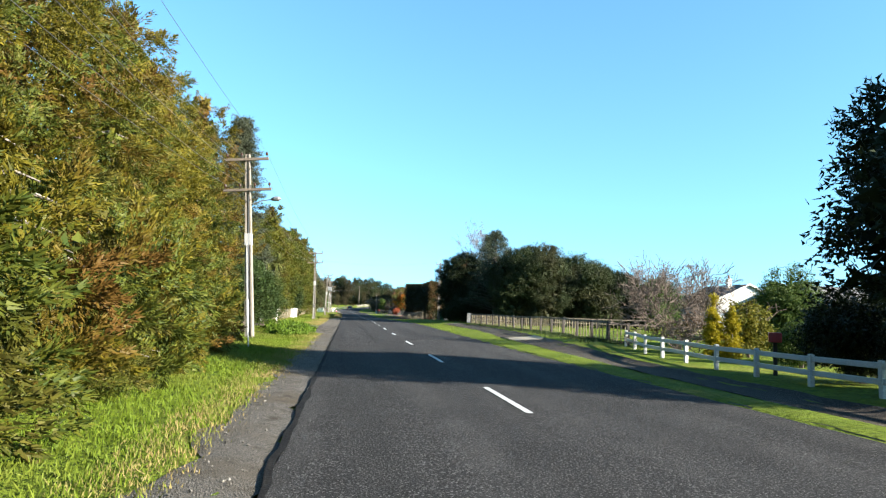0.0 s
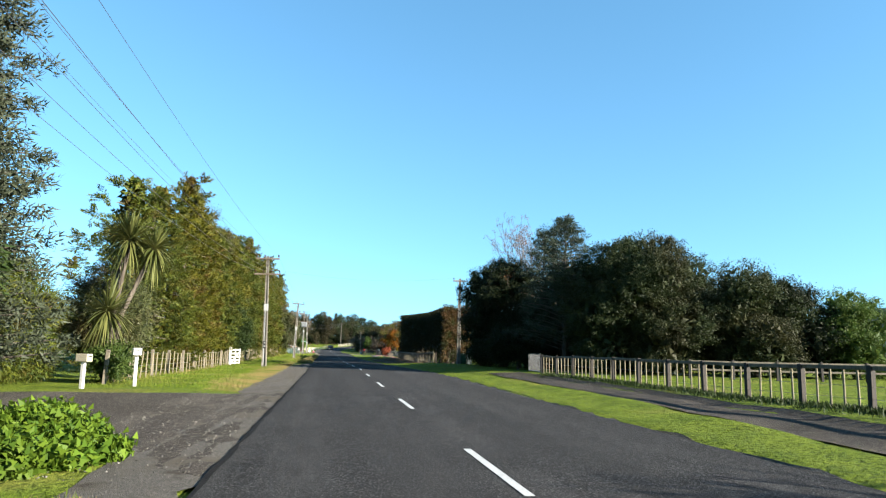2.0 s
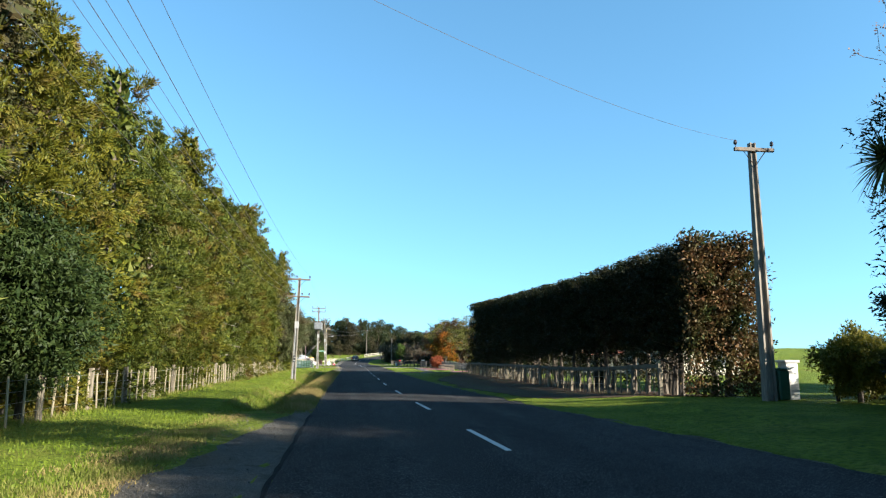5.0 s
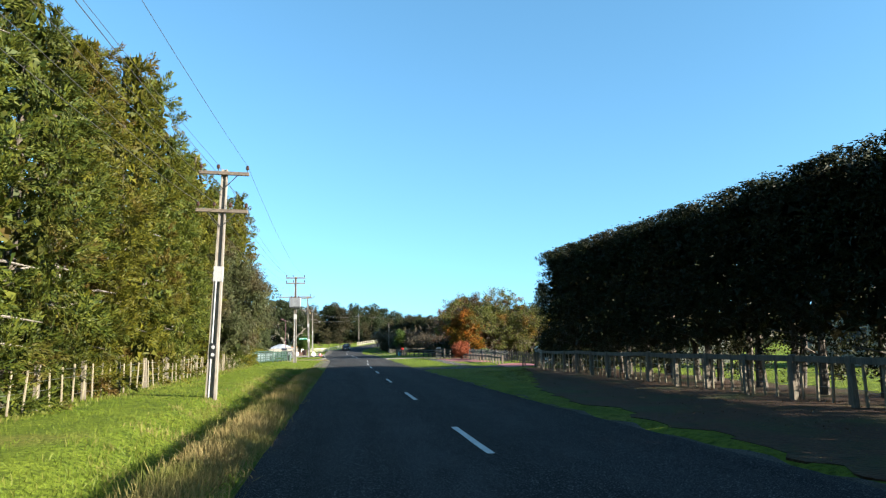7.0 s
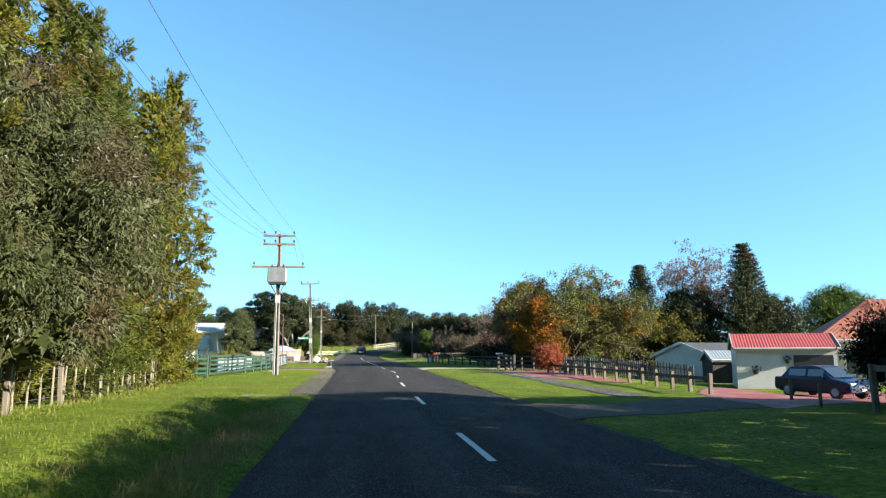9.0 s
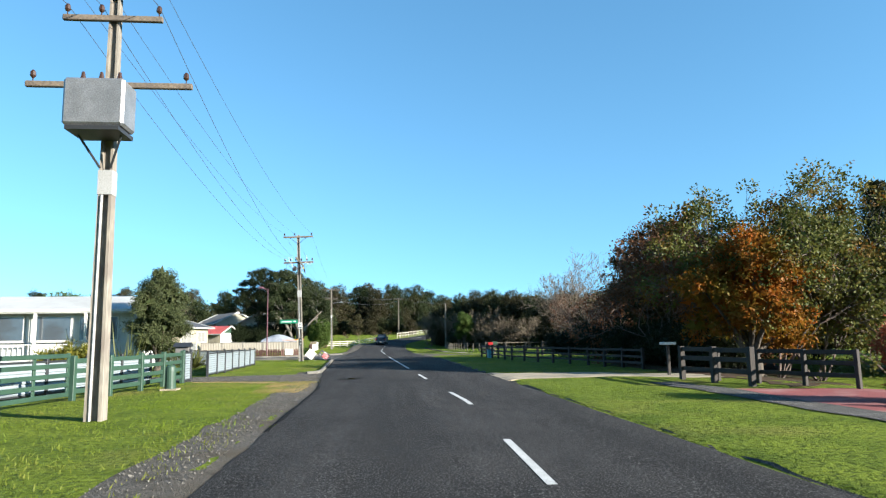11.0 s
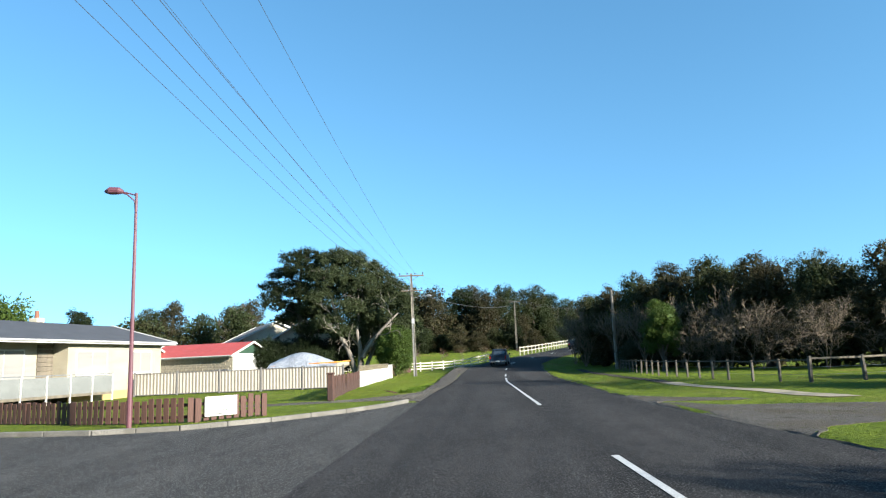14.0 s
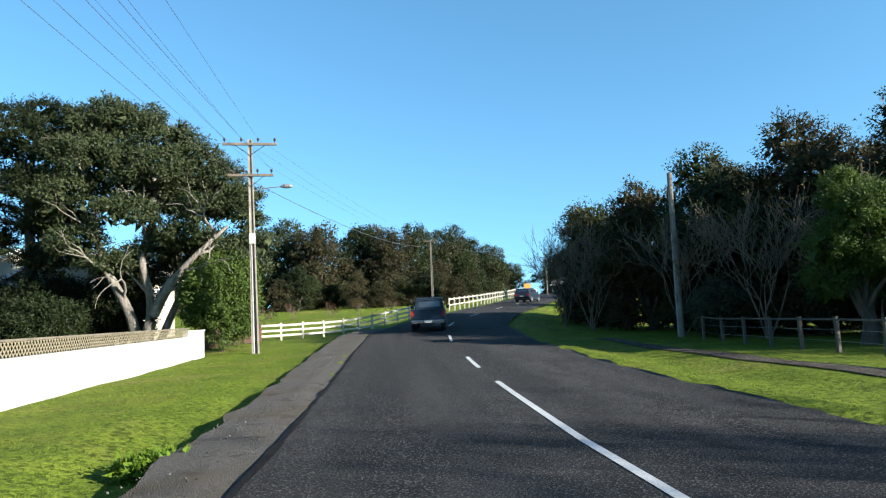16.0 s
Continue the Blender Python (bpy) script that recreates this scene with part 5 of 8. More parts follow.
for label, x, y, h, seed, m, stems, tilt, per in (
        ("broad tree with turning olive and orange leaves", 18.0, 193.0, 10.6, 142, L_AUTGREEN, 6, 0.75, 30),
        ("broad airy tree with olive and yellow autumn leaves", 21.4, 195.0, 9.6, 143, L_OLIVEAUT, 5, 0.8, 22),
        ("small tree with yellow-green turning leaves", 25.2, 195.0, 7.4, 145, L_OLIVEAUT, 5, 0.8, 22),
        ("small tree with yellow-green turning leaves", 28.4, 196.0, 7.0, 154, L_YELLOW, 4, 0.8, 14),
        ("russet-leaved tree with bare twigs at its top", 14.9, 197.0, 8.8, 155, L_BROWNLEAF, 5, 0.6, 21),
        ("sparse tall tree with grey-brown leaves beside the pines", 35.2, 200.0, 14.0, 151, L_BROWNLEAF, 5, 0.35, 22)):
    bare_tree("autumn_tree", label, x, y, h, 3.0, seed, TWIG, stems=stems, tilt=tilt, leaves=(m, per, 0.5, 0.17), **airy)
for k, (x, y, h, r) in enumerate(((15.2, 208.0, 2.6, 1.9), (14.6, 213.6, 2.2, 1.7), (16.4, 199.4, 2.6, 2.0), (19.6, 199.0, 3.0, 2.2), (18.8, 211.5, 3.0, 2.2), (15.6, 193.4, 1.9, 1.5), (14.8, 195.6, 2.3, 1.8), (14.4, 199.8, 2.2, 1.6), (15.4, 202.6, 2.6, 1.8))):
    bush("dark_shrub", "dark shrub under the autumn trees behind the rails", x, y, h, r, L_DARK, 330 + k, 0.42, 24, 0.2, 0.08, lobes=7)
bush("red_shrub", "rounded bright red autumn shrub by the path", 12.6, 178.2, 1.9, 0.95, L_RED, 152, 0.3, 44, 0.13, 0.05, lobes=6)
bush("garden_shrub", "low green shrub by the black fence", 14.6, 176.0, 1.2, 0.8, L_MID, 153, 0.25, 40, 0.12, 0.06)


def norfolk_pine(x, y, h, r, seed):
    t = thing("norfolk_pine", "tall dark tiered pine behind the houses", "pine", x, y, ground_z(x, y))
    trunk(t, h, 0.28, BARK, seed, 0.01)
    rng = np.random.default_rng(seed)
    C, O = [], []
    for i in range(22):
        u = 0.1 + 0.88 * i / 21
        q = r * (1.04 - u) ** 0.75
        for a in np.linspace(0, 2 * math.pi, 7)[:-1] + rng.uniform(0, 1):
            for s in np.linspace(0.2, 1, max(3, int(q * 2.2))):
                C.append((q * s * math.cos(a), q * s * math.sin(a), h * u + 0.22 * q * s * s))
                O.append((math.cos(a), math.sin(a), 0.6))
    P, D, N = fill_clumps(rng, np.array(C), unit(np.array(O)), 0.38, 34, -0.1, 0.8, 0.5)
    leaf_object("crown", P, D, 0.24, 0.08, L_PINE, t, rng, slim=True, N=N)
    return t


norfolk_pine(35.2, 192.5, 11.8, 3.0, 161)
norfolk_pine(36.9, 194.5, 11.2, 2.9, 162)
norfolk_pine(27.8, 198.5, 10.2, 2.8, 163)

# right side, third stretch
bare_tree("bare_tree", "tall leafless tree with fine upswept twigs", 24.4, 238.5, 12.6, 4.0, 171, PALETWIG, 6, 5, 0.6, 0.5, kids=(2, 3, 2, 3, 3, 3, 3), tilt=0.5, thick=0.8)
bare_tree("russet_tree", "round tree with thin russet autumn leaves", 22.6, 233.5, 8.2, 3.0, 172, TWIG, 5, 5, 0.85, 0.3, leaves=(L_BROWNLEAF, 12, 0.4, 0.1), kids=(2, 2, 3, 3, 3, 3), tilt=0.75)
for k, (x, y, h, r) in enumerate(((26.5, 230.0, 6.6, 3.2), (30.5, 236.0, 6.8, 3.4), (29.0, 224.0, 6.2, 3.2), (35.0, 226.0, 6.4, 3.6), (24.0, 221.5, 5.4, 2.6), (33.0, 216.0, 6.5, 3.4))):
    round_tree("evergreen_tree", "dark bushy tree behind the paddock rails", x, y, h, r, L_DARK if k % 2 else L_PINE, 173 + k, 0.06, per=26, L=0.19, W=0.1, lobes=9)
tk = "tall dark evergreen in a close row beside the road"
row = [(11.5, 287.5, 7.6, 2.6), (12.8, 283.0, 8.0, 2.9), (14.6, 278.6, 8.9, 3.1), (16.6, 274.4, 9.3, 3.2), (18.8, 270.4, 9.2, 3.2), (21.2, 266.8, 8.7, 3.2), (24.0, 263.0, 8.2, 3.2), (27.4, 260.0, 8.2, 3.3), (31.0, 256.5, 7.9, 3.3), (35.0, 253.0, 7.9, 3.5), (39.5, 250.0, 7.9, 3.7), (12.4, 292.0, 7.6, 2.9), (17.5, 281.0, 8.3, 3.3), (21.0, 276.0, 8.5, 3.5)]
for k, (x, y, h, r) in enumerate(row):
    round_tree("evergreen_tree", tk, x, y, h, r, (L_PINE, L_WOODBROWN)[k % 2], 181 + k, 0.06, per=24, L=0.2, W=0.11, lobes=10, cover=1.25, flat=1.3)
for k, (x, y, h) in enumerate(((12.4, 277.6, 6.4), (10.2, 283.8, 6.2), (13.9, 273.4, 6.4), (9.6, 287.0, 5.8), (16.2, 270.0, 6.4), (18.6, 266.6, 6.6))):
    bare_tree("bare_shrub", "bare many-stemmed shrub with upright pale twigs and a few yellow leaves", x - 0.6, y - 0.6, h * 1.16, 2.2, 196 + k, PALETWIG, 4, 5, 0.6, 0.7, "shrub", leaves=(L_YELLOW, 1, 0.2, 0.1), thick=0.55, kids=(2, 3, 3, 3, 3))
for k, (x, y, h) in enumerate(((16.4, 265.0, 4.2), (18.4, 261.4, 4.6), (21.2, 258.0, 4.4), (24.6, 255.4, 4.2))):
    bare_tree("brown_shrub", "wide brown leafless shrub behind the paddock fence", x, y, h * 1.3, 2.6, 203 + k, PALETWIG, 5, 4, 0.8, 0.25, "shrub", thick=0.5, kids=(2, 3, 3, 3, 3, 3), leaves=(L_WOODBROWN, 3, 0.3, 0.1))
round_tree("young_green_tree", "young round light green tree behind the posts", 13.4, 267.4, 5.4, 1.5, L_MID, 208, 0.2, 0.35, 50, 0.13, 0.06, 10, cover=1.8, flat=1.5)
for k, (x, y, h, r) in enumerate(((-4.6, 250.6, 0.2, 0.5), (-4.3, 252.0, 0.16, 0.4), (-4.5, 253.6, 0.2, 0.5), (-4.1, 256.2, 0.16, 0.4))):
    bush("roadside_weed", "low dark green weeds in the roadside drain", x, y, h, r, L_WEED, 380 + k, 0.2, 26, 0.12, 0.09, "weed", 5)
bush("grey_shrub", "low grey-leaved shrub at the foot of the trees", 12.6, 275.0, 2.5, 1.3, L_GREY, 209, 0.35, 40, 0.14, 0.08)

# left side, last stretch
def pohutukawa(x, y):
    t = thing("pohutukawa_tree", "huge spreading evergreen with twisting pale limbs and dark clumps", "tree", x, y, ground_z(x, y))
    rng = np.random.default_rng(221)
    bm = bmesh.new()
    blobs = []
    seats = [(-2.0, -0.6, 10.0, 2.3), (1.0, -0.8, 9.2, 2.3), (3.1, 0.4, 8.0, 1.9), (-3.2, -1.0, 8.0, 1.9), (0.0, -1.8, 7.0, 1.6), (4.8, 0.0, 7.5, 1.4), (-2.4, -1.6, 5.6, 1.4), (4.0, -0.6, 5.7, 1.1), (-0.6, 0.2, 12.0, 1.7), (1.3, 0.0, 11.3, 1.6), (-2.5, 0.3, 12.2, 1.5), (3.0, 0.2, 10.2, 1.5), (4.4, 0.0, 9.0, 1.3), (5.8, -0.2, 6.7, 0.9),
             (-1.4, 2.0, 9.4, 2.6), (1.8, 2.2, 8.4, 2.4), (0.4, 0.0, 12.5, 0.9), (-1.6, 0.2, 13.0, 1.0), (2.4, 0.0, 11.4, 0.8), (5.3, 0.2, 8.2, 0.8), (-3.9, 0.0, 10.6, 1.3), (-0.9, 2.6, 4.0, 2.0), (4.9, -0.6, 4.6, 1.1), (2.7, -1.5, 6.0, 1.1), (5.4, 0.2, 5.6, 1.0), (-4.4, 0.2, 7.2, 1.7), (-4.2, 0.6, 5.2, 1.5), (1.4, -0.6, 5.6, 1.3), (-1.2, -1.2, 4.6, 1.2), (3.4, -0.9, 7.2, 1.3), (5.7, -0.3, 7.6, 1.1), (6.3, 0.0, 5.6, 0.9), (2.0, 1.6, 5.0, 1.5), (5.9, 0.4, 4.2, 0.9)]
    for k, (bx, by, bz, s) in enumerate(seats):
        blobs.append((bx, by, bz, s, s, s * 0.72))
    limbs = (((0.5, -0.4, -0.2), (0.9, -0.8, 1.6), (2.0, -1.3, 3.4), (3.3, -1.6, 4.8), (4.9, -1.2, 6.4)), ((0.2, 0.0, -0.2), (-0.3, -0.5, 2.2), (-1.3, -1.0, 4.6), (-1.9, -0.8, 7.0), (-2.5, -0.4, 9.6)), ((0.4, 0.1, -0.2), (0.7, -0.2, 2.6), (0.5, -0.9, 5.0), (1.1, -0.8, 7.4), (0.8, -0.2, 10.2)), ((0.7, 0.3, -0.2), (1.6, 0.4, 2.0), (2.5, 0.6, 4.2), (2.9, 0.4, 6.6), (3.6, 0.2, 8.4)))
    for k, q in enumerate(limbs):
        w = eased(q, 5)
        tube(bm, w, [float(v) for v in np.linspace(0.36 - 0.04 * k, 0.07, len(w))], 8, cap=False)
        for j in (6, 9, 12, 15, 18):
            d = (w[j + 1] - w[j - 1]).normalized() + Vector((rng.uniform(-0.9, 0.9), rng.uniform(-0.9, 0.2), rng.uniform(-0.1, 0.5)))
            grow(bm, rng, w[j], d.normalized(), 1.7, 0.1, 2, 0.55, 0.2, 5, (2, 2, 3), 0.28)
    part("trunk", bm, PALEBARK, t, smoothed=True)
    crown(t, blobs, L_POHU, 222, 0.5, 40, 0.22, 0.12, 0.0, 1.5, True, under=-0.3, inner=2.0)
    # Paler grey-green leaves on upward sides hold the crown top's sunlight.
    crown(t, [(bx, by, bz + 0.25, s, s, s * 0.72) for bx, by, bz, s in seats[8:14]], L_CEDAR, 223, 0.5, 22, 0.18, 0.09, 0.0, 0.6, False, "grey_new_growth", under=0.15, label="grey-green leaves, paler to carry sunlight on the crown top")
    return t


pohutukawa(-14.2, 284.6)


def tiered_evergreen(x, y):
    """A dark tree whose foliage lies in ragged, level shelves."""
    t = thing("tiered_evergreen_tree", "tall dark evergreen with ragged level shelves of foliage", "tree", x, y, ground_z(x, y))
    rng = np.random.default_rng(224)
    shelves = [(1.1, 13.4, 1.3), (-0.6, 13.0, 1.2), (2.6, 12.9, 1.1), (0.4, 11.8, 1.9), (-2.0, 11.4, 1.4), (-3.4, 10.1, 1.1), (2.2, 11.0, 1.8), (-1.4, 9.8, 1.9), (-3.0, 8.9, 1.1), (1.0, 9.0, 2.0), (-2.2, 7.9, 1.5), (0.0, 7.2, 1.6), (-1.6, 6.3, 1.1), (2.0, 7.0, 1.6), (0.9, 5.2, 1.2)]
    blobs, bm = [], bmtube([(0, 0, -0.2), (0.15, 0, 4.0), (-0.1, 0.1, 8.5), (0.3, 0, 12.4)], [0.42, 0.32, 0.2, 0.06], 9, cap=False)
    for sx, sz, q in shelves:
        dy = rng.uniform(-1.4, 1.4)
        blobs.append((sx, dy, sz, q * 1.15, q * 1.1, q * 0.55))
        tube(bm, [(0.1, 0, sz - 1.1), (sx * 0.6, dy * 0.5, sz - 0.4), (sx, dy, sz)], [0.12, 0.07, 0.03], 5, cap=False)
    part("trunk", bm, BARK, t, smoothed=True)
    crown(t, blobs, L_DARK, 225, 0.45, 34, 0.2, 0.1, 0.0, 1.5, True, under=-0.5, inner=1.6)
    return t


tiered_evergreen(-20.4, 286.0)
bush("broadleaf_shrub", "large glossy mid-green shrub beside the white wall", -9.7, 283.6, 5.2, 1.9, L_MID, 225, 0.45, 60, 0.2, 0.1, lobes=9)
for k, (x, y, h, r) in enumerate(((-16.6, 287.4, 4.6, 2.6), (-20.2, 286.4, 5.0, 2.9), (-23.5, 285.0, 4.6, 2.6))):
    bush("dark_shrub", "dark evergreen shrub behind the big tree", x, y, h, r, L_DARK, 370 + k, 0.45, 26, 0.2, 0.09, lobes=8)
bush("broadleaf_shrub", "dark green shrub beneath the big tree", -18.0, 282.0, 3.2, 2.0, L_DARK, 226, 0.45, 46, 0.2, 0.1, lobes=7)
round_tree("conifer_shrub", "dense upright olive-green conifer by the fence", -11.3, 202.8, 5.5, 1.5, L_OLIVE, 227, 0.11, 0.4, 70, 0.16, 0.07, 12, "conifer", flat=1.4, cover=1.9)
def flax(x, y, L, n, seed):
    t = thing("flax_bush", "spiky green flax bush with long sword leaves", "shrub", x, y, ground_z(x, y))
    rng = np.random.default_rng(seed)
    V, F = [], []
    for dx, dy in ((0, 0), (0.3, 0.15), (-0.25, 0.2)):
        v, f = sword_head(rng, n, L, 0.035, (dx, dy, 0.0), 0.45, 1.1)
        F += [tuple(k + len(V) for k in q) for q in f]
        V += [q * np.array([1, 1, 1]) for q in v]
    V = [(q[0], q[1], abs(q[2])) for q in V]
    me = bpy.data.meshes.new("leaf_fan")
    me.from_pydata(V, [], F)
    me.materials.append(L_PALM)
    o = new("leaf_fan", me)
    o.parent = t
    return t


flax(-11.9, 199.4, 1.45, 70, 228)
flax(-10.2, 204.9, 1.2, 50, 229)
flax(-13.6, 198.6, 1.3, 60, 230)
bush("garden_shrub", "yellow-green shrub behind the green fence", -10.0, 189.0, 1.6, 1.1, L_YELLOW, 230, 0.3, 40, 0.13, 0.06)
far = dict(rc=0.9, per=13, L=0.46, W=0.3, lobes=10, cover=1.35, inner=1.6)
bl = "distant rounded evergreen tree"
place_trees((
    ("background_tree", bl, -46.0, 272.0, 9.6, 4.8, L_MID, 231, dict(far, base=0.15)),
    ("background_tree", bl, -40.0, 290.0, 7.6, 3.6, L_PINE, 232, dict(far, base=0.1)),
    ("background_tree", bl, -38.0, 315.0, 9.6, 3.4, L_PINE, 233, dict(far, base=0.1)),
    ("background_tree", bl, -46.0, 320.0, 9.0, 3.4, L_PINE, 234, dict(far, base=0.1)),
    ("background_tree", bl, -60.0, 290.0, 9.0, 5.0, L_MID, 235, dict(far, base=0.1)),
    ("background_tree", bl, -70.0, 275.0, 8.0, 5.0, L_PINE, 236, dict(far, base=0.1)),
    ("background_tree", bl, -84.0, 300.0, 9.0, 5.5, L_MID, 237, dict(far, base=0.1)),
    ("background_tree", bl, -28.0, 232.0, 4.0, 2.2, L_MID, 238, dict(far, base=0.1)),
))
bare_tree("bare_tree", "distant leafless tree behind the houses", -44.0, 330.0, 12.0, 3.0, 340, TWIG, 5, 3, 0.5, 0.6, kids=(2, 2, 2, 3, 3, 3))
bare_tree("bare_tree", "distant leafless tree behind the houses", -32.0, 318.0, 9.0, 3.0, 239, TWIG, 4, 2, 0.5, 0.7)

# woods that close the view beyond the bend
protos = [round_tree("woodland_tree", "tall dark evergreen in the wood beyond the bend", 0, 0, 15.0, 5.6, L_PINE, 241, base=0.03, **far),
          round_tree("woodland_tree", "tall dark evergreen in the wood beyond the bend", 0, 0, 14.0, 5.2, L_DARK, 242, base=0.03, **far),
          round_tree("woodland_tree", "tall wood-edge tree with thinning brown foliage", 0, 0, 15.0, 5.0, L_WOODBROWN, 243, base=0.05, **dict(far, per=10)),
          round_tree("woodland_tree", "tall wood-edge tree with olive foliage", 0, 0, 13.0, 5.0, L_WOODBROWN, 244, base=0.03, **far)]
pl = []
wood = [(-30, 372, 1.0), (-24, 362, 0.95), (-18, 366, 1.05), (-12, 360, 1.1), (-6, 366, 1.05), (0, 362, 0.9), (5, 372, 1.0), (-3, 380, 1.05), (11, 378, 1.0), (16, 392, 1.0), (22, 398, 0.85), (-36, 364, 0.95), (-44, 370, 0.95), (-52, 362, 0.9), (-60, 374, 0.9), (-72, 366, 0.95), (-84, 380, 0.9), (-98, 372, 0.95), (-112, 360, 0.9), (-22, 350, 0.55), (-14, 347, 0.5), (8, 360, 0.5), (14, 372, 0.55), (28, 425, 0.7), (50, 450, 0.7), (62, 430, 0.75), (72, 410, 0.8), (60, 470, 0.8), (40, 480, 0.8), (84, 440, 0.8), (26, 330, 0.5), (32, 340, 0.55), (40, 350, 0.6), (46, 366, 0.65), (54, 380, 0.65), (34, 318, 0.6), (44, 330, 0.65), (58, 350, 0.7), (30, 300, 0.65), (40, 300, 0.7), (50, 310, 0.75)]
for i, (x, y, s) in enumerate(wood):
    k = (0, 1, 0, 3, 1, 2, 0, 2)[i % 8]
    pl.append((k, x, y, i * 67.0, s * 0.95, s))
for i in range(11):
    pl.append(((i * 5) % 4, -27 + 3.6 * i, 349 + 2.5 * math.sin(i * 1.7), i * 43.0, 0.42, 0.34 + 0.06 * math.sin(i * 2.3)))
for i in range(17):
    pl.append((i % 2, 112 + 38 * math.sin(i * 2.7), 6 + 19 * i + 13 * math.sin(i * 4.1), i * 51.0, 0.85 + 0.3 * abs(math.sin(i * 1.3)), 0.7 + 0.1 * math.sin(i)))
for i in range(12):
    pl.append(((i * 3) % 4, -70 - 24 * math.sin(i * 2.6), -30 + 19 * i + 11 * math.sin(i * 3.7), i * 77.0, 0.8, 0.7))
for i in range(28):
    pl.append((i % 2, -190 + 12.5 * i, 440 + 14 * math.sin(i * 1.9) + 0.25 * abs(i - 14) * 10, i * 37.0, 1.35, 0.85))
for i in range(8):
    pl.append((i % 2, -40 + 12 * i, -55 + 5 * math.sin(i), i * 31.0, 0.7, 0.7))
scatter_copies(protos, pl)

# mown lawn beyond the white fence: young orchard trees
for k in range(7):
    bare_tree("young_orchard_tree", "young orchard tree with a few rusty leaves", -14.0 + 3.3 * k, 318.0 + 1.2 * k, 2.6, 0.9, 260 + k, TWIG, 3, 2, 0.6, 0.5, leaves=(L_RUSSET, 4, 0.3, 0.15), thick=0.8)


def blades(name, label, n, sampler, h, wd, material, seed):
    """Upright blades of grass, in tufts, as one mesh."""
    rng = np.random.default_rng(seed)
    T = np.array([sampler(rng) for _ in range(n // 6)])
    z = np.array([ground_z(float(a), float(b)) for a, b in T])
    k = rng.integers(0, len(T), n)
    P = np.stack([T[k, 0] + rng.normal(size=n) * 0.11, T[k, 1] + rng.normal(size=n) * 0.11, z[k] - 0.01], 1)
    D = unit(rng.normal(size=(n, 3)) * 0.45 + np.array([0, 0, 1.0]))
    ob = leaf_object(name, P, D, h * rng.uniform(0.5, 1.35, n), wd, material, None, rng)
    return tagged(ob, label, "grass", kind="stuff")


def in_bands(bands):
    def pick(rng):
        y0, y1, d0, d1, right = bands[int(rng.integers(0, len(bands)))]
        y = rng.uniform(y0, y1)
        d = rng.uniform(d0, d1)
        return (table(RIGHT_EDGE, y) + d, y) if right else (table(LEFT_EDGE, y) - d, y)
    return pick


blades("verge_grass", "long green grass on the verge", 80000, in_bands([(0, 39, 0.9, 2.8, 0), (55, 98, 2.0, 6.6, 0), (98, 178, 0.5, 7.5, 0)]), 0.085, 0.013, BLADE, 301)
blades("verge_grass", "short mown green grass on the verge", 80000, in_bands([(15, 100, 0.4, 4.0, 1), (100, 190, 0.4, 5.5, 1), (195, 235, 0.4, 5.0, 1), (238, 290, 0.4, 3.4, 1), (198, 217, 0.3, 4.5, 0), (240, 285, 1.6, 6.0, 0), (177, 191, 0.9, 6.0, 0), (180, 189, 1.0, 4.0, 0)]), 0.036, 0.012, BLADE, 302)
blades("dry_verge_grass", "dry straw-coloured grass along the road edge", 90000, in_bands([(0, 39, 0.8, 1.5, 0), (55, 96, 1.6, 2.6, 0), (58, 92, 1.65, 3.1, 0), (58, 90, 1.6, 2.5, 0), (96, 150, 0.15, 1.3, 0), (96, 150, 0.2, 0.9, 0)]), 0.08, 0.01, BLADEDRY, 303)
blades("dry_ditch_grass", "tall pale golden grass on the lip of the ditch", 26000, in_bands([(97, 150, 0.2, 0.95, 0), (97, 126, 0.15, 0.8, 0)]), 0.2, 0.011, BLADEDRY, 310)
blades("ditch_weeds", "rank weeds and dead grass along the ditch and fence", 30000, in_bands([(100, 157, 1.0, 3.2, 0), (100, 157, 1.6, 2.8, 0), (57, 165, 6.0, 7.0, 0)]), 0.15, 0.016, L_WEEDY, 304)
blades("fence_weeds", "dark rank weeds along the foot of the paddock fence", 14000, lambda rng: (float(np.interp(q := rng.uniform(33, 69), [32, 50, 70], [13.75, 13.3, 12.75])) + rng.normal() * 0.2, q) if rng.uniform() < 0.9 else (rng.uniform(12, 13), rng.uniform(33, 69)), 0.16, 0.03, L_SHRUB, 309)
blades("dry_verge_grass", "dry straw lying at the corner of the mown lawn", 9000, lambda rng: (-1.7 - rng.uniform(0, 1.3), rng.uniform(184.6, 190.0)), 0.05, 0.014, BLADEDRY, 305)
blades("verge_weeds", "rank green weeds and long grass below the conifers", 24000, in_bands([(6, 34, 1.3, 4.0, 0), (30, 39, 1.0, 3.6, 0), (38, 42, 2.2, 4.2, 0)]), 0.115, 0.014, BLADE, 306)
blades("fallen_leaves", "brown leaves and twigs fallen on the verge below the hedge", 9000, in_bands([(100, 144, 2.0, 6.5, 1), (100, 146, 4.0, 7.5, 1)]), 0.04, 0.028, L_RUSSET, 307)
blades("verge_grass", "short mown grass of the corner lawn", 30000, in_bands([(199, 217, 2.0, 10.0, 0), (240, 282, 1.2, 6.5, 0)]), 0.04, 0.012, BLADE, 308)


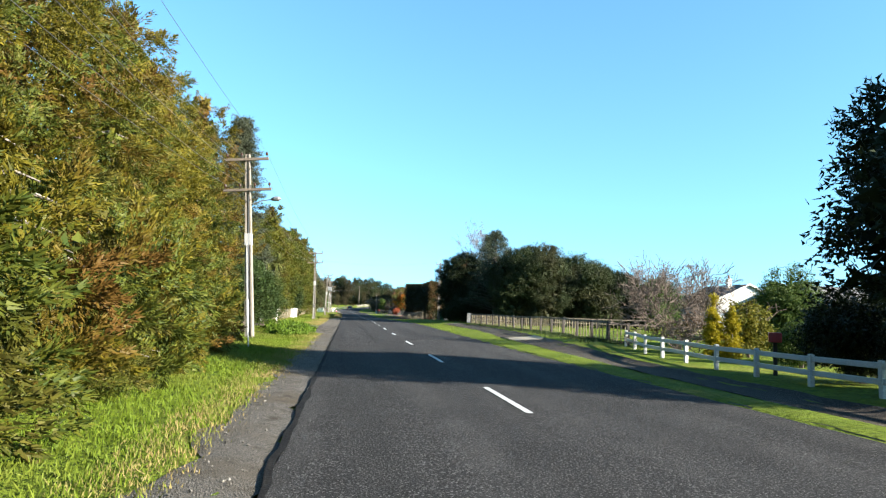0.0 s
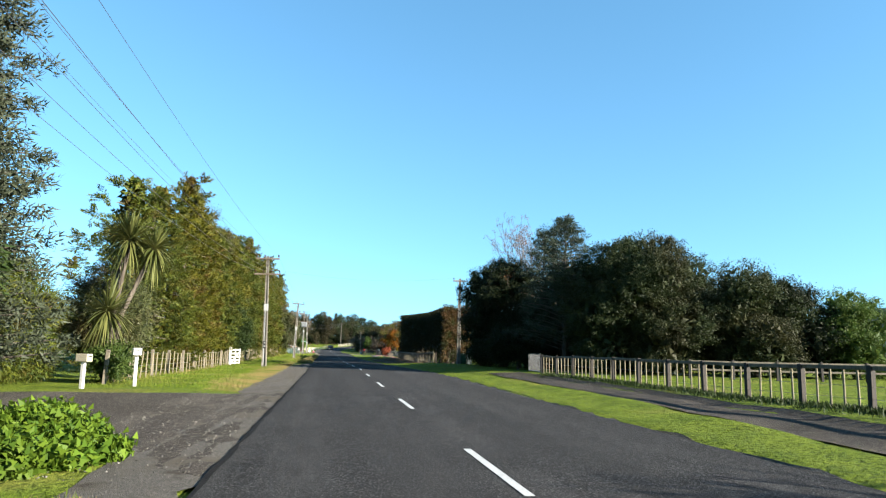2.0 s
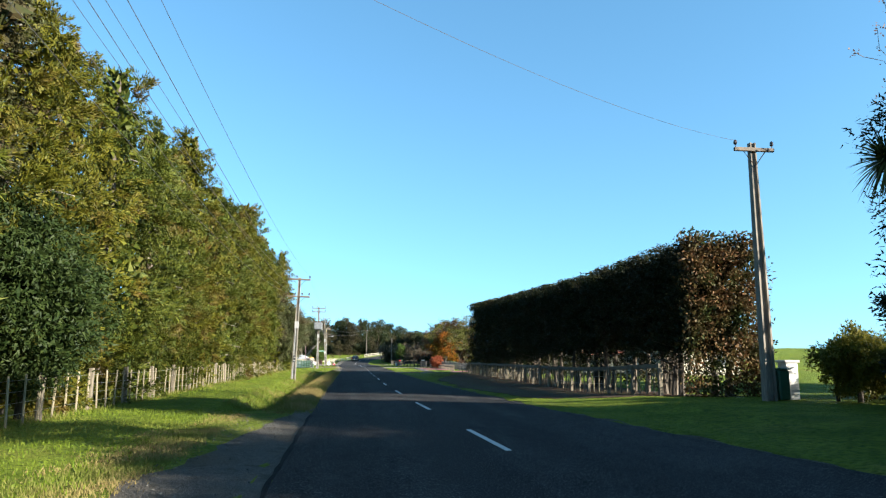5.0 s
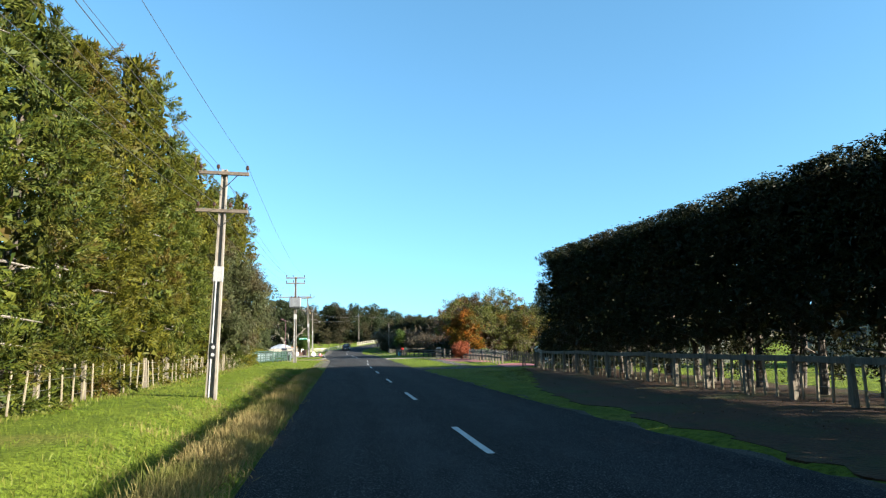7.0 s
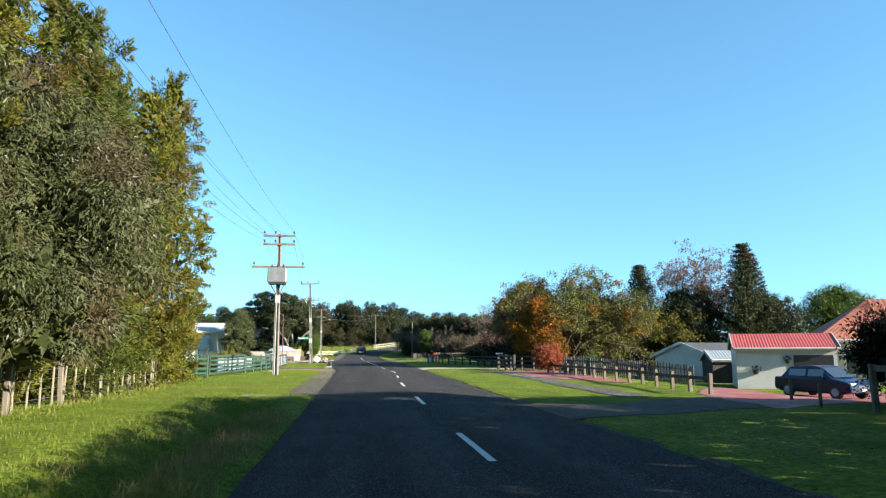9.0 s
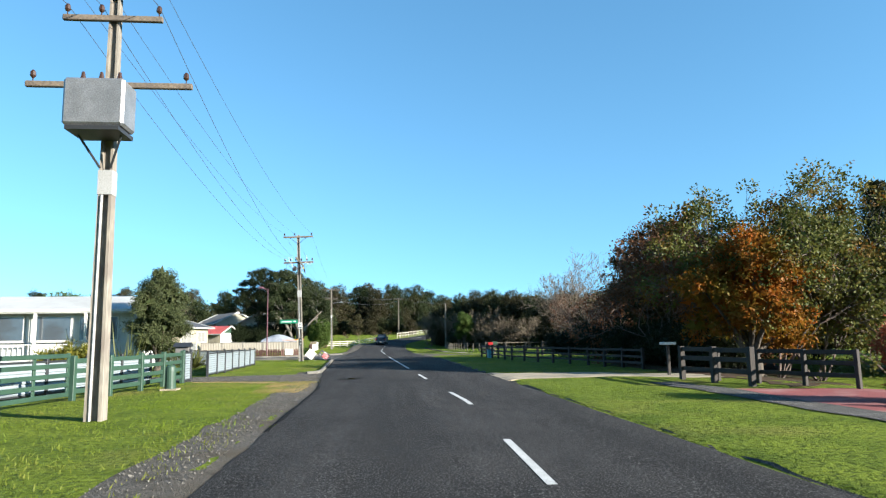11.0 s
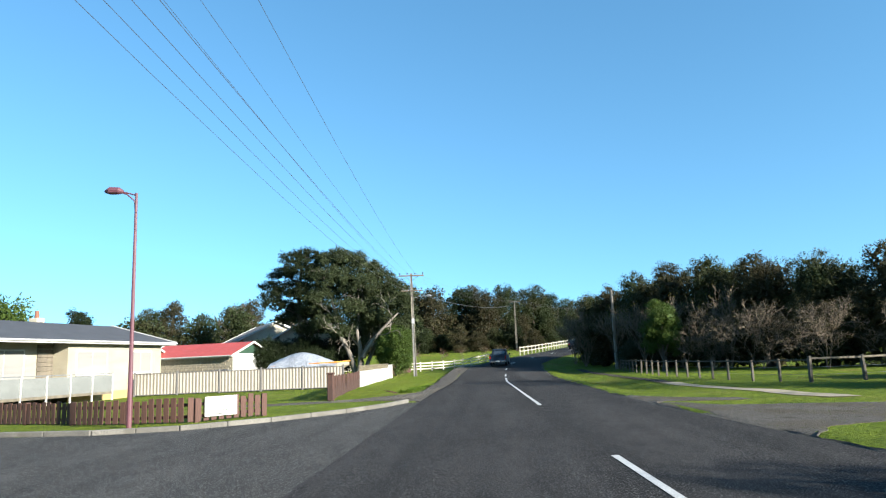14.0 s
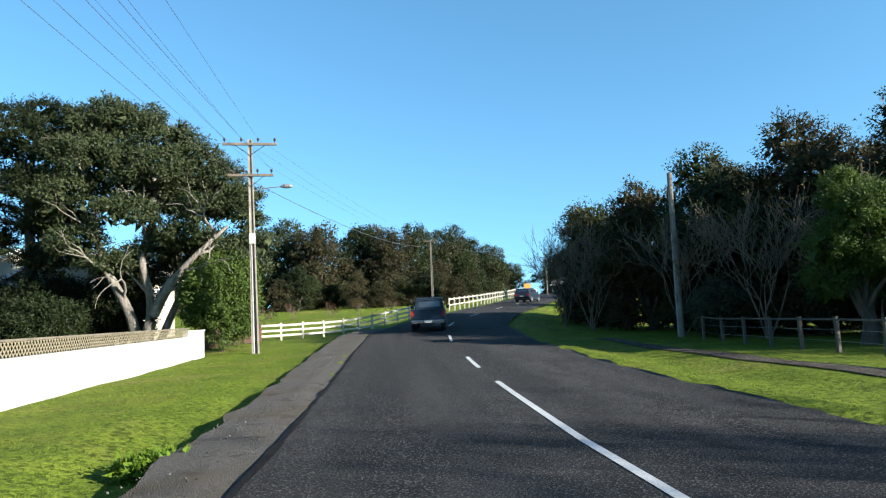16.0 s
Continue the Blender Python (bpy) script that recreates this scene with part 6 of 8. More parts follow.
def stones(name, label, n, sampler, size, seed):
    """Loose angular chips of stone lying on gravel, as one mesh."""
    rng = np.random.default_rng(seed)
    T = np.array([sampler(rng) for _ in range(n)])
    z = np.array([max(ground_z(float(a), float(b)), road_z(float(b)) - 0.06) for a, b in T])
    r = size * rng.uniform(0.5, 1.0, (n, 1)) ** 2 * rng.uniform(0.6, 1.6, (n, 1))
    corner = np.array([(1, 0, 0), (0, 1, 0), (-1, 0, 0), (0, -1, 0), (0, 0, 0.7), (0, 0, -0.7)], float)
    V = np.concatenate([T, z[:, None] + 0.022], 1)[:, None] + (corner + 0.28 * rng.normal(size=(n, 6, 3))) * r[:, None]
    F = [(4, 0, 1), (4, 1, 2), (4, 2, 3), (4, 3, 0), (5, 1, 0), (5, 2, 1), (5, 3, 2), (5, 0, 3)]
    me = bpy.data.meshes.new(name)
    me.from_pydata(V.reshape(-1, 3).tolist(), [], [tuple(6 * i + k for k in f) for i in range(n) for f in F])
    me.materials.append(STONES)
    return tagged(new(name, me), label, "gravel", kind="stuff")


stones("loose_gravel", "loose grey stone chips on the gravel shoulder", 12000, in_bands([(0, 39, 0.05, 0.9, 0), (40, 54, 0.1, 2.6, 0), (55, 96, 0.05, 1.7, 0), (58, 84, 0.05, 1.7, 0), (158, 188, 0.05, 1.1, 0), (172, 188, 0.05, 1.1, 0), (246, 287, 0.05, 1.3, 0)]), 0.015, 311)
stones("loose_gravel", "loose grey stone chips on the gravel driveway", 7000, in_bands([(189.5, 195.6, 0.1, 1.6, 0), (191.2, 194.6, 1.0, 5.0, 0), (240.4, 241.8, 0.4, 3.8, 0), (241, 244, 0.2, 1.6, 0), (242, 250, 0.05, 0.8, 0)]), 0.016, 312)

# ---- poles and lines ----
def i_section(h, w0, w1, d0, d1):
    """A tapered, channelled concrete pole: two flanges and a thin web."""
    bm = bmesh.new()
    rings = []
    for z, w, d in ((-0.3, w0, d0), (h * 0.5, (w0 + w1) / 2, (d0 + d1) / 2), (h, w1, d1)):
        a, b, c = w / 2, d / 2, w * 0.2
        out = [(-a, -b), (-a + c, -b), (-a + c, -b * 0.25), (a - c, -b * 0.25), (a - c, -b), (a, -b), (a, b), (a - c, b), (a - c, b * 0.25), (-a + c, b * 0.25), (-a + c, b), (-a, b)]
        rings.append([bm.verts.new((x, y, z)) for x, y in out])
    for r, s in zip(rings, rings[1:]):
        for k in range(12):
            bm.faces.new((r[k], r[(k + 1) % 12], s[(k + 1) % 12], s[k]))
    bm.faces.new(rings[-1])
    bmesh.ops.recalc_face_normals(bm, faces=bm.faces[:])
    return bm


def insulator(parent, x, z, y=0.0):
    bm = bmtube([(x, y, z), (x, y, z + 0.10)], [0.012, 0.012], 5)
    tube(bm, [(x, y, z + 0.08), (x, y, z + 0.12), (x, y, z + 0.20), (x, y, z + 0.24)], [0.03, 0.06, 0.055, 0.025], 7)
    return part("insulator", bm, INSUL, parent)


POLES = {}


def power_pole(key, x, y, h, arms, lean=0.0, label="channelled concrete power pole with timber crossarms", rz=0.0, band=True, brace=True):
    z = ground_z(x, y)
    t = thing("power_pole", label, "power pole", x, y, z, rz, group="power poles")
    t.matrix_world = t.matrix_world @ pose(0, 0, 0, 0, lean, 0)
    part("pole", i_section(h, 0.34, 0.19, 0.30, 0.17), POLE, t)
    ends = []
    for za, ln, n in arms:
        part("crossarm", bmbox(0, -0.12, za, ln, 0.10, 0.12, bevel=0.012), ARM, t)
        if brace:
            for s in (-1, 1):
                part("brace", bmtube([(s * ln * 0.28, -0.13, za - 0.05), (0, -0.13, za - 0.55)], [0.015, 0.015], 4), DARKMETAL, t)
        xs = np.linspace(-ln * 0.46, ln * 0.46, n) if n != 3 else (-ln * 0.46, -ln * 0.12, ln * 0.46)
        row = []
        for q in xs:
            insulator(t, float(q), za + 0.06, -0.12)
            row.append(t.matrix_world @ Vector((float(q), -0.12, za + 0.28)))
        ends.append(row)
    if band:
        part("white_sleeve", bmbox(0, -0.005, h * 0.53, 0.285, 0.255, 0.5), WHITEBAND, t, "white painted visibility band")
        part("cable_conduit", bmtube([(-0.06, -0.15, 0.0), (-0.05, -0.13, h * 0.5)], [0.03, 0.03], 6), WHITEBAND, t, "pale conduit up the pole")
    POLES[key] = ends
    return t


def street_arm(t, z, dx, dy=0.0, grey=STEEL):
    """A street lamp on an arm fixed to a pole."""
    arm = part("lamp_arm", bmtube([(0, 0, z - 0.15), (dx * 0.5, dy * 0.5, z), (dx * 0.85, dy * 0.85, z + 0.03)], [0.025, 0.025, 0.022], 6), grey, t)
    bm = bmesh.new()
    tube(bm, [(dx * 0.80, dy * 0.80, z + 0.03), (dx * 0.92, dy * 0.92, z + 0.05), (dx * 1.06, dy * 1.06, z + 0.04), (dx * 1.14, dy * 1.14, z + 0.02)], [0.05, 0.11, 0.10, 0.03], 8)
    part("lamp_head", bm, grey, arm, "grey lamp head")


p1 = power_pole("p1", -4.1, 30.4, 8.0, [(7.75, 1.9, 3), (6.4, 2.1, 4)], rz=-8, lean=-4.0)
street_arm(p1, 5.9, 1.3, -0.2)
part("stay_wire", bmtube([(0.05, -0.1, 6.2), (1.75, -6.36, -0.33)], [0.01, 0.01], 5), STEEL, p1, "stay wire with a pale guard")
part("stay_guard", bmtube([(1.27, -4.61, 1.5), (1.75, -6.36, -0.33)], [0.022, 0.022], 6), WHITEBAND, p1, "pale plastic stay guard")
p2 = power_pole("p2", -3.95, 83.6, 8.1, [(7.9, 1.7, 3), (6.75, 1.9, 4)], lean=-1.2)
part("meter_plate", bmbox(0.0, -0.16, 1.6, 0.16, 0.03, 0.5), BLACKPAINT, p2, "black plate with white discs")
for zz in (1.48, 1.72):
    part("reflector", bmtube([(0.0, -0.178, zz), (0.0, -0.186, zz)], [0.06, 0.06], 10), WHITEBAND, p2)
p4 = power_pole("p4", -4.1, 129.0, 7.6, [(7.45, 1.65, 3), (6.15, 1.7, 4)], lean=1.8)
part("meter_plate", bmbox(0.0, -0.16, 1.5, 0.16, 0.03, 0.5), BLACKPAINT, p4, "black plate with white discs")
for zz in (1.38, 1.62):
    part("reflector", bmtube([(0.0, -0.178, zz), (0.0, -0.186, zz)], [0.06, 0.06], 10), WHITEBAND, p4)
p5 = power_pole("p5", -4.8, 178.3, 8.9, [(8.75, 2.0, 3), (8.2, 2.0, 3), (6.75, 3.3, 2)], label="concrete power pole carrying a grey transformer box", brace=False)
tf = part("transformer", bmbox(0, -0.55, 6.15, 1.15, 0.7, 0.95, bevel=0.05), STEEL, p5, "grey steel transformer box")
for q in (-0.35, 0.0, 0.35):
    part("bushing", bmtube([(q, -0.55, 6.6), (q, -0.55, 6.7), (q, -0.55, 6.86)], [0.05, 0.06, 0.03], 7), INSUL, tf)
part("platform", bmbox(0, -0.5, 5.62, 1.0, 0.8, 0.08), DARKMETAL, p5)
for s in (-1, 1):
    part("platform_brace", bmtube([(s * 0.42, -0.5, 5.6), (s * 0.1, -0.15, 5.0)], [0.025, 0.025], 5), DARKMETAL, p5)
p6 = power_pole("p6", -5.15, 216.3, 9.5, [(9.35, 2.2, 3), (7.4, 2.2, 6)], lean=-2.0, label="tall channelled concrete power pole on the corner lawn")
for s in range(5):
    a = -0.9 + 0.45 * s
    part("jumper_cable", bmtube([(a, -0.14, 7.5), (a * 0.92, -0.24, 7.28), (a * 0.7, -0.3, 7.08), (a * 0.45, -0.28, 6.95), (a * 0.2, -0.22, 6.97), (0.0, -0.2, 7.2)], [0.01] * 6, 4), WIRE, p6)
YELLOWTAG = paint("yellow_tag", (0.75, 0.5, 0.03), 0.5, 0.05)
# service wires, fuses and a slanting timber bracket under the lower arm
for q, mt in ((((-1.2, -0.2, 7.75), (-0.7, -0.28, 7.5), (-0.5, -0.3, 7.25), (-0.38, -0.3, 6.95)), WHITE), (((-0.62, -0.2, 7.95), (-0.68, -0.24, 7.7), (-0.55, -0.28, 7.2)), WHITE), (((-0.48, -0.2, 7.8), (-0.47, -0.28, 7.3), (-0.3, -0.3, 6.9)), WHITE),
              (((0.6, -0.2, 7.95), (0.62, -0.26, 7.35), (0.85, -0.28, 7.22), (0.95, -0.26, 7.35)), WHITE), (((0.55, -0.22, 7.4), (0.3, -0.3, 7.15), (0.2, -0.3, 6.85), (0.28, -0.3, 6.6)), WHITE), (((0.5, -0.22, 7.35), (0.42, -0.3, 7.0), (0.3, -0.32, 6.7)), WIRE),
              (((-0.4, -0.3, 6.75), (-0.2, -0.34, 6.5), (0.15, -0.34, 6.5), (0.22, -0.3, 6.9)), WIRE), (((-0.9, -0.2, 7.3), (-0.85, -0.24, 6.95), (-0.6, -0.28, 6.8)), WIRE)):
    w = eased(q)
    part("service_wire", bmtube(w, [0.010] * len(w), 4), mt, p6)
br = part("bracket", bmbox(0, 0, 0, 0.95, 0.1, 0.11, bevel=0.01), OLDTIMBER, p6)
br.matrix_local = pose(0.08, -0.27, 7.45, 0, 52, 0)
part("fuse_box", bmbox(-0.32, -0.3, 6.85, 0.26, 0.18, 0.2, bevel=0.02), BLACKPAINT, p6, "black fuse box")
part("fuse", bmbox(0.45, -0.32, 6.75, 0.09, 0.09, 0.3, bevel=0.02), BLACKPAINT, p6)
part("fuse_tag", bmbox(0.36, -0.36, 6.95, 0.07, 0.02, 0.14), YELLOWTAG, p6, "yellow tag")
part("cable_box", bmbox(-0.28, -0.2, 6.95, 0.26, 0.2, 0.3, bevel=0.03), BLACKPAINT, p6, "black cable joint box")
part("meter_plate", bmbox(0.02, -0.165, 1.45, 0.16, 0.03, 0.55), BLACKPAINT, p6, "black plate with white discs")
for zz in (1.33, 1.57):
    part("reflector", bmtube([(0.02, -0.18, zz), (0.02, -0.19, zz)], [0.06, 0.06], 12), WHITEBAND, p6)
notice = part("notice", bmbox(0.0, -0.175, 2.65, 0.32, 0.02, 0.46), WHITE, p6, "white notice with a blue bar")
part("notice_bar", bmbox(0.0, -0.19, 2.5, 0.26, 0.008, 0.06), CARBLUE, notice)
part("notice_bar", bmbox(0.0, -0.19, 2.72, 0.16, 0.008, 0.13), STEEL, notice)
sign = part("street_sign", bmbox(-0.82, -0.1, 2.98, 1.3, 0.025, 0.27, bevel=0.01, ry=2.0), SIGNGREEN, p6, "green street name blade with white bars for its writing")
for q, wd in ((-0.98, 0.72), (-0.38, 0.2)):
    part("writing_bar", bmbox(q, -0.117, 2.985, wd, 0.006, 0.09, ry=2.0), WHITE, sign)
part("arrow", bmbox(-1.40, -0.117, 2.99, 0.02, 0.006, 0.15, ry=-28), WHITE, sign)
p7 = power_pole("p7", -7.35, 280.0, 10.1, [(9.85, 2.5, 4), (8.35, 2.1, 4)], rz=8, lean=-0.6, label="tall concrete power pole with two crossarms and a street lamp")
street_arm(p7, 7.75, 1.7, -0.2)
p8 = power_pole("p8", 5.6, 347.0, 9.6, [(9.4, 2.2, 3)], band=False, brace=False)
p9 = power_pole("p9", 36.5, 405.0, 9.4, [(9.2, 2.6, 3), (8.0, 2.2, 4)], rz=-40, band=False, brace=False)
rp1 = power_pole("rp1", 12.8, 96.2, 8.1, [(7.85, 1.35, 2)], label="grey power pole with one short crossarm", band=False)
rp2 = thing("service_pole", "plain grey timber service pole beside the dark trees", "pole", 11.4, 276.3, ground_z(11.4, 276.3))
part("pole", bmtube([(0, 0, -0.3), (0, 0, 3.5), (0, 0, 7.2)], [0.15, 0.13, 0.105], 10), POLE, rp2)
part("cable_guard", bmtube([(-0.13, -0.05, 0.1), (-0.115, -0.04, 4.6)], [0.03, 0.03], 5), WHITEBAND, rp2)


def line(a, b, sag, r=0.0065):
    a, b = Vector(a), Vector(b)
    pts = [a.lerp(b, u) - Vector((0, 0, sag * 4 * u * (1 - u))) for u in np.linspace(0, 1, 15)]
    ob = finish("power_line", bmtube(pts, [r] * 15, 4), WIRE)
    return tagged(ob, "thin sagging overhead power line between poles", "power line", "overhead lines")


POLES["p0"] = [[Vector((-6.0, -22, 7.9)), Vector((-5.0, -22, 7.9)), Vector((-4.2, -22, 7.9))], [Vector((-6.1 + 0.65 * i, -22, 6.6)) for i in range(4)]]
order = ["p0", "p1", "p2", "p4", "p5", "p6", "p7"]
for a, b in zip(order, order[1:]):
    for i in range(3):
        line(POLES[a][0][i], POLES[b][0][i], 0.75)
    la, lb = POLES[a][1], POLES[b][1]
    for i in range(min(len(la), len(lb), 4)):
        line(la[i], lb[i], 0.9, 0.0075)
for i in range(3):
    line(POLES["p7"][0][i], POLES["p8"][0][i], 1.0)
    line(POLES["p8"][0][i], POLES["p9"][0][i], 1.0)
line(POLES["p7"][1][0], POLES["p8"][0][0] - Vector((0, 0, 1.0)), 1.0, 0.02)
line(POLES["rp1"][0][0], POLES["p2"][1][3], 0.5, 0.005)

sl = thing("street_lamp", "maroon painted street lamp with a swan-neck bracket", "street lamp", -10.05, 231.1, ground_z(-10.05, 231.1))
sl.scale = (0.93, 0.93, 0.93)
part("pole", bmtube([(0, 0, -0.2), (0, 0, 2.4), (0, 0, 7.0)], [0.075, 0.06, 0.04], 10), MAROON, sl)
part("bracket", bmtube([(0.0, 0, 6.2), (-0.05, 0, 6.75), (-0.3, 0, 6.98), (-0.55, 0, 7.06)], [0.022] * 4, 6), MAROON, sl)
part("top_arm", bmtube([(0.0, 0, 6.93), (-0.5, 0, 7.08)], [0.025, 0.022], 6), MAROON, sl)
bm = bmesh.new()
tube(bm, [(-0.42, 0, 7.06), (-0.55, 0, 7.1), (-0.85, 0, 7.12), (-1.0, 0, 7.1)], [0.05, 0.11, 0.12, 0.04], 10)
part("lamp_head", bm, MAROON, sl)


# ---- fences ----
def along(pts):
    """Lengths and a function from distance to place and heading along a line of points."""
    seg = [math.hypot(b[0] - a[0], b[1] - a[1]) for a, b in zip(pts, pts[1:])]
    total = sum(seg)

    def at(s):
        for (a, b), ln in zip(zip(pts, pts[1:]), seg):
            if s <= ln + 1e-6:
                u = s / ln
                return a[0] + (b[0] - a[0]) * u, a[1] + (b[1] - a[1]) * u, math.degrees(math.atan2(b[1] - a[1], b[0] - a[0]))
            s -= ln
        a, b = pts[-2], pts[-1]
        return b[0], b[1], math.degrees(math.atan2(b[1] - a[1], b[0] - a[0]))
    return total, at


def unit_mesh(name, bm, material):
    me = bpy.data.meshes.new(name)
    bm.to_mesh(me)
    bm.free()
    me.materials.append(material)
    return me


def fence(name, label, pts, h, every, post, post_mat, rails=(), rail_mat=None, pickets=None, picket_mat=None, wires=(), seed=1, wobble=0.0, category="fence", sink=0.0, plinth=None):
    """Posts, rails from post to post, and pickets or battens; each one is its own piece.
    rails: (height, depth, thickness); pickets: (spacing, width, thickness, bottom, top, side)."""
    total, at = along(pts)
    x0, y0, _ = at(0)
    t = thing(name, label, category, x0, y0, 0)
    rng = random.Random(seed)
    me = unit_mesh("post", bmbox(0, 0, h / 2 - 0.1, post, post, h + 0.2, bevel=0.012), post_mat)
    n = max(1, round(total / every))
    for i in range(n + 1):
        x, y, rz = at(total * i / n)
        piece("post", me, t, pose(x - x0, y - y0, ground_z(x, y) - sink, rng.gauss(0, wobble), rng.gauss(0, wobble), rz))
    cache = {}
    for i in range(n):
        xa, ya, rz = at(total * i / n + 1e-4)
        xb, yb, _ = at(total * (i + 1) / n)
        za, zb = ground_z(xa, ya), ground_z(xb, yb)
        ln = math.hypot(xb - xa, yb - ya)
        rz = math.degrees(math.atan2(yb - ya, xb - xa))
        slope = -math.degrees(math.atan2(zb - za, ln))
        for k, (z, dp, th) in enumerate(rails):
            key = (k, round(ln, 2))
            if key not in cache:
                cache[key] = unit_mesh("rail", bmbox(0, 0, 0, ln, th, dp, bevel=0.008), rail_mat or post_mat)
            piece("rail", cache[key], t, pose((xa + xb) / 2 - x0, (ya + yb) / 2 - y0, (za + zb) / 2 + z - sink + rng.gauss(0, 0.006), 0, slope, rz))
    if pickets:
        sp, wd, th, lo, hi, side = pickets
        pm = [unit_mesh("picket", bmbox(0, side, (lo + hi + d) / 2, wd, th, hi + d - lo, bevel=min(wd, th) * 0.15), picket_mat) for d in (0.0, 0.03, -0.03)]
        k = int(total / sp)
        for i in range(k + 1):
            x, y, rz = at(min(total, sp * i + 0.02))
            piece("picket", rng.choice(pm), t, pose(x - x0, y - y0, ground_z(x, y) - sink, rng.gauss(0, wobble), rng.gauss(0, wobble * 1.3), rz))
    for z in wires:
        q = [at(s) for s in np.linspace(0, total, n + 1)]
        part("wire", bmtube([(x - x0, y - y0, ground_z(x, y) + z) for x, y, _ in q], [0.006] * len(q), 3), STEEL, t)
    return t


fence("farm_fence", "weathered grey post and batten farm fence with wires", [(-6.7, 56.6), (-7.0, 72), (-7.1, 87.4)], 1.15, 3.6, 0.12, OLDTIMBER, pickets=(0.92, 0.05, 0.04, 0.02, 1.05, -0.05), picket_mat=PALETIMBER, wires=(0.25, 0.5, 0.75, 1.0), seed=1, wobble=1.6)
fence("farm_fence", "weathered grey post and batten farm fence with wires", [(-7.2, 91.2), (-7.7, 121), (-7.8, 148), (-8.6, 168.6)], 1.2, 3.4, 0.13, OLDTIMBER, pickets=(0.8, 0.055, 0.04, 0.02, 1.1, -0.05), picket_mat=PALETIMBER, wires=(0.25, 0.5, 0.75, 1.0), seed=2, wobble=1.8)
fence("paddock_fence", "dark post and rail fence with pale battens round the paddock", [(13.75, 32.3), (13.3, 50), (12.75, 70)], 1.1, 2.35, 0.14, DARKTIMBER, [(1.03, 0.10, 0.05)], OLDTIMBER, (0.47, 0.06, 0.035, 0.06, 1.0, -0.06), PALETIMBER, (0.3, 0.6), 3, 0.7)
fence("paddock_fence", "dark two-rail fence across the end of the paddock", [(20.5, 67.6), (29.0, 65.4), (41.0, 62.6)], 1.05, 2.4, 0.13, DARKTIMBER, [(0.95, 0.10, 0.05), (0.5, 0.10, 0.05)], OLDTIMBER, seed=14, wobble=0.8)
fence("rail_fence", "white painted two-rail fence along the garden", [(13.4, 31.7), (12.1, 26.3), (11.6, 22.0), (11.3, 18.8), (11.1, 13.7), (10.6, 4), (10.2, -6)], 0.78, 2.3, 0.12, WHITE, [(0.66, 0.13, 0.04), (0.33, 0.13, 0.04)], WHITE, seed=4, wobble=0.5)
fence("hedge_fence", "old grey board-topped fence with battens under the hedge", [(10.9, 99.6), (10.5, 108), (11.2, 122), (11.9, 146), (12.6, 149.5)], 1.12, 2.2, 0.13, OLDTIMBER, [(1.02, 0.15, 0.04)], OLDTIMBER, (0.55, 0.07, 0.04, 0.04, 0.98, -0.06), PALETIMBER, (0.4, 0.7), 5, 1.2)
fence("low_barrier", "low dark posts joined by a single rail", [(11.9, 156.0), (12.5, 163.5), (12.9, 178.0)], 0.68, 1.75, 0.12, ARM, [(0.50, 0.12, 0.05)], DARKTIMBER, seed=6, wobble=0.8)
fence("picket_fence", "black-stained picket fence round the yard", [(13.2, 176.5), (16.0, 170.8), (18.3, 169.8)], 1.05, 2.4, 0.10, BLACKPAINT, [(0.3, 0.08, 0.04), (0.85, 0.08, 0.04)], BLACKPAINT, (0.15, 0.085, 0.025, 0.06, 1.08, -0.05), BLACKPAINT, seed=7, wobble=0.4)
fence("picket_fence", "dark timber fence beyond the red shrub", [(13.4, 181.5), (11.9, 186.2)], 1.05, 1.5, 0.12, DARKTIMBER, [(0.35, 0.12, 0.04), (0.68, 0.12, 0.04), (0.98, 0.12, 0.04)], DARKTIMBER, seed=8, wobble=0.5)
fence("paddock_rails", "dark stained post and rail paddock fence", [(12.7, 194.8), (11.9, 200.5), (10.5, 205.8), (9.5, 210.0), (8.9, 219.5)], 0.98, 1.9, 0.13, DARKTIMBER, [(0.28, 0.10, 0.04), (0.56, 0.10, 0.04), (0.86, 0.10, 0.04)], DARKTIMBER, seed=9, wobble=0.6)
fence("paddock_rails", "dark post and rail fence further back in the paddock", [(14.5, 222), (22, 215), (32, 210)], 1.2, 2.2, 0.14, DARKTIMBER, [(0.35, 0.12, 0.04), (0.70, 0.12, 0.04), (1.05, 0.12, 0.04)], DARKTIMBER, seed=10, wobble=0.6)
fence("gate_rails", "dark rails beside the concrete crossing", [(11.6, 183.6), (11.2, 187.4)], 1.15, 1.9, 0.17, DARKTIMBER, [(0.4, 0.14, 0.05), (0.75, 0.14, 0.05), (1.05, 0.14, 0.05)], DARKTIMBER, seed=11)
fence("bench_rails", "short black slatted rail piece on the verge", [(9.3, 222.2), (10.6, 224.4)], 0.85, 1.6, 0.11, BLACKPAINT, [(0.25, 0.13, 0.03), (0.5, 0.13, 0.03), (0.75, 0.13, 0.03)], BLACKPAINT, seed=12)
fence("post_fence", "grey posts and wire along the paddock", [(12.6, 241.5), (11.1, 247), (10.5, 257), (10.7, 265), (11.3, 274)], 0.95, 1.85, 0.10, GREYPOST, [(0.88, 0.05, 0.04)], GREYPOST, wires=(0.3, 0.6), seed=13, wobble=1.0)
fence("post_fence", "grey posts and wire behind the tree row", [(12.6, 241.5), (20, 243.5), (30, 246)], 1.05, 2.4, 0.13, GREYPOST, [(0.95, 0.08, 0.04)], OLDTIMBER, wires=(0.3, 0.6), seed=14, wobble=1.0)
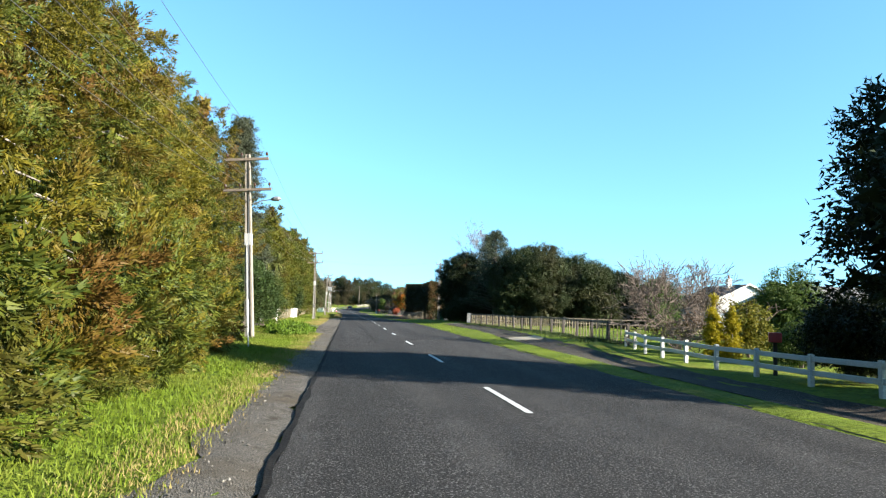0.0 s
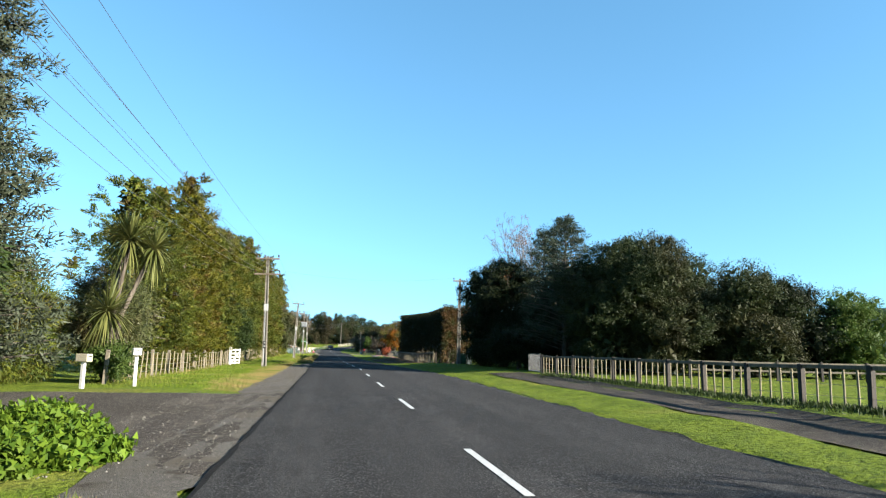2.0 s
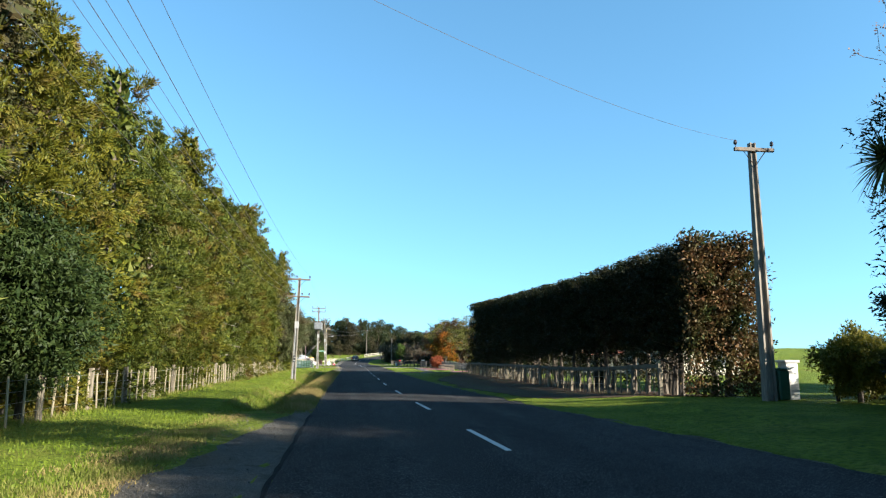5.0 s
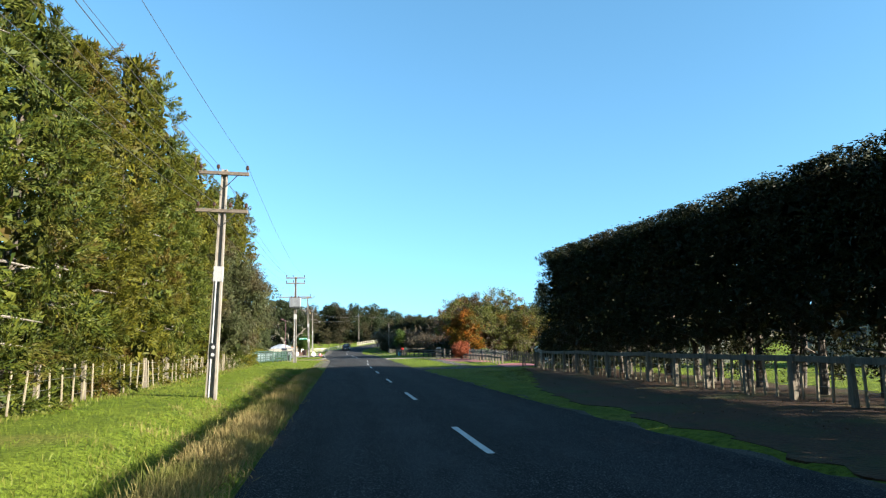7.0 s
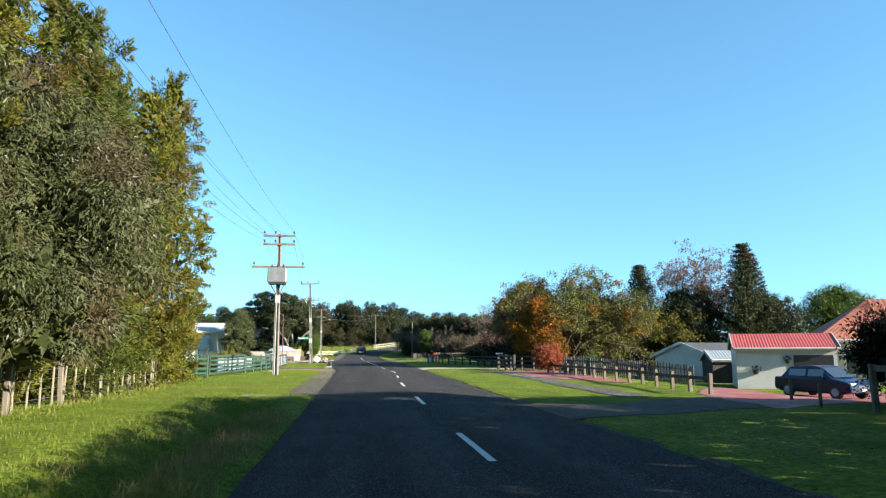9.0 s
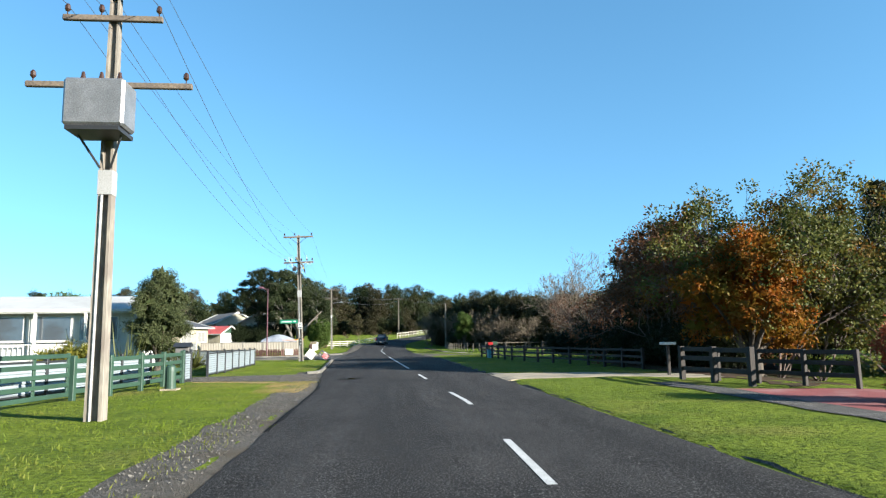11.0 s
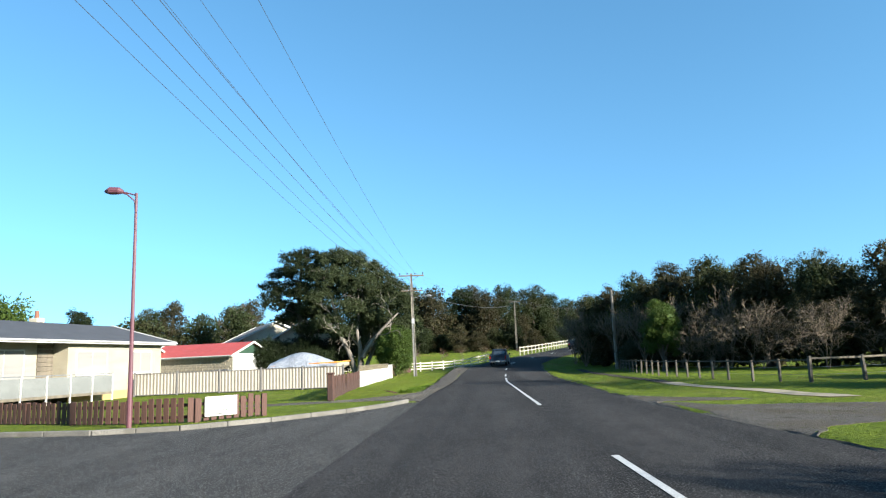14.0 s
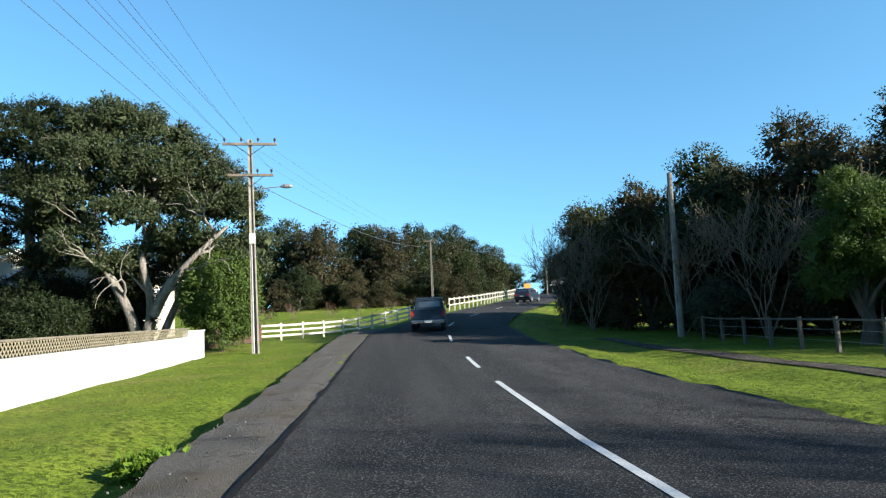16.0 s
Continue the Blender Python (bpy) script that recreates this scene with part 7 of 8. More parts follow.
gr = [(0.25, 0.13, 0.035), (0.52, 0.13, 0.035), (0.79, 0.13, 0.035), (1.06, 0.13, 0.035)]
fence("green_fence", "faded green four-rail timber fence", [(-8.8, 169.4), (-8.3, 175.2)], 1.25, 1.9, 0.15, GREENPAINT, gr, GREENPAINT, seed=15, wobble=0.4)
fence("green_fence", "faded green four-rail timber fence", [(-7.5, 183.6), (-6.9, 187.0), (-6.6, 190.6)], 1.2, 1.75, 0.14, GREENPAINT, gr, GREENPAINT, seed=16, wobble=0.4)
fence("brown_picket_fence", "low brown-stained picket fence by the side road", [(-7.3, 234.0), (-8.9, 232.2), (-11.6, 232.6), (-17.0, 234.8), (-22.5, 238.0)], 0.68, 2.1, 0.14, BROWNTIMBER, [(0.16, 0.09, 0.04), (0.5, 0.09, 0.04)], BROWNTIMBER, (0.235, 0.17, 0.03, 0.03, 0.68, 0.06), BROWNTIMBER, seed=17, wobble=0.5)
fence("brown_paling_fence", "brown-stained paling fence beside the drive", [(-7.0, 242.0), (-7.8, 248.5), (-8.5, 256.2)], 0.95, 2.2, 0.13, BROWNTIMBER, [(0.25, 0.09, 0.04), (0.75, 0.09, 0.04)], BROWNTIMBER, (0.165, 0.115, 0.022, 0.02, 1.0, -0.08), BROWNTIMBER, seed=18, wobble=0.9)
fence("white_board_fence", "cream painted post and rail fence along the lawn", [(-9.2, 290.8), (-4.0, 294.4), (1.4, 301.5)], 1.1, 1.6, 0.12, FENCECREAM, [(0.30, 0.13, 0.035), (0.62, 0.13, 0.035), (0.94, 0.13, 0.035)], FENCECREAM, seed=19, wobble=0.3)
fence("white_board_fence", "cream painted post and rail fence rising round the bend", [(4.2, 306.8), (9.0, 320), (16.5, 343), (27, 374)], 1.2, 1.9, 0.11, FENCECREAM, [(0.55, 0.11, 0.035), (1.05, 0.11, 0.035)], FENCECREAM, seed=20, wobble=0.3)
fence("brown_paling_fence", "dark brown boundary fence behind the wall", [(-9.0, 290.4), (-11.2, 286.0)], 1.1, 2.0, 0.12, BROWNTIMBER, [(0.3, 0.09, 0.04), (0.85, 0.09, 0.04)], BROWNTIMBER, (0.17, 0.14, 0.022, 0.02, 1.1, 0.06), BROWNTIMBER, seed=21)
corner = thing("gate_post", "thick brown-stained corner post with a cap", "post", -6.95, 241.7, ground_z(-6.95, 241.7))
part("shaft", bmbox(0, 0, 0.55, 0.25, 0.25, 1.1, bevel=0.02), BROWNTIMBER, corner)
part("cap", bmbox(0, 0, 1.13, 0.32, 0.32, 0.07, bevel=0.02), BROWNTIMBER, corner)


def wave_sheet(length, height, pitch, amp, vertical):
    """Corrugated sheet in the xz plane; ribs run upright or level."""
    bm = bmesh.new()
    n = max(2, int((length if vertical else height) / pitch * 4))
    rows = []
    for i in range(n + 1):
        u = i / n
        d = amp * math.sin(2 * math.pi * u * (length if vertical else height) / pitch)
        ends = [(length * (u - 0.5), z) for z in (0, height)] if vertical else [(x, height * u) for x in (-length / 2, length / 2)]
        rows.append([bm.verts.new((x, d + k, z)) for k in (0.0, 0.012) for x, z in ends])
    for a, b in zip(rows, rows[1:]):
        for p, q in ((0, 1), (1, 3), (3, 2), (2, 0)):
            bm.faces.new((a[p], b[p], b[q], a[q]))
    for r in (rows[0], rows[-1]):
        bm.faces.new((r[0], r[1], r[3], r[2]))
    bmesh.ops.recalc_face_normals(bm, faces=bm.faces[:])
    return bm


def sheet_fence(name, label, pts, h, every, sheet_mat, post_mat, vertical, pitch=0.095, amp=0.016, cap=True, lift=0.08, extra=0.06):
    total, at = along(pts)
    x0, y0, _ = at(0)
    t = thing(name, label, "fence", x0, y0, 0)
    n = max(1, round(total / every))
    post = unit_mesh("post", bmbox(0, 0, h / 2, 0.10, 0.10, h + 0.2 + extra, bevel=0.008), post_mat)
    sheet = unit_mesh("panel", wave_sheet(total / n - 0.05, h - lift, pitch, amp, vertical), sheet_mat)
    capm = unit_mesh("cap_rail", bmbox(0, 0, 0, total / n, 0.07, 0.05, bevel=0.006), post_mat)
    for i in range(n + 1):
        x, y, rz = at(total * i / n)
        piece("post", post, t, pose(x - x0, y - y0, ground_z(x, y), 0, 0, rz))
        if i < n:
            x, y, rz = at(total * (i + 0.5) / n)
            z = ground_z(x, y)
            piece("panel", sheet, t, pose(x - x0, y - y0, z + lift, 0, 0, rz))
            if cap:
                piece("cap_rail", capm, t, pose(x - x0, y - y0, z + h + 0.01, 0, 0, rz))
                piece("bottom_rail", capm, t, pose(x - x0, y - y0, z + lift, 0, 0, rz))
    return t


sheet_fence("corrugated_fence", "pale corrugated steel fence panels in dark frames", [(-6.8, 195.2), (-7.25, 209.0)], 0.98, 1.95, CORRWHITE, DARKMETAL, False)
sheet_fence("corrugated_fence", "pale corrugated steel fence panels in dark frames", [(-6.6, 190.8), (-6.62, 191.8)], 1.1, 1.0, CORRWHITE, DARKMETAL, False)
sheet_fence("corrugated_fence", "dark-framed corrugated fence along the back of the lawn", [(-7.6, 209.3), (-12, 211.0), (-20, 213.5)], 0.95, 2.0, CORRWHITE, BLACKPAINT, False)
sheet_fence("ribbed_steel_fence", "cream ribbed steel fence with dark posts", [(-22.0, 254.2), (-9.4, 256.0)], 1.35, 2.45, COLORSTEEL, GREYROOF, True, 0.2, 0.02)
sheet_fence("corrugated_fence", "pale corrugated fence behind the green rails", [(-9.4, 183.5), (-8.0, 191.4)], 1.0, 2.0, CORRWHITE, DARKMETAL, False)

# metal gate, white gate, green gate
GATEGREY = paint("dull_grey_gate_paint", (0.13, 0.135, 0.14), 0.6, 0.15)
mg = thing("metal_gate", "grey tubular metal gate between paddock posts", "gate", 12.75, 70.4, ground_z(12.75, 70.4), 88)
for z in (0.12, 1.12):
    part("bar", bmtube([(0.05, 0, z), (2.6, 0, z)], [0.025, 0.025], 6), GATEGREY, mg)
for i in range(15):
    part("upright", bmtube([(0.08 + 0.18 * i, 0, 0.12), (0.08 + 0.18 * i, 0, 1.12)], [0.014, 0.014], 5), GATEGREY, mg)
wg = thing("white_gate", "white painted timber farm gate standing open", "gate", -6.9, 88.0, ground_z(-6.9, 88.0), 62)
for z in (0.15, 0.38, 0.62, 0.88, 1.15):
    part("bar", bmbox(0.6, 0, z, 1.2, 0.035, 0.10, bevel=0.006), WHITE, wg)
for q in (0.04, 0.6, 1.16):
    part("stile", bmbox(q, 0.035, 0.65, 0.10, 0.035, 1.2, bevel=0.006), WHITE, wg)
part("brace", bmbox(0.6, -0.03, 0.65, 1.45, 0.03, 0.09, ry=-40), WHITE, wg)
gp = thing("gate_post", "white painted gate post", "post", -6.95, 87.9, ground_z(-6.95, 87.9))
part("shaft", bmbox(0, 0, 0.68, 0.18, 0.18, 1.4, bevel=0.02), WHITE, gp)
gg = thing("green_gate", "faded green timber gate across the crossing", "gate", -8.2, 175.6, ground_z(-8.2, 175.6), 84.5)
for z in (0.2, 0.45, 0.7, 0.95, 1.2):
    part("bar", bmbox(3.9, 0, z, 7.6, 0.04, 0.11, bevel=0.006), GREENPAINT, gg)
for q in (0.1, 1.6, 3.1, 3.9, 4.7, 6.2, 7.7):
    part("stile", bmbox(q, 0.04, 0.7, 0.11, 0.04, 1.15, bevel=0.006), GREENPAINT, gg)

# white garden wall with lattice on top
wall = thing("garden_wall", "low white plastered wall topped with a grey lattice", "wall", -8.5, 256.6, 0, math.degrees(math.atan2(20.9, -1.15)))
WL = 20.9
wz = 0.0
part("masonry", bmbox(WL / 2, 0, 0.4, WL, 0.2, 1.1, bevel=0.015), WHITE, wall)
part("coping", bmbox(WL / 2, 0, 0.965, WL + 0.06, 0.26, 0.05, bevel=0.01), WHITE, wall)
lat = part("lattice_frame", bmbox(WL / 2, 0, 1.34, WL, 0.05, 0.05), OLDTIMBER, wall, "weathered grey lattice")
slat_a = unit_mesh("lattice_slat", bmbox(0, 0.008, 0, 0.03, 0.008, 0.48), PALETIMBER)
slat_b = unit_mesh("lattice_slat", bmbox(0, -0.008, 0, 0.03, 0.008, 0.48), PALETIMBER)
for i in range(140):
    q = 0.2 + (WL - 0.4) * i / 139
    piece("lattice_slat", slat_a, lat, pose(q, 0, 1.16, 0, 42, 0))
    piece("lattice_slat", slat_b, lat, pose(q, 0, 1.16, 0, -42, 0))
wp = thing("wall_pier", "white plastered pier ending the garden wall", "pier", -9.75, 278.6, 0)
part("shaft", bmbox(0, 0, 0.5, 0.5, 1.6, 1.4, bevel=0.02), WHITE, wp)
part("cap", bmbox(0, 0, 1.22, 0.58, 1.68, 0.06, bevel=0.02), WHITE, wp)

# ---- small roadside things ----
def letterbox(x, y, h, post_mat, box_mat, label, rz=0.0, roof=None, size=(0.26, 0.4, 0.24)):
    t = thing("letterbox", label, "letterbox", x, y, ground_z(x, y), rz)
    part("post", bmbox(0, 0, h / 2 - 0.05, 0.11, 0.11, h + 0.1, bevel=0.01), post_mat, t)
    b = part("box", bmbox(0, 0, h + size[2] / 2, *size, bevel=0.015), box_mat, t)
    part("slot", bmbox(0, -size[1] / 2 - 0.003, h + size[2] * 0.7, size[0] * 0.6, 0.008, 0.03), BLACKPAINT, b)
    if roof:
        bm = prism(bmesh.new(), [(-size[0] * 0.75, 0), (size[0] * 0.75, 0), (0, size[2] * 0.6)], -size[1] * 0.65, size[1] * 0.65)
        bmesh.ops.translate(bm, verts=bm.verts[:], vec=(0, 0, h + size[2]))
        part("roof", bm, roof, t)
    return t


letterbox(-5.55, 55.9, 1.0, WHITE, WHITE, "white letterbox on a white post by the driveway", 20)
letterbox(-6.6, 54.2, 0.8, WHITE, CREAM, "small cream letterbox by the driveway", 70)
letterbox(-7.0, 192.1, 1.05, DARKMETAL, GREYROOF, "grey letterbox with a pitched roof on a dark post", 90, DARKMETAL, (0.4, 0.5, 0.28))
letterbox(11.8, 189.9, 1.15, DARKTIMBER, WHITE, "flat white letterbox on a thick dark post", 90, None, (0.3, 0.55, 0.10))
letterbox(12.3, 18.4, 0.95, DARKTIMBER, SIGNRED, "red letterbox on the rail fence", 60, None, (0.3, 0.35, 0.28))
letterbox(10.2, 223.0, 0.95, OLDTIMBER, SIGNRED, "pink-red letterbox on the verge", 80)
letterbox(10.6, 223.3, 0.95, OLDTIMBER, GREENPAINT, "green letterbox on the verge", 80, None, (0.36, 0.45, 0.3))
letterbox(14.6, 95.6, 0.75, BLACKPAINT, STEEL, "grey letterbox beside the pillar", 60)
pil = thing("gate_pillar", "white plastered gate pillar with a flat cap", "pillar", 14.0, 97.0, ground_z(14.0, 97.0))
part("shaft", bmbox(0, 0, 0.55, 0.42, 0.42, 1.2, bevel=0.015), WHITE, pil)
part("cap", bmbox(0, 0, 1.18, 0.52, 0.52, 0.08, bevel=0.015), WHITE, pil)
bn = thing("wheelie_bin", "dark green wheelie bin beside the pole", "bin", 13.25, 96.4, ground_z(13.25, 96.4), 15)
part("body", bmbox(0, 0, 0.48, 0.45, 0.5, 0.9, bevel=0.04), GREENDARK, bn)
part("lid", bmbox(0, -0.02, 0.96, 0.5, 0.56, 0.06, bevel=0.02), GREENDARK, bn)
pd = thing("service_pedestal", "green round-topped service pedestal on a concrete pad", "pedestal", -5.95, 187.0, ground_z(-5.95, 187.0))
part("body", bmtube([(0, 0, 0), (0, 0, 0.62), (0, 0, 0.74), (0, 0, 0.79)], [0.165, 0.165, 0.15, 0.07], 16), GREENPAINT, pd)
part("skirt", bmtube([(0, 0, 0), (0, 0, 0.13)], [0.18, 0.175], 16), GREENPAINT, pd)
part("pad", bmbox(0, 0, 0.02, 0.5, 0.5, 0.06), CONCRETE, pd)
rb = thing("recycling_bin", "turquoise recycling bin on the verge", "bin", 9.1, 216.4, ground_z(9.1, 216.4), 10)
bm = bmbox(0, 0, 0.33, 0.44, 0.44, 0.66, bevel=0.03)
for v in bm.verts:
    v.co.x *= 0.85 + 0.2 * v.co.z
    v.co.y *= 0.85 + 0.2 * v.co.z
part("body", bm, BLUEBIN, rb)
part("rim", bmbox(0, 0, 0.66, 0.5, 0.5, 0.05, bevel=0.015), BLACKPAINT, rb)
cu = thing("culvert_headwall", "concrete culvert headwall with a black disc as the shaded pipe mouth", "culvert", -3.0, 158.8, ground_z(-3.0, 160.5) - 0.45)
part("headwall", bmbox(0, 0, 0.20, 1.3, 0.18, 0.5, bevel=0.02), KERB, cu)
# The pipe mouth is a closed black disc, its inner shade painted on.
part("pipe", bmtube([(0, -0.14, 0.18), (0, -0.08, 0.18)], [0.2, 0.2], 14), BLACKPAINT, cu)
for x, y in ((12.1, 150.8), (12.9, 153.2)):
    pg = thing("marker_peg", "short grey marker peg in the grass", "peg", x, y, ground_z(x, y))
    part("peg", bmbox(0, 0, 0.3, 0.09, 0.05, 0.6, bevel=0.01), OLDTIMBER, pg)


def letters(text, size, material, parent, m, name="writing"):
    cu = bpy.data.curves.new(name, "FONT")
    cu.body, cu.size, cu.align_x, cu.align_y, cu.extrude = text, size, "CENTER", "CENTER", 0.002
    cu.materials.append(material)
    ob = new(name, cu)
    ob.parent = parent
    ob.matrix_local = m
    return ob


ws = thing("sign_board", "blank white board tipped on its corner on a thin stake", "sign", -4.35, 216.35, ground_z(-4.35, 216.35), 8)
b = part("board", bmbox(0, 0, 0, 0.62, 0.02, 0.62, bevel=0.004), WHITE, ws)
b.matrix_local = pose(-0.1, 0, 0.50, -14, 38, 0)
part("stake", bmtube([(0.28, -0.25, -0.05), (-0.12, -0.03, 0.62)], [0.014, 0.014], 5), PALETIMBER, ws)
part("wire_hook", bmtube([(-0.2, -0.06, 0.70), (-0.1, -0.09, 0.52), (0.05, -0.05, 0.35)], [0.008] * 3, 4), DARKMETAL, ws)
oh = thing("sign_board", "black and red open home board tipped over on the grass", "sign", -3.5, 216.7, ground_z(-3.5, 216.7), 6)
b = part("board", bmbox(0, 0, 0, 0.78, 0.02, 0.52, bevel=0.004), BLACKPAINT, oh)
b.matrix_local = pose(0, 0, 0.40, -12, 34, 0)
part("red_panel", bmbox(0.13, -0.014, -0.01, 0.42, 0.006, 0.34), SIGNRED, b, "red panel")
letters("OPEN", 0.15, WHITE, b, pose(0.13, -0.02, 0.06, 90, 0, 0))
letters("HOME", 0.15, WHITE, b, pose(0.13, -0.02, -0.08, 90, 0, 0))
part("logo_bar", bmbox(0.02, -0.014, 0.21, 0.3, 0.006, 0.05), WHITE, b)
part("writing_bar", bmbox(-0.24, -0.014, 0.06, 0.16, 0.006, 0.12), BLADE, b)
part("arrow", bmbox(-0.27, -0.014, -0.12, 0.14, 0.006, 0.03), WHITE, b)
part("arrow", bmbox(0.1, -0.014, -0.22, 0.14, 0.006, 0.03), WHITE, b)
part("stake", bmtube([(0.05, 0.06, -0.05), (0.0, 0.05, 0.62)], [0.014, 0.014], 5), PALETIMBER, oh)
fs = thing("sale_sign", "white sections for sale sign fixed to the brown pickets", "sign", -8.17, 232.78, ground_z(-8.2, 232.8), 48)
part("board", bmbox(0, 0, 0.42, 1.0, 0.02, 0.56, bevel=0.004), WHITE, fs)
letters("SECTIONS", 0.17, GREENPAINT, fs, pose(0, -0.014, 0.47, 90, 0, 0))
letters("FOR SALE", 0.17, GREENPAINT, fs, pose(0, -0.014, 0.31, 90, 0, 0))
part("writing_bar", bmbox(0.02, -0.013, 0.63, 0.6, 0.004, 0.05), STEEL, fs)
part("arrow", bmbox(-0.2, -0.013, 0.2, 0.5, 0.004, 0.025), BLACKPAINT, fs)

osn = thing("road_works_sign", "small orange sign board on legs beside the bend", "sign", 26.6, 380.0, ground_z(26.6, 380.0))
part("board", bmbox(0, 0, 1.5, 1.3, 0.03, 1.5, bevel=0.01), ORANGE, osn)
for q in (-0.5, 0.5):
    part("leg", bmbox(q, 0.03, 0.4, 0.06, 0.05, 1.0), DARKMETAL, osn)

# ---- houses ----
CURTAIN = glass_mat("curtained_glass", (0.22, 0.215, 0.20), 0.12)


def window(parent, x, y, z, wd, h, face, frame=WHITE, bars=1, glass=GLASS):
    """A window on a wall: frame, sill, panes. face: degrees the window looks to (-90: towards -y)."""
    o = part("window", bmbox(0, 0, 0, wd + 0.14, 0.05, h + 0.14, bevel=0.008), frame, parent)
    o.matrix_local = pose(x, y, z, 0, 0, face + 90)
    n = bars + 1
    pw = wd / n
    for i in range(n):
        p = part("pane", bmbox(-wd / 2 + pw * (i + 0.5), -0.027, 0, pw - 0.05, 0.012, h - 0.04), glass, o)
    part("sill", bmbox(0, -0.05, -h / 2 - 0.09, wd + 0.2, 0.1, 0.04), frame, o)
    return o


def house(name, label, x, y, rz, lx, ly, wall_h, rise, wall_mat, roof_mat, over=0.5, windows=(), chimney=None, ribs=0.0, gable_mat=None, trim=WHITE, hip=False, base=None, doors=(), glass=GLASS):
    """A house with its ridge along its own x axis."""
    t = thing(name, label, "house", x, y, ground_z(x, y), rz)
    part("wall", bmbox(0, 0, wall_h / 2 - 0.2, lx, ly, wall_h + 0.4), wall_mat, t)
    if base:
        part("foundation", bmbox(0, 0, 0.1, lx + 0.04, ly + 0.04, 0.7), base, t)
    a, b, top = lx / 2 + over * 0.6, ly / 2 + over, wall_h + rise
    drop = rise * over / (ly / 2)
    inset = ly / 2 if hip else 0.0
    if not hip:
        for s in (-1, 1):
            bm = bmesh.new()
            v = [bm.verts.new(q) for q in ((s * lx / 2, -ly / 2, wall_h), (s * lx / 2, ly / 2, wall_h), (s * lx / 2, 0, top), (s * (lx / 2 - 0.15), -ly / 2, wall_h), (s * (lx / 2 - 0.15), ly / 2, wall_h), (s * (lx / 2 - 0.15), 0, top))]
            for f in ((0, 1, 2), (5, 4, 3), (0, 2, 5, 3), (1, 4, 5, 2), (0, 3, 4, 1)):
                bm.faces.new([v[i] for i in f])
            bmesh.ops.recalc_face_normals(bm, faces=bm.faces[:])
            part("gable", bm, gable_mat or wall_mat, t)
            for w in (-1, 1):
                ln = math.hypot(b, rise + drop)
                o = part("bargeboard", bmbox(0, 0, 0, 0.04, ln, 0.2), trim, t)
                o.matrix_local = pose(s * (a + 0.02), w * b / 2, wall_h - drop + (rise + drop) / 2 + 0.02, w * -math.degrees(math.atan2(rise + drop, b)), 0, 0)
    for s in (-1, 1):
        bm = bmesh.new()
        n = max(1, int(2 * a / ribs * 2)) if ribs else 1
        rows = []
        for i in range(n + 1):
            u = -a + 2 * a * i / n
            d = 0.022 * (i % 2) if ribs else 0.0
            e = max(-a + inset + 0.0, min(a - inset, u)) if hip else u
            rows.append([bm.verts.new((u, s * b, wall_h - drop + 0.05 + d)), bm.verts.new((e, 0, top + 0.05 + d))])
        for p, q in zip(rows, rows[1:]):
            bm.faces.new((p[0], q[0], q[1], p[1]))
        if hip and s == 1:
            for e in (-1, 1):
                bm.faces.new([bm.verts.new(q) for q in ((e * a, -b, wall_h - drop + 0.05), (e * a, b, wall_h - drop + 0.05), (e * (a - inset), 0, top + 0.05))])
        bmesh.ops.recalc_face_normals(bm, faces=bm.faces[:])
        for f in bm.faces:
            if f.normal.z < 0:
                f.normal_flip()
        bmesh.ops.solidify(bm, geom=bm.faces[:], thickness=0.08)
        part("roof", bm, roof_mat, t)
        part("fascia", bmbox(0, s * (b + 0.02), wall_h - drop - 0.02, 2 * a, 0.04, 0.18), trim, t)
        part("gutter", bmbox(0, s * (b + 0.09), wall_h - drop + 0.02, 2 * a, 0.1, 0.09, bevel=0.02), trim, t)
    for side, q, z, wd, h, bars in windows:
        px, py, face = {"S": (q, -ly / 2 - 0.012, -90), "N": (q, ly / 2 + 0.012, 90), "E": (lx / 2 + 0.012, q, 0), "W": (-lx / 2 - 0.012, q, 180)}[side]
        window(t, px, py, z, wd, h, face, trim, bars, glass)
    for side, q, wd, h, material in doors:
        px, py, face = {"S": (q, -ly / 2 - 0.02, -90), "E": (lx / 2 + 0.02, q, 0)}[side]
        d = part("door", bmbox(0, 0, 0, wd, 0.05, h, bevel=0.01), material, t)
        d.matrix_local = pose(px, py, h / 2, 0, 0, face + 90)
        part("handle", bmbox(wd * 0.38, -0.05, 0, 0.03, 0.06, 0.12), CHROME, d)
    if chimney:
        cx, cy, ch, cm = chimney
        part("chimney", bmbox(cx, cy, top + ch / 2 - 0.4, 0.6, 0.6, ch + 0.8, bevel=0.02), cm, t)
        part("chimney_pot", bmtube([(cx, cy, top + ch), (cx, cy, top + ch + 0.45)], [0.14, 0.11], 8), BRICKRED, t)
    return t


house("bungalow", "white gabled bungalow with a dark roof across the paddock", 51.5, 87.6, 85, 12, 8.2, 4.0, 2.0, WHITE, BROWNROOF, 0.5, [("W", 1.2, 2.6, 1.5, 1.4, 1), ("N", -3.0, 2.6, 1.4, 1.2, 1)], (-2.4, 0.9, 0.9, WHITE), 0.0, base=CONCRETE)
house("bungalow_bay", "white gabled front wing of the bungalow with wide windows", 55.0, 82.4, 85, 6.4, 5.6, 3.9, 1.5, WHITE, BROWNROOF, 0.45, [("W", 0.1, 2.4, 2.8, 1.8, 3)], None, 0.0, base=CONCRETE)
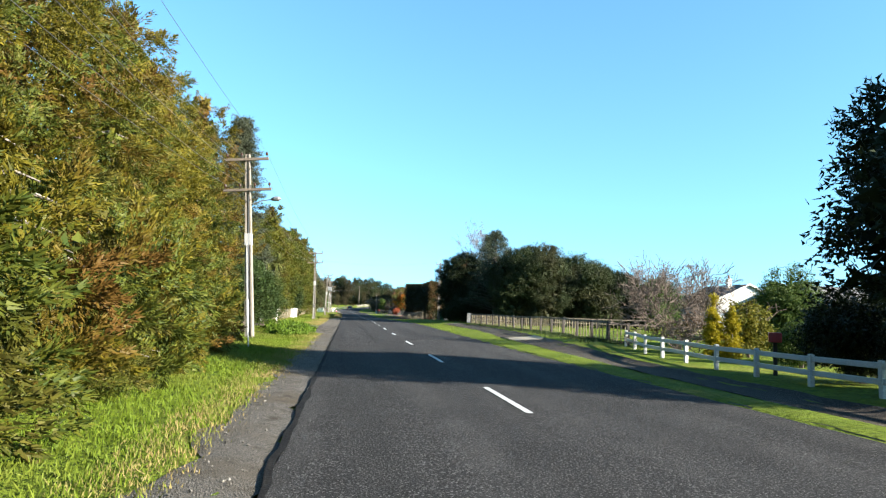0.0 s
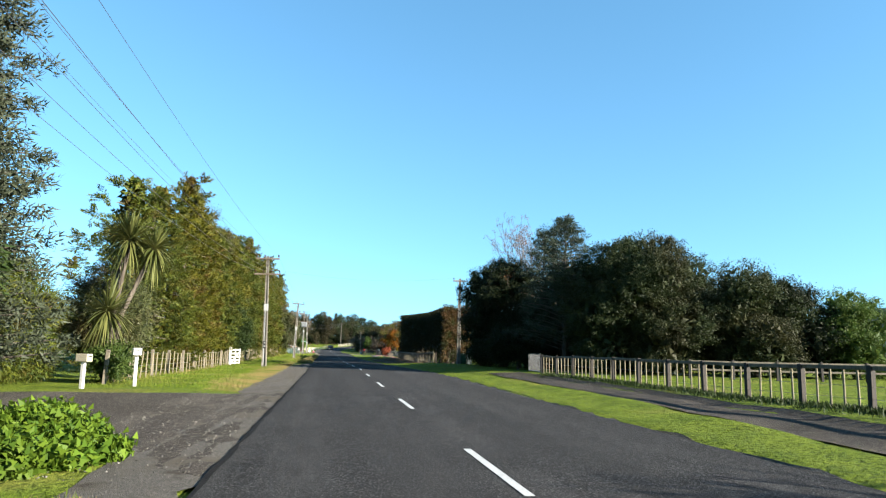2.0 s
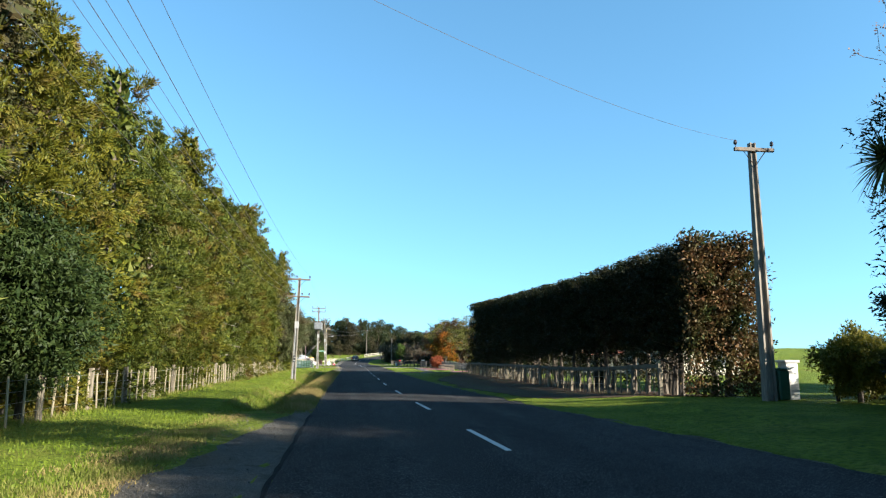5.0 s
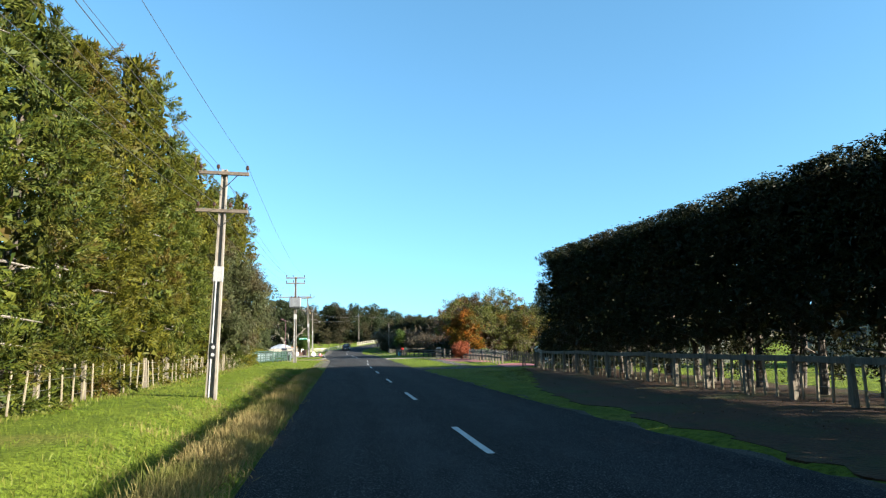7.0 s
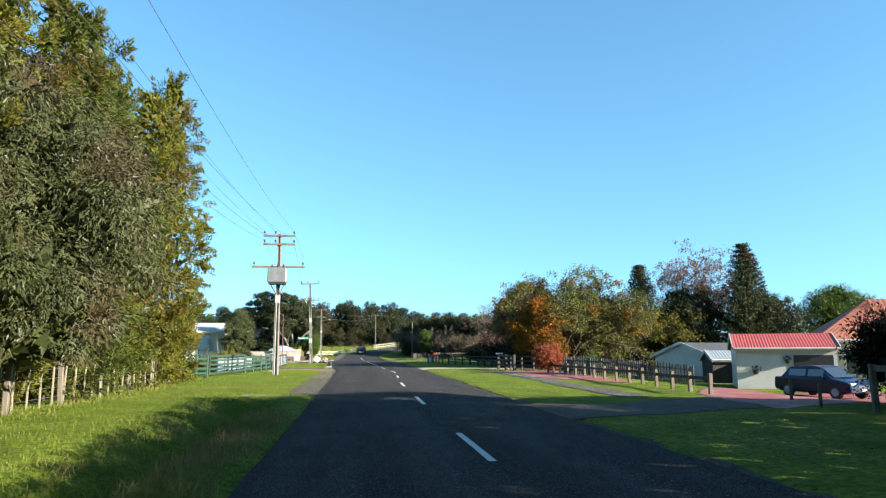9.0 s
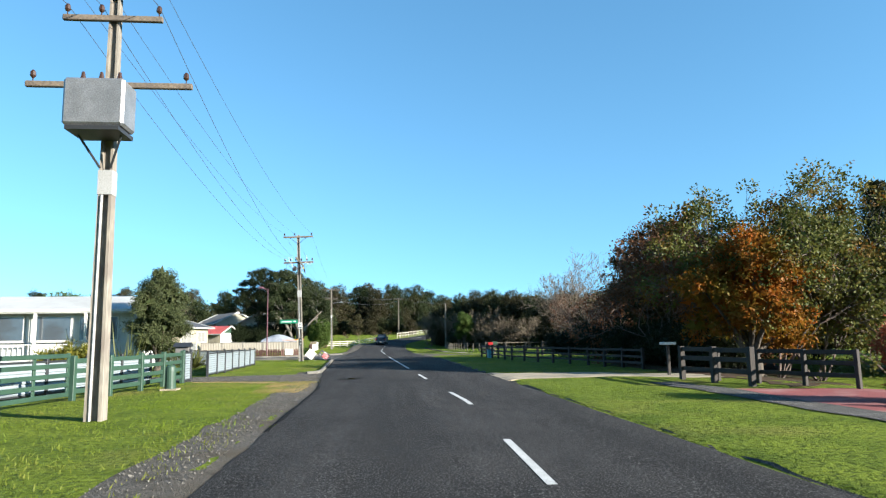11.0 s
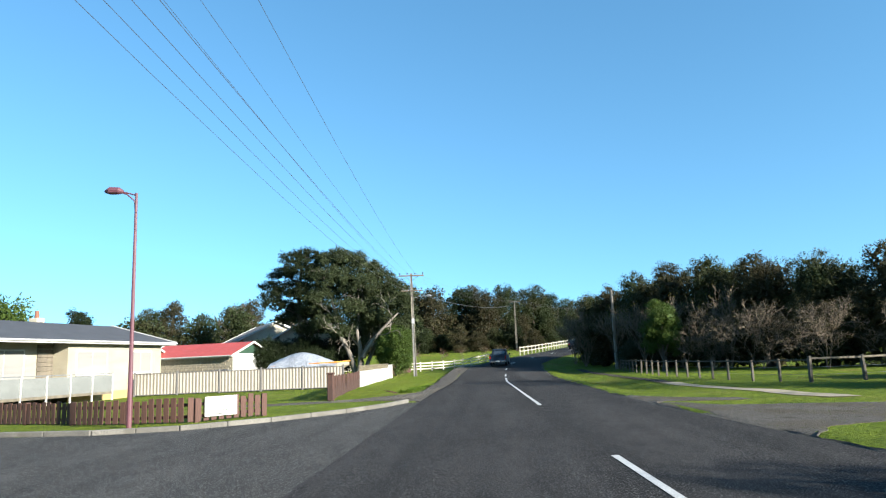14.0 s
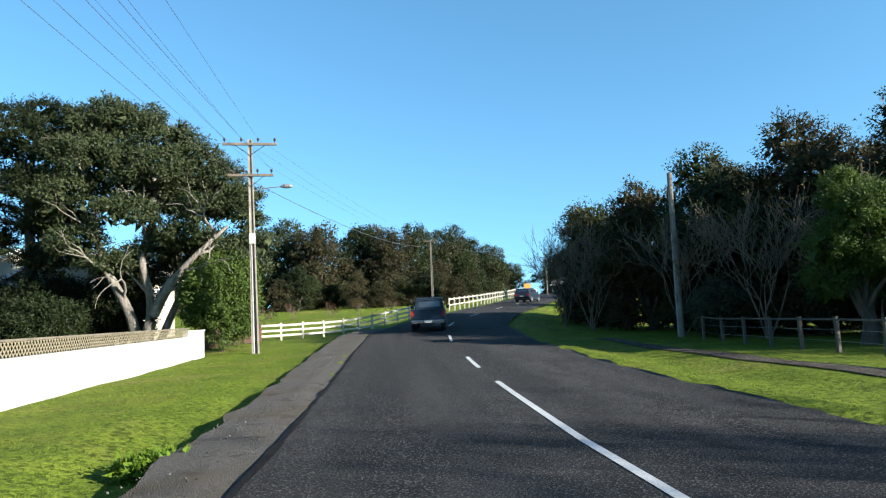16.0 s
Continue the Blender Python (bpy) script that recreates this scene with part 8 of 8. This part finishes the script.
fence("veranda_rail", "low white rail along the front of the bungalow", [(47.3, 80.2), (52.0, 79.4), (57.8, 78.0)], 1.9, 1.8, 0.1, WHITE, [(1.85, 0.08, 0.05), (1.3, 0.08, 0.05)], WHITE, seed=15)
house("bungalow", "low brick bungalow with a grey roof behind shrubs", 33.5, 42.0, 12, 11, 7, 2.5, 1.2, BRICKRED, GREYROOF, 0.6, [("S", -3, 1.4, 1.6, 1.1, 1), ("W", 0, 1.4, 1.8, 1.1, 1)], None, 0.3)
house("bungalow", "pale house with a brown roof beyond the hedge", 31.6, 140.0, 5, 7.5, 8, 2.7, 1.8, CREAM2, BROWNROOF, 0.6, [("S", -3, 1.5, 1.6, 1.2, 1), ("S", 2, 1.5, 1.8, 1.2, 1), ("W", 0, 1.5, 1.8, 1.2, 1)], None)
shed = house("garden_shed", "white painted shed with a red corrugated roof", 25.3, 172.6, -26, 5.2, 4.0, 2.35, 0.75, WHITE, REDROOF, 0.25, [], None, 0.16, doors=())
# A black panel on the wall stands for the unlit garage inside.
part("doorway", bmbox(1.4, -2.03, 0.95, 2.0, 0.05, 1.9), BLACKPAINT, shed, "flat black panel for the shade inside the open garage doorway")
for q, z in ((-1.6, 0.95), (0.1, 1.55)):
    fp = thing("wall_planter", "dark planter hung on the white shed wall", "planter", 25.3 + q * 0.899 - 2.0 * 0.438, 172.6 - q * 0.438 - 2.0 * 0.899, ground_z(25.3, 172.6) + z, -26)
    part("pot", bmtube([(0, -0.05, -0.12), (0, -0.05, 0.12)], [0.13, 0.2], 10), BLACKPAINT, fp)
    rg = np.random.default_rng(int(q * 10) + 99)
    P, D, N = fill_clumps(rg, np.array([[0, -0.05, 0.16]]), np.array([[0, 0, 1.0]]), 0.2, 80, 0.0)
    leaf_object("plant", P, D, 0.12, 0.05, L_DARK, fp, rg)
house("white_garage", "small white gabled garage with a dark roof", 26.9, 184.4, 30, 6.6, 4.6, 1.8, 0.9, WHITE, SLATEROOF, 0.3, [], None, 0.2)
house("greenhouse_lean_to", "low lean-to with a striped translucent roof", 26.0, 178.4, -12, 4.2, 2.4, 1.6, 0.5, DARKTIMBER, CORRWHITE, 0.2, [], None, 0.2)
house("brick_house", "house with an orange-red tiled hip roof beside the yard", 35.8, 175.8, -28, 10.5, 8.2, 3.1, 2.4, CREAM2, REDTILE, 0.6, [("W", 1.5, 1.4, 1.4, 1.5, 1), ("W", -2.2, 1.4, 1.2, 1.5, 1), ("S", -3, 1.4, 1.6, 1.5, 1)], None, 0.3, hip=True)

# cream bungalow by the side road: its front looks to the main road, one half set back behind a veranda
ang = math.degrees(math.atan2(16.6, 2.6))
ca, sa = math.cos(radians(ang)), math.sin(radians(ang))
PALEROOF = paint("pale_painted_roof_iron", (0.50, 0.50, 0.48), 0.55, 0.1)
OCHRE = paint("ochre_base_paint", (0.50, 0.35, 0.15), 0.7, 0.1)
FROSTED = paint("frosted_rail_panel", (0.24, 0.25, 0.24), 0.25, 0.06)
bung = house("cream_bungalow", "long cream weatherboard bungalow with a dark grey roof and veranda", -23.3 - 4.5 * sa, 249.3 + 4.5 * ca, ang, 16.7, 7.0, 3.72, 0.95, CREAM, SLATEROOF, 1.5, [("W", 0.6, 2.3, 2.3, 1.3, 1)], (3.2, 0.6, 0.35, CREAM2), 0.3, base=CREAM2, glass=CURTAIN)
part("front_block", bmbox(4.2, -4.0, 1.45, 8.3, 1.02, 3.7, bevel=0.01), CREAM, bung)
part("base_course", bmbox(4.2, -4.53, 0.08, 8.3, 0.05, 0.8), OCHRE, bung, "ochre painted base course")
for i in range(9):
    part("weatherboard", bmbox(-0.5, -3.535, 1.15 + 0.24 * i, 1.1, 0.05, 0.21, rx=-5), OLDTIMBER, bung, "tan weatherboard panel")
for q, wd in ((1.9, 2.4), (6.2, 2.1)):
    window(bung, q, -4.525, 2.15, wd, 1.25, -90, WHITE, 1, CURTAIN)
for q in (-6.0, -3.2):
    window(bung, q, -3.525, 2.1, 2.5, 1.5, -90, WHITE, 1, CURTAIN)
part("veranda_deck", bmbox(-2.6, -4.55, 0.42, 9.8, 2.1, 0.14), OLDTIMBER, bung)
for i in range(7):
    q = -7.4 + 1.62 * i
    part("rail_post", bmbox(q, -5.58, 0.75, 0.07, 0.07, 1.55), WHITE, bung)
    if i < 6:
        part("rail_panel", bmbox(q + 0.81, -5.58, 0.92, 1.5, 0.02, 0.95), FROSTED, bung, "pale frosted rail panel")
part("handrail", bmbox(-2.54, -5.58, 1.5, 9.9, 0.07, 0.05), STEEL, bung)
part("satellite_dish", bmtube([(-8.75, -4.4, 3.2), (-8.82, -4.5, 3.2), (-8.86, -4.56, 3.22)], [0.1, 0.36, 0.40], 16), WHITE, bung, "white satellite dish")
part("flue", bmtube([(-5.6, 0.5, 4.2), (-5.6, 0.5, 6.0)], [0.14, 0.14], 10), STEEL, bung, "silver chimney flue")
part("flue_cowl", bmtube([(-5.6, 0.5, 6.0), (-5.6, 0.5, 6.06), (-5.6, 0.5, 6.2)], [0.22, 0.22, 0.08], 10), STEEL, bung)

rh = house("red_roof_house", "cream house with red iron roof, stone panels and green gable", -29.6, 283.8, -14, 10.4, 6.4, 2.9, 1.15, STONE, REDROOF, 0.6, [("E", 0.6, 1.75, 1.3, 1.3, 1)], None, 0.25, gable_mat=GREENPAINT)
part("end_wall", bmbox(5.22, 0, 1.35, 0.06, 6.4, 3.1), WHITE, rh, "white painted end wall")
part("brick_panel", bmbox(5.265, 0.6, 0.55, 0.03, 1.5, 0.75), BRICKRED, rh, "red brick panel under the window")
rng = random.Random(8)
for r in range(11):
    q = -5.1
    while q < 4.9:
        ln = rng.uniform(0.3, 0.75)
        if q + ln > 5.15:
            break
        o = part("stone", bmbox(0, 0, 0, ln - 0.03, 0.06 + rng.uniform(0, 0.05), 0.225, bevel=0.012), STONE, rh)
        o.matrix_local = pose(q + ln / 2, -3.22, 0.2 + r * 0.25, 0, 0, 0)
        q += ln
house("red_roof_wing", "set-back cream wing of the red-roofed house with green door", -39.0, 281.5, -2, 9.5, 6.0, 2.9, 1.0, WHITE, REDROOF, 0.6, [("S", 0.5, 1.5, 3.0, 1.6, 3), ("S", -3.2, 1.6, 1.5, 1.3, 1)], None, 0.25, doors=[("S", 3.4, 0.95, 2.0, GREENDARK)])
house("grey_roof_house", "pale two-level house with a grey tiled roof behind the others", -29.0, 301.0, -60, 12.0, 8.0, 4.4, 1.9, CREAM2, GREYROOF, 0.6, [("E", -1.2, 3.0, 1.4, 1.2, 1), ("E", 1.6, 1.4, 1.6, 1.2, 1), ("S", 3.0, 3.0, 1.6, 1.2, 1)], None, 0.3, gable_mat=CREAM2)
house("grey_roof_wing", "pale gabled wing with a grey tiled roof behind the others", -21.0, 297.0, 84, 9.0, 6.5, 4.6, 1.6, CREAM2, GREYROOF, 0.6, [("W", 0.0, 3.0, 1.6, 1.2, 1), ("S", 2.0, 3.0, 1.4, 1.2, 1)], None, 0.3)
house("grey_roof_house", "pale house with a grey roof beyond the side road", -50.0, 262.0, 30, 13.0, 8.0, 2.8, 1.8, CREAM2, GREYROOF, 0.6, [("S", -3, 1.5, 1.6, 1.2, 1), ("S", 2, 1.5, 1.6, 1.2, 1)], None, 0.3)

# white veranda house with green roof
vh = house("veranda_house", "white weatherboard house with glazed veranda", -18.4, 207.6, 4, 10.5, 7.0, 3.4, 0.9, WHITE, PALEROOF, 0.5, [], None, 0.2)
part("fascia", bmbox(0, -4.05, 3.3, 10.7, 0.08, 0.22), WHITE, vh, "white fascia board")
part("dado", bmbox(0, -3.62, 0.75, 10.5, 0.08, 1.5), WHITE, vh, "white boarded dado under the veranda windows")
for i in range(4):
    window(vh, -4.2 + 2.45 * i, -3.55, 2.35, 2.0, 1.3, -90, WHITE, 0)
for i in range(2):
    window(vh, 5.28, -2.2 + 2.6 * i, 2.35, 2.0, 1.3, 0, WHITE, 0)
for i in range(5):
    part("veranda_post", bmbox(-5.2 + 2.6 * i, -4.0, 1.6, 0.14, 0.14, 3.2), WHITE, vh)
part("veranda_floor", bmbox(0, -3.85, 0.62, 10.6, 0.7, 0.14), WHITE, vh)
for i in range(21):
    part("baluster", bmbox(-5.2 + 0.26 * i, -4.0, 1.05, 0.04, 0.04, 0.8), WHITE, vh)
part("handrail", bmbox(-2.6, -4.0, 1.48, 5.4, 0.07, 0.06), WHITE, vh)
house("green_roof_house", "white house with a green iron roof behind", -27.0, 217.0, 6, 12, 8, 3.2, 1.6, WHITE, GREENROOF, 0.5, [("S", 2, 1.6, 1.6, 1.2, 1)], None, 0.3)
for x, y, rz, lx, m in ((48, 418, -30, 12, GREYROOF), (-70, 305, 10, 12, GREYROOF)):
    house("distant_house", "distant pale house among trees", x, y, rz, lx, 8, 3.0, 1.8, CREAM2, m, 0.5, [("S", -2, 1.6, 1.6, 1.2, 1), ("S", 2.5, 1.6, 1.6, 1.2, 1)])


# ---- vehicles ----
def wheel(parent, x, y, r, wd=0.2):
    w = part("wheel", bmtube([(x, y - wd / 2, r), (x, y - wd / 2 + 0.03, r), (x, y + wd / 2 - 0.03, r), (x, y + wd / 2, r)], [r * 0.9, r, r, r * 0.9], 20), RUBBER, parent, smoothed=False)
    s = 1 if y > 0 else -1
    rim = part("rim", bmtube([(x, y + s * (wd / 2 - 0.01), r), (x, y + s * (wd / 2 + 0.012), r)], [r * 0.62, r * 0.58], 16), STEEL, w)
    return w


def shell(profile, half, tuck=0.06, bevel=0.05):
    """A car body from its side outline (x, z), rounded at the edges and tucked in at the sill."""
    bm = prism(bmesh.new(), profile, -half, half)
    edges = [e for e in bm.edges if abs(e.verts[0].co.y - e.verts[1].co.y) < 1e-4]
    bmesh.ops.bevel(bm, geom=edges, offset=bevel, segments=2, affect="EDGES", profile=0.6)
    return bm


def cabin(pts, half, lean):
    """Greenhouse: the outline narrows towards the roof."""
    bm = prism(bmesh.new(), pts, -half, half)
    lo, hi = min(p[1] for p in pts), max(p[1] for p in pts)
    for v in bm.verts:
        v.co.y *= 1 - lean * (v.co.z - lo) / (hi - lo)
    edges = [e for e in bm.edges]
    bmesh.ops.bevel(bm, geom=edges, offset=0.035, segments=2, affect="EDGES", profile=0.6)
    return bm


def pickup(x, y, rz, pitch=0.0):
    t = thing("pickup_truck", "blue-grey pickup truck with a chrome rear bumper on the road", "pickup truck", x, y, road_z(y) + 0.045, rz)
    t.matrix_world = t.matrix_world @ pose(0, 0, 0, 0, pitch, 0)
    part("lower_body", shell([(-2.45, 0.45), (-2.45, 0.72), (2.3, 0.72), (2.42, 0.6), (2.42, 0.42), (1.9, 0.36), (-1.9, 0.40)], 0.83), UTEBLUE, t)
    part("bonnet", shell([(0.75, 0.70), (0.75, 1.06), (2.15, 0.98), (2.35, 0.86), (2.38, 0.70)], 0.80), UTEBLUE, t)
    tray = part("tray", bmbox(-1.5, 0.79, 0.86, 1.85, 0.07, 0.5, bevel=0.02), UTEBLUE, t)
    box_b = bmbox(-1.5, -0.79, 0.86, 1.85, 0.07, 0.5, bevel=0.02)
    part("tray_side", box_b, UTEBLUE, t)
    part("tray_floor", bmbox(-1.5, 0, 0.68, 1.85, 1.5, 0.05), DARKMETAL, t)
    tg = part("tailgate", bmbox(-2.43, 0, 0.86, 0.07, 1.50, 0.50, bevel=0.02), UTEBLUE, t)
    part("tailgate_handle", bmbox(-2.48, 0, 1.0, 0.03, 0.22, 0.08), BLACKPAINT, tg)
    part("cab", cabin([(-0.56, 0.70), (-0.56, 1.10), (-0.42, 1.62), (0.35, 1.64), (0.95, 1.06), (0.98, 0.70)], 0.81, 0.16), UTEBLUE, t)
    o = part("rear_window", bmbox(0, 0, 0, 0.015, 1.12, 0.40, bevel=0.005), CARGLASS, t)
    o.matrix_local = pose(-0.50, 0, 1.36, 0, 15, 0)
    o = part("windscreen", bmbox(0, 0, 0, 0.015, 1.15, 0.66, bevel=0.005), CARGLASS, t)
    o.matrix_local = pose(0.69, 0, 1.34, 0, -46, 0)
    for s in (-1, 1):
        o = part("side_window", bmbox(0, 0, 0, 0.85, 0.012, 0.36, bevel=0.004), CARGLASS, t)
        o.matrix_local = pose(0.02, s * 0.735, 1.35, s * 12, 0, 0)
        part("tail_light", bmbox(-2.455, s * 0.76, 0.90, 0.05, 0.12, 0.30, bevel=0.01), LAMPRED, t)
        part("headlight", bmbox(2.36, s * 0.62, 0.78, 0.08, 0.32, 0.16, bevel=0.02), LAMPWHITE, t)
        part("mirror", bmbox(0.72, s * 0.95, 1.12, 0.08, 0.18, 0.16, bevel=0.02), BLACKPAINT, t)
        for wx in (-1.45, 1.5):
            wheel(t, wx, s * 0.74, 0.34, 0.22)
    part("rear_bumper", bmbox(-2.52, 0, 0.50, 0.14, 1.62, 0.18, bevel=0.03), CHROME, t, "chrome step bumper")
    part("number_plate", bmbox(-2.60, 0, 0.52, 0.015, 0.36, 0.12), WHITE, t)
    part("front_bumper", bmbox(2.45, 0, 0.48, 0.14, 1.62, 0.18, bevel=0.03), CHROME, t)
    part("ladder_rail", bmtube([(-0.62, -0.6, 1.1), (-0.62, -0.6, 1.58), (-0.62, 0.6, 1.58), (-0.62, 0.6, 1.1)], [0.025] * 4, 6), BLACKPAINT, t)
    return t


def hatchback(x, y, z, rz, material, label, name="car", wagon=False):
    t = thing(name, label, "car", x, y, z, rz)
    part("body", shell([(-2.05, 0.35), (-2.1, 0.60), (-2.02, 0.92), (1.0, 0.94), (1.75, 0.82), (2.08, 0.66), (2.12, 0.35), (1.7, 0.24), (-1.7, 0.24)], 0.84, bevel=0.07), material, t)
    back = -1.95 if wagon else -1.35
    part("cabin", cabin([(-2.0 if wagon else -1.75, 0.88), (back + 0.1, 1.40), (-0.1, 1.48), (0.35, 1.44), (1.15, 0.90)], 0.80, 0.22), material, t)
    o = part("windscreen", bmbox(0, 0, 0, 0.015, 1.18, 0.72, bevel=0.005), CARGLASS, t)
    o.matrix_local = pose(0.79, 0, 1.19, 0, -54, 0)
    o = part("rear_window", bmbox(0, 0, 0, 0.015, 1.10, 0.46, bevel=0.005), CARGLASS, t)
    o.matrix_local = pose(-1.91 if wagon else -1.53, 0, 1.18, 0, 8 if wagon else 38, 0)
    for s in (-1, 1):
        for wx, ln in ((-0.75, 0.95), (0.28, 0.85)):
            o = part("side_window", bmbox(0, 0, 0, ln, 0.012, 0.34, bevel=0.004), CARGLASS, t)
            o.matrix_local = pose(wx, s * 0.735, 1.15, s * 18, 0, 0)
        part("tail_light", bmbox(-2.06, s * 0.66, 0.75, 0.06, 0.28, 0.16, bevel=0.015), LAMPRED, t)
        part("headlight", bmbox(2.0, s * 0.6, 0.68, 0.16, 0.36, 0.14, bevel=0.02), LAMPWHITE, t)
        part("mirror", bmbox(0.72, s * 0.92, 0.98, 0.1, 0.16, 0.12, bevel=0.02), material, t)
        part("door_handle", bmbox(-0.25, s * 0.845, 0.82, 0.16, 0.02, 0.03), material, t)
        for wx in (-1.3, 1.32):
            wheel(t, wx, s * 0.76, 0.31, 0.19)
    part("number_plate", bmbox(2.125, 0, 0.45, 0.012, 0.36, 0.11), WHITE, t)
    part("number_plate", bmbox(-2.10, 0, 0.62, 0.012, 0.36, 0.11), WHITE, t)
    part("grille", bmbox(2.10, 0, 0.58, 0.03, 0.7, 0.09), BLACKPAINT, t)
    return t


pickup(1.0, 283.4, 84, -2.2)
hatchback(13.6, 318.5, road_z(318.5) + 0.045, 62, CARGREY, "dark blue-grey hatchback driving round the bend", wagon=True)
hatchback(22.0, 164.4, ground_z(22.0, 164.4) + 0.03, -77, CARBLUE, "dark blue car parked on the red driveway")
hatchback(-19.5, 262.0, ground_z(-19.5, 262.0), 12, BLACKPAINT, "dark car parked behind the ribbed fence")

# boat under a silver tarpaulin
bt = thing("boat", "cream boat on a trailer under a silver tarpaulin", "boat", -12.5, 260.5, ground_z(-12.5, 260.5) + 0.22, -8)
bm = bmesh.new()
rings = []
for i, (q, wd, zb) in enumerate(((-2.6, 0.95, 0.55), (-1.0, 1.05, 0.52), (0.8, 0.95, 0.6), (2.0, 0.55, 0.85), (2.7, 0.06, 1.25))):
    zt = 1.28 + 0.04 * i
    rings.append([bm.verts.new(v) for v in ((q, -wd, zt), (q, -wd * 0.85, (zt + zb) / 2), (q, 0, zb), (q, wd * 0.85, (zt + zb) / 2), (q, wd, zt))])
for a, b in zip(rings, rings[1:]):
    for k in range(4):
        bm.faces.new((a[k], b[k], b[k + 1], a[k + 1]))
    bm.faces.new((a[4], b[4], b[0], a[0]))
bm.faces.new(rings[0])
bmesh.ops.recalc_face_normals(bm, faces=bm.faces[:])
part("hull", bm, CREAM, bt)
part("gunwale", bmtube([(-2.6, -0.97, 1.3), (0.8, -0.97, 1.42), (2.0, -0.57, 1.45), (2.75, 0, 1.5)], [0.05] * 4, 6), ORANGE, bt, "orange rubbing strake")
bm = bmesh.new()
bmesh.ops.create_grid(bm, x_segments=26, y_segments=16, size=1.0)
for v in bm.verts:
    u, w = v.co.x, v.co.y
    v.co = Vector((u * 2.5 - 0.4, w * 1.15, 1.36 + 0.85 * max(0, 1 - abs(w) ** 1.6) * max(0.05, 1 - abs(u + 0.15) ** 1.7) + 0.05 * noise.noise((u * 5, w * 5, 1)) - 0.15 * abs(w) ** 4))
part("tarpaulin", bm, TARP, bt, "crumpled silver tarpaulin", smoothed=True)
part("trailer_frame", bmbox(0, 0, 0.42, 5.2, 1.2, 0.08), STEEL, bt)
for s in (-1, 1):
    wheel(bt, -0.6, s * 0.95, 0.28, 0.18).location.z = -0.22
